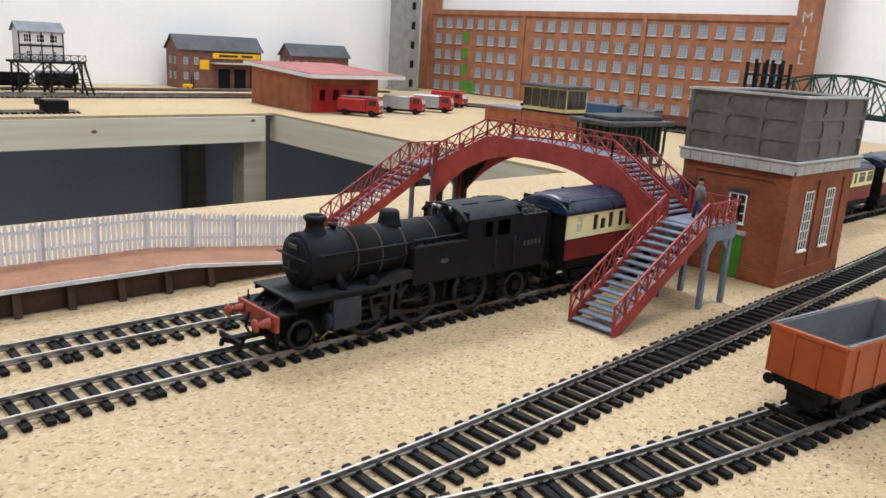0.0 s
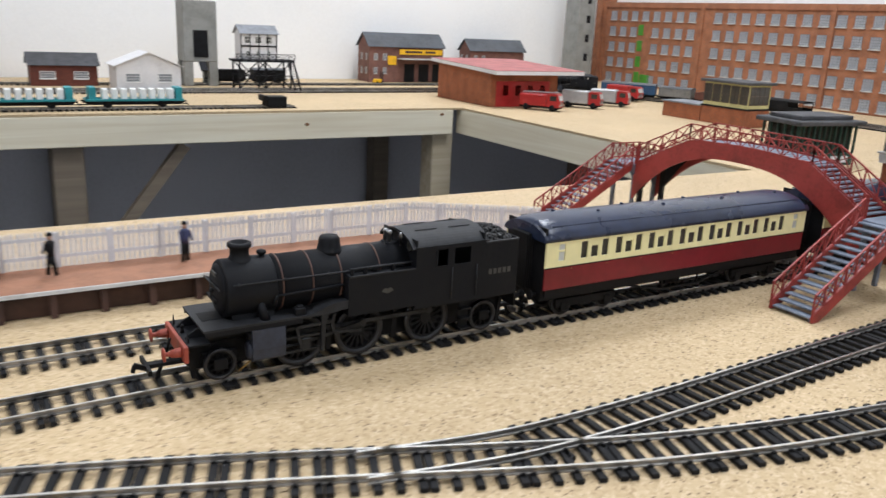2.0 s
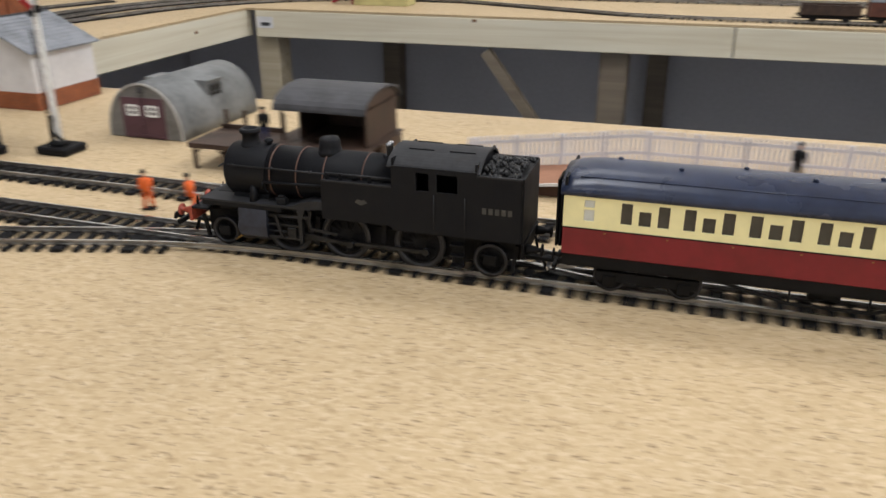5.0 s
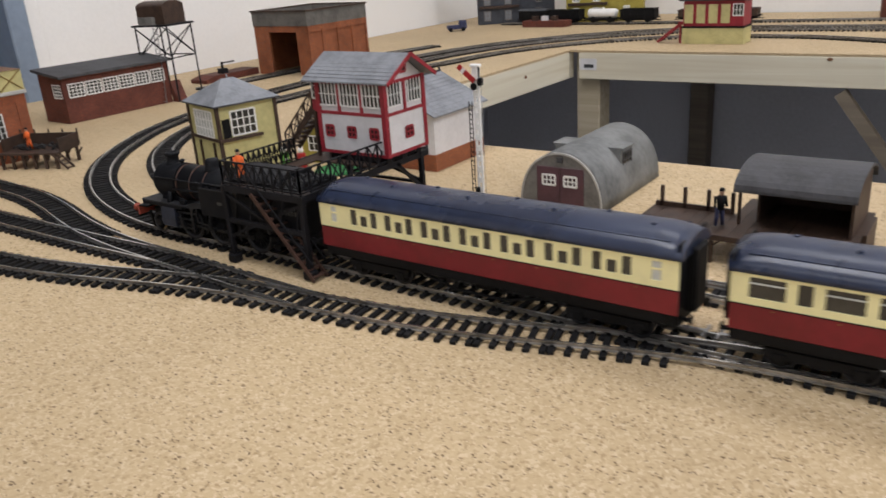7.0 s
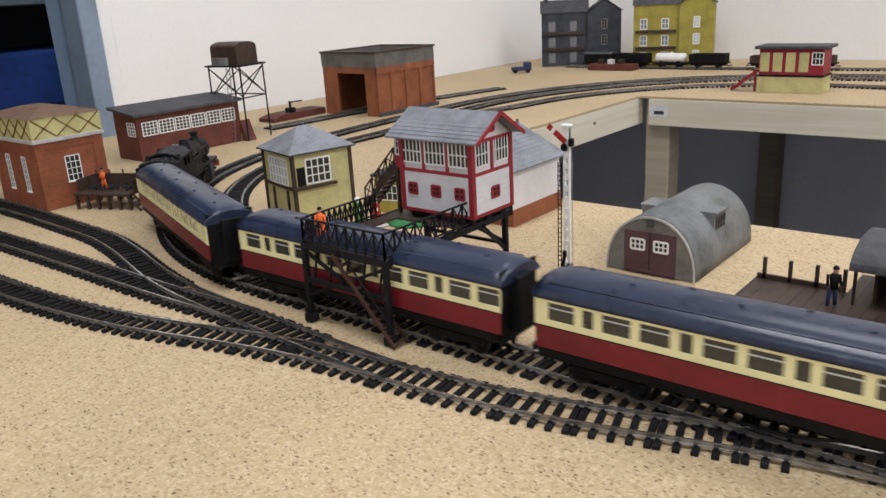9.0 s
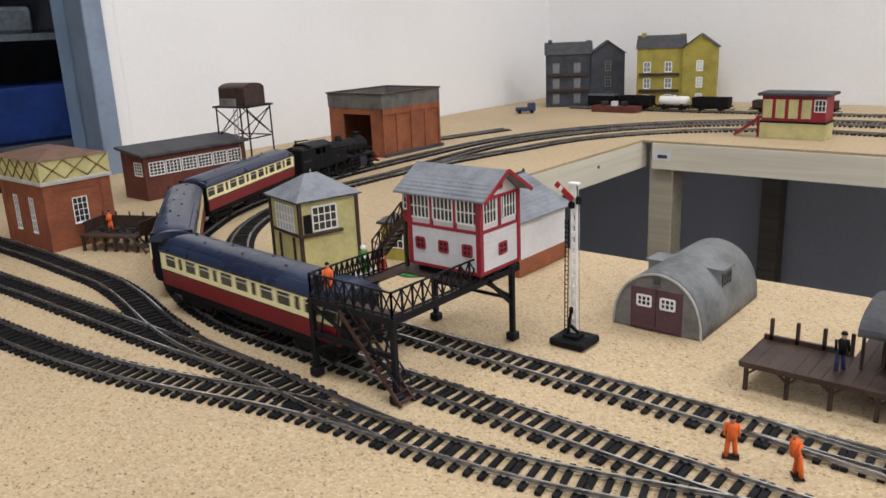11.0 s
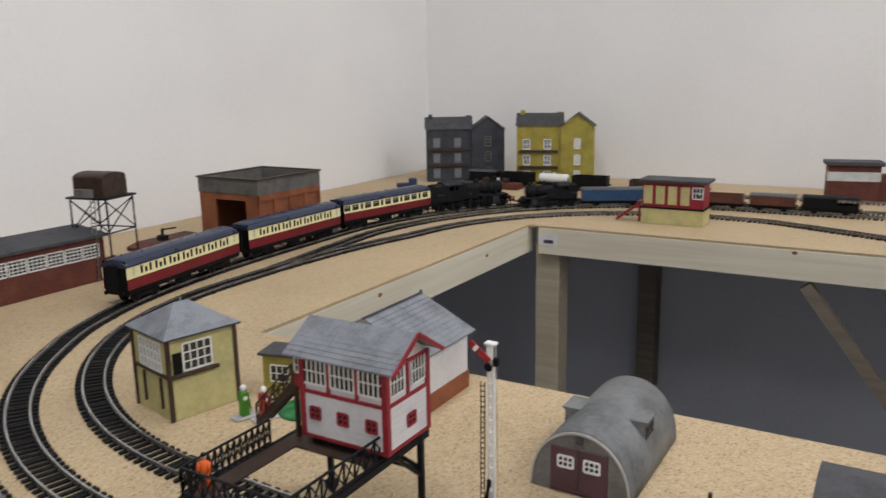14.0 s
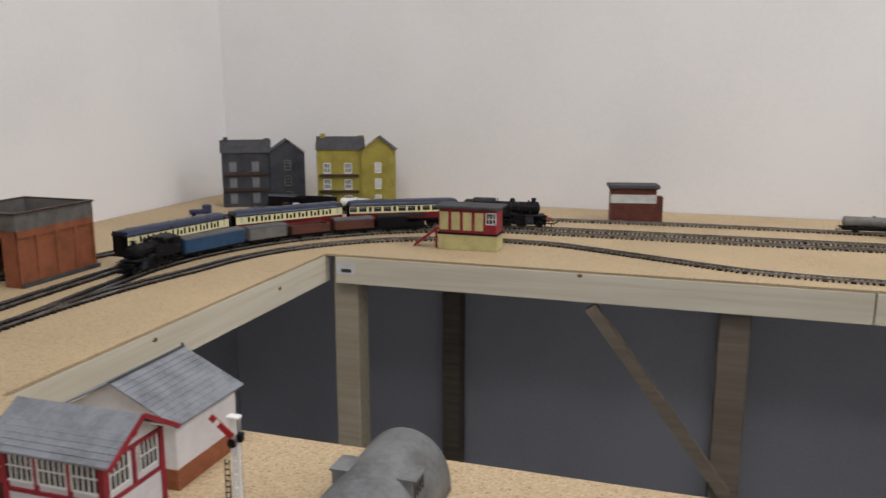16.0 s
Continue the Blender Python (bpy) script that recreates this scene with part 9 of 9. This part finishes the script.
motor_lorry()
lp = thing("brick_loading_bank", label="low brick model loading bank with crates", category="loading bank")
part("bank", box(B(), -1.170, -1.060, 1.325, 1.360, 0.0004, 0.014), M_BRICKD, lp)
for k in range(3):
    part("crate", box(B(), -1.150 + k * 0.025, -1.138 + k * 0.025, 1.335, 1.348, 0.014, 0.024), M_WHITEW if k == 1 else M_DKBROWN, lp)
for bx, nm, lb, mt, kd, ln, hh in ((-1.136, "goods_van", "black model goods van with a pale roof", M_BLACK, "van", 0.070, 0.018), (-1.048, "goods_wagon", "black open model wagon in the back siding", M_BLACK, "open", 0.078, 0.018),
                                   (-0.960, "tank_wagon", "white model tank wagon in the back siding", M_WHITE, "tank", 0.072, 0.0), (-0.870, "goods_wagon", "black open model wagon in the back siding", M_BLACK, "open", 0.078, 0.018),
                                   (-0.746, "goods_wagon", "dark brown open model wagon with a load", M_DKBROWN, "open", 0.078, 0.014), (-0.661, "goods_wagon", "dark brown open model wagon with a load", M_DKBROWN, "open", 0.078, 0.014),
                                   (0.800, "goods_wagon", "black open model wagon behind the coal stage", M_BLACK, "open", 0.078, 0.018), (0.890, "goods_van", "black model goods van behind the coal stage", M_BLACK, "van", 0.074, 0.019),
                                   (0.105, "tank_wagon", "long grey model tank wagon in the back siding", M_GREYV, "tank", 0.110, 0.0)):
    parked(wagon(nm, lb, ln, hh, mt, kd, [], "stock on the back siding"), BACK, bx, ln, 1)
lab = tagged(part("timber_label", box(box(B(), -0.845, -0.812, WELL_F - 0.0006, WELL_F - 0.0001, -0.034, -0.014), -0.836, -0.818, WELL_F - 0.0009, WELL_F - 0.0006, -0.030, -0.024, 1), [M_WHITEW, M_SLATED]), "small white paper label stuck on the timber", "label")

# ---------------------------------------------------------------- parked stock
tracks()
for fx in (0.635, 0.728):
    parked(wagon("mineral_wagon", "orange steel mineral wagon with grey inside, standing empty", 0.080, 0.0200, M_ORANGE, "open", [], "orange wagons", M_WAGON_IN, 0.0190), NEAR, fx, 0.080, -1)


# ---------------------------------------------------------------- what moves
def motions():
    """The passenger train, the goods train, their wheels and rods."""
    pts = along(OUTER)
    T = [0, 0.5, 1.0, 1.5, 2.0, 2.5, 3.0, 3.5, 4.0, 4.5, 5.2, 6.2, 7.5, 8.0, 8.5, 9.5, 11.0, 12.5, 13.5, 14.5, 16.0]
    S = [0.44, 0.454, 0.496, 0.548, 0.617, 0.695, 0.792, 0.891, 0.996, 1.113, 1.286, 1.488, 1.743, 1.842, 1.936, 2.121, 2.383, 2.692, 2.903, 3.11, 3.492]
    s0 = float(pts[1][int(np.argmin(np.hypot(pts[0][:, 0] - 1.12, pts[0][:, 1])))])
    S = [v + s0 for v in S]
    # smooth run: cubic through the table
    tt = np.linspace(0, 16, 161)
    run = np.interp(tt, T, S)
    ker = np.ones(5) / 5
    pad = np.concatenate([run[0] - (run[1:3] - run[0])[::-1], run, run[-1] + (run[-1] - run[-3:-1])[::-1]])
    run = np.convolve(pad, ker, "valid")
    gt = [0, 1.2, 2.2, 12.0, 13.5, 14.5, 16.0]
    gs = along(MIDDLE, -1)
    end = gs[1][-1]
    # the goods engine's front, as arc length back from the junction
    gback = [3.45, 3.25, 3.05, 0.985, 0.705, 0.532, 0.210]
    grun = np.interp(tt, gt, [end - v for v in gback])
    keys = range(0, 161, 2)

    def drive(ob, ps, run, offset, a, b, L):
        walk(ob, [(float(tt[k]), vehicle_pose(ps, run[k] - offset, a, b)) for k in keys])

    drive(LOCO, pts, run + 0.184, 0.0, 0.0515, 0.1178, 0.166)
    for i, c in enumerate(COACHES):
        drive(c, pts, run, i * 0.2350, 0.036, 0.1775, 0.2135)
    drive(GLOCO, gs, grun, 0.0, 0.034, 0.079, 0.111)
    off = 0.124
    for ob, L in GOODS:
        drive(ob, gs, grun, off, L * 0.2, L * 0.8, L)
        off += L + 0.013

    fine = np.linspace(0, 16, 481)
    for store, rods, r0, kx, ky, kw in ((WHEELS, RODS, run, 1.02, 1.0, 1.0), (GOODS_WHEELS, GRODS, grun, 0.68, 0.92, 0.78)):
        dist = np.interp(fine, tt, r0)
        dist = dist - dist[0]
        for ob, r, m in store:
            step = max(1, int(1.3 * r / max(1e-6, np.max(np.diff(dist)))))
            sign = 1 if m.translation.y < 0 else -1
            rows = []
            for k in list(range(0, 481, step)) + ([480] if 480 % step else []):
                rows.append((float(fine[k]), m @ Matrix.Rotation(-sign * dist[k] / r, 4, "Z")))
            walk(ob, rows)
        for kind, ob, side in rods:
            rows = []
            for k in range(0, 481, 2):
                a = dist[k] / (DRIVER_R * kw) + (0 if side < 0 else math.pi / 2)
                px, pz = CRANK * kw * math.cos(a), -CRANK * kw * math.sin(a)
                zc = RAIL_Z + DRIVER_R * kw
                if kind == "coupling":
                    m = pose(px, side * 0.0116 * ky, zc + pz)
                else:
                    L = 0.0285 * kx
                    tilt = math.asin(max(-1, min(1, pz / L)))
                    x0 = DRIVERS[1] * kx + px
                    if kind == "connecting":
                        m = pose(x0, side * 0.0134 * ky, zc + pz, 0, math.degrees(tilt), 0)
                    else:
                        m = pose(x0 + L * math.cos(tilt), side * 0.0146 * ky, zc)
                rows.append((float(fine[k]), m))
            walk(ob, rows)


motions()
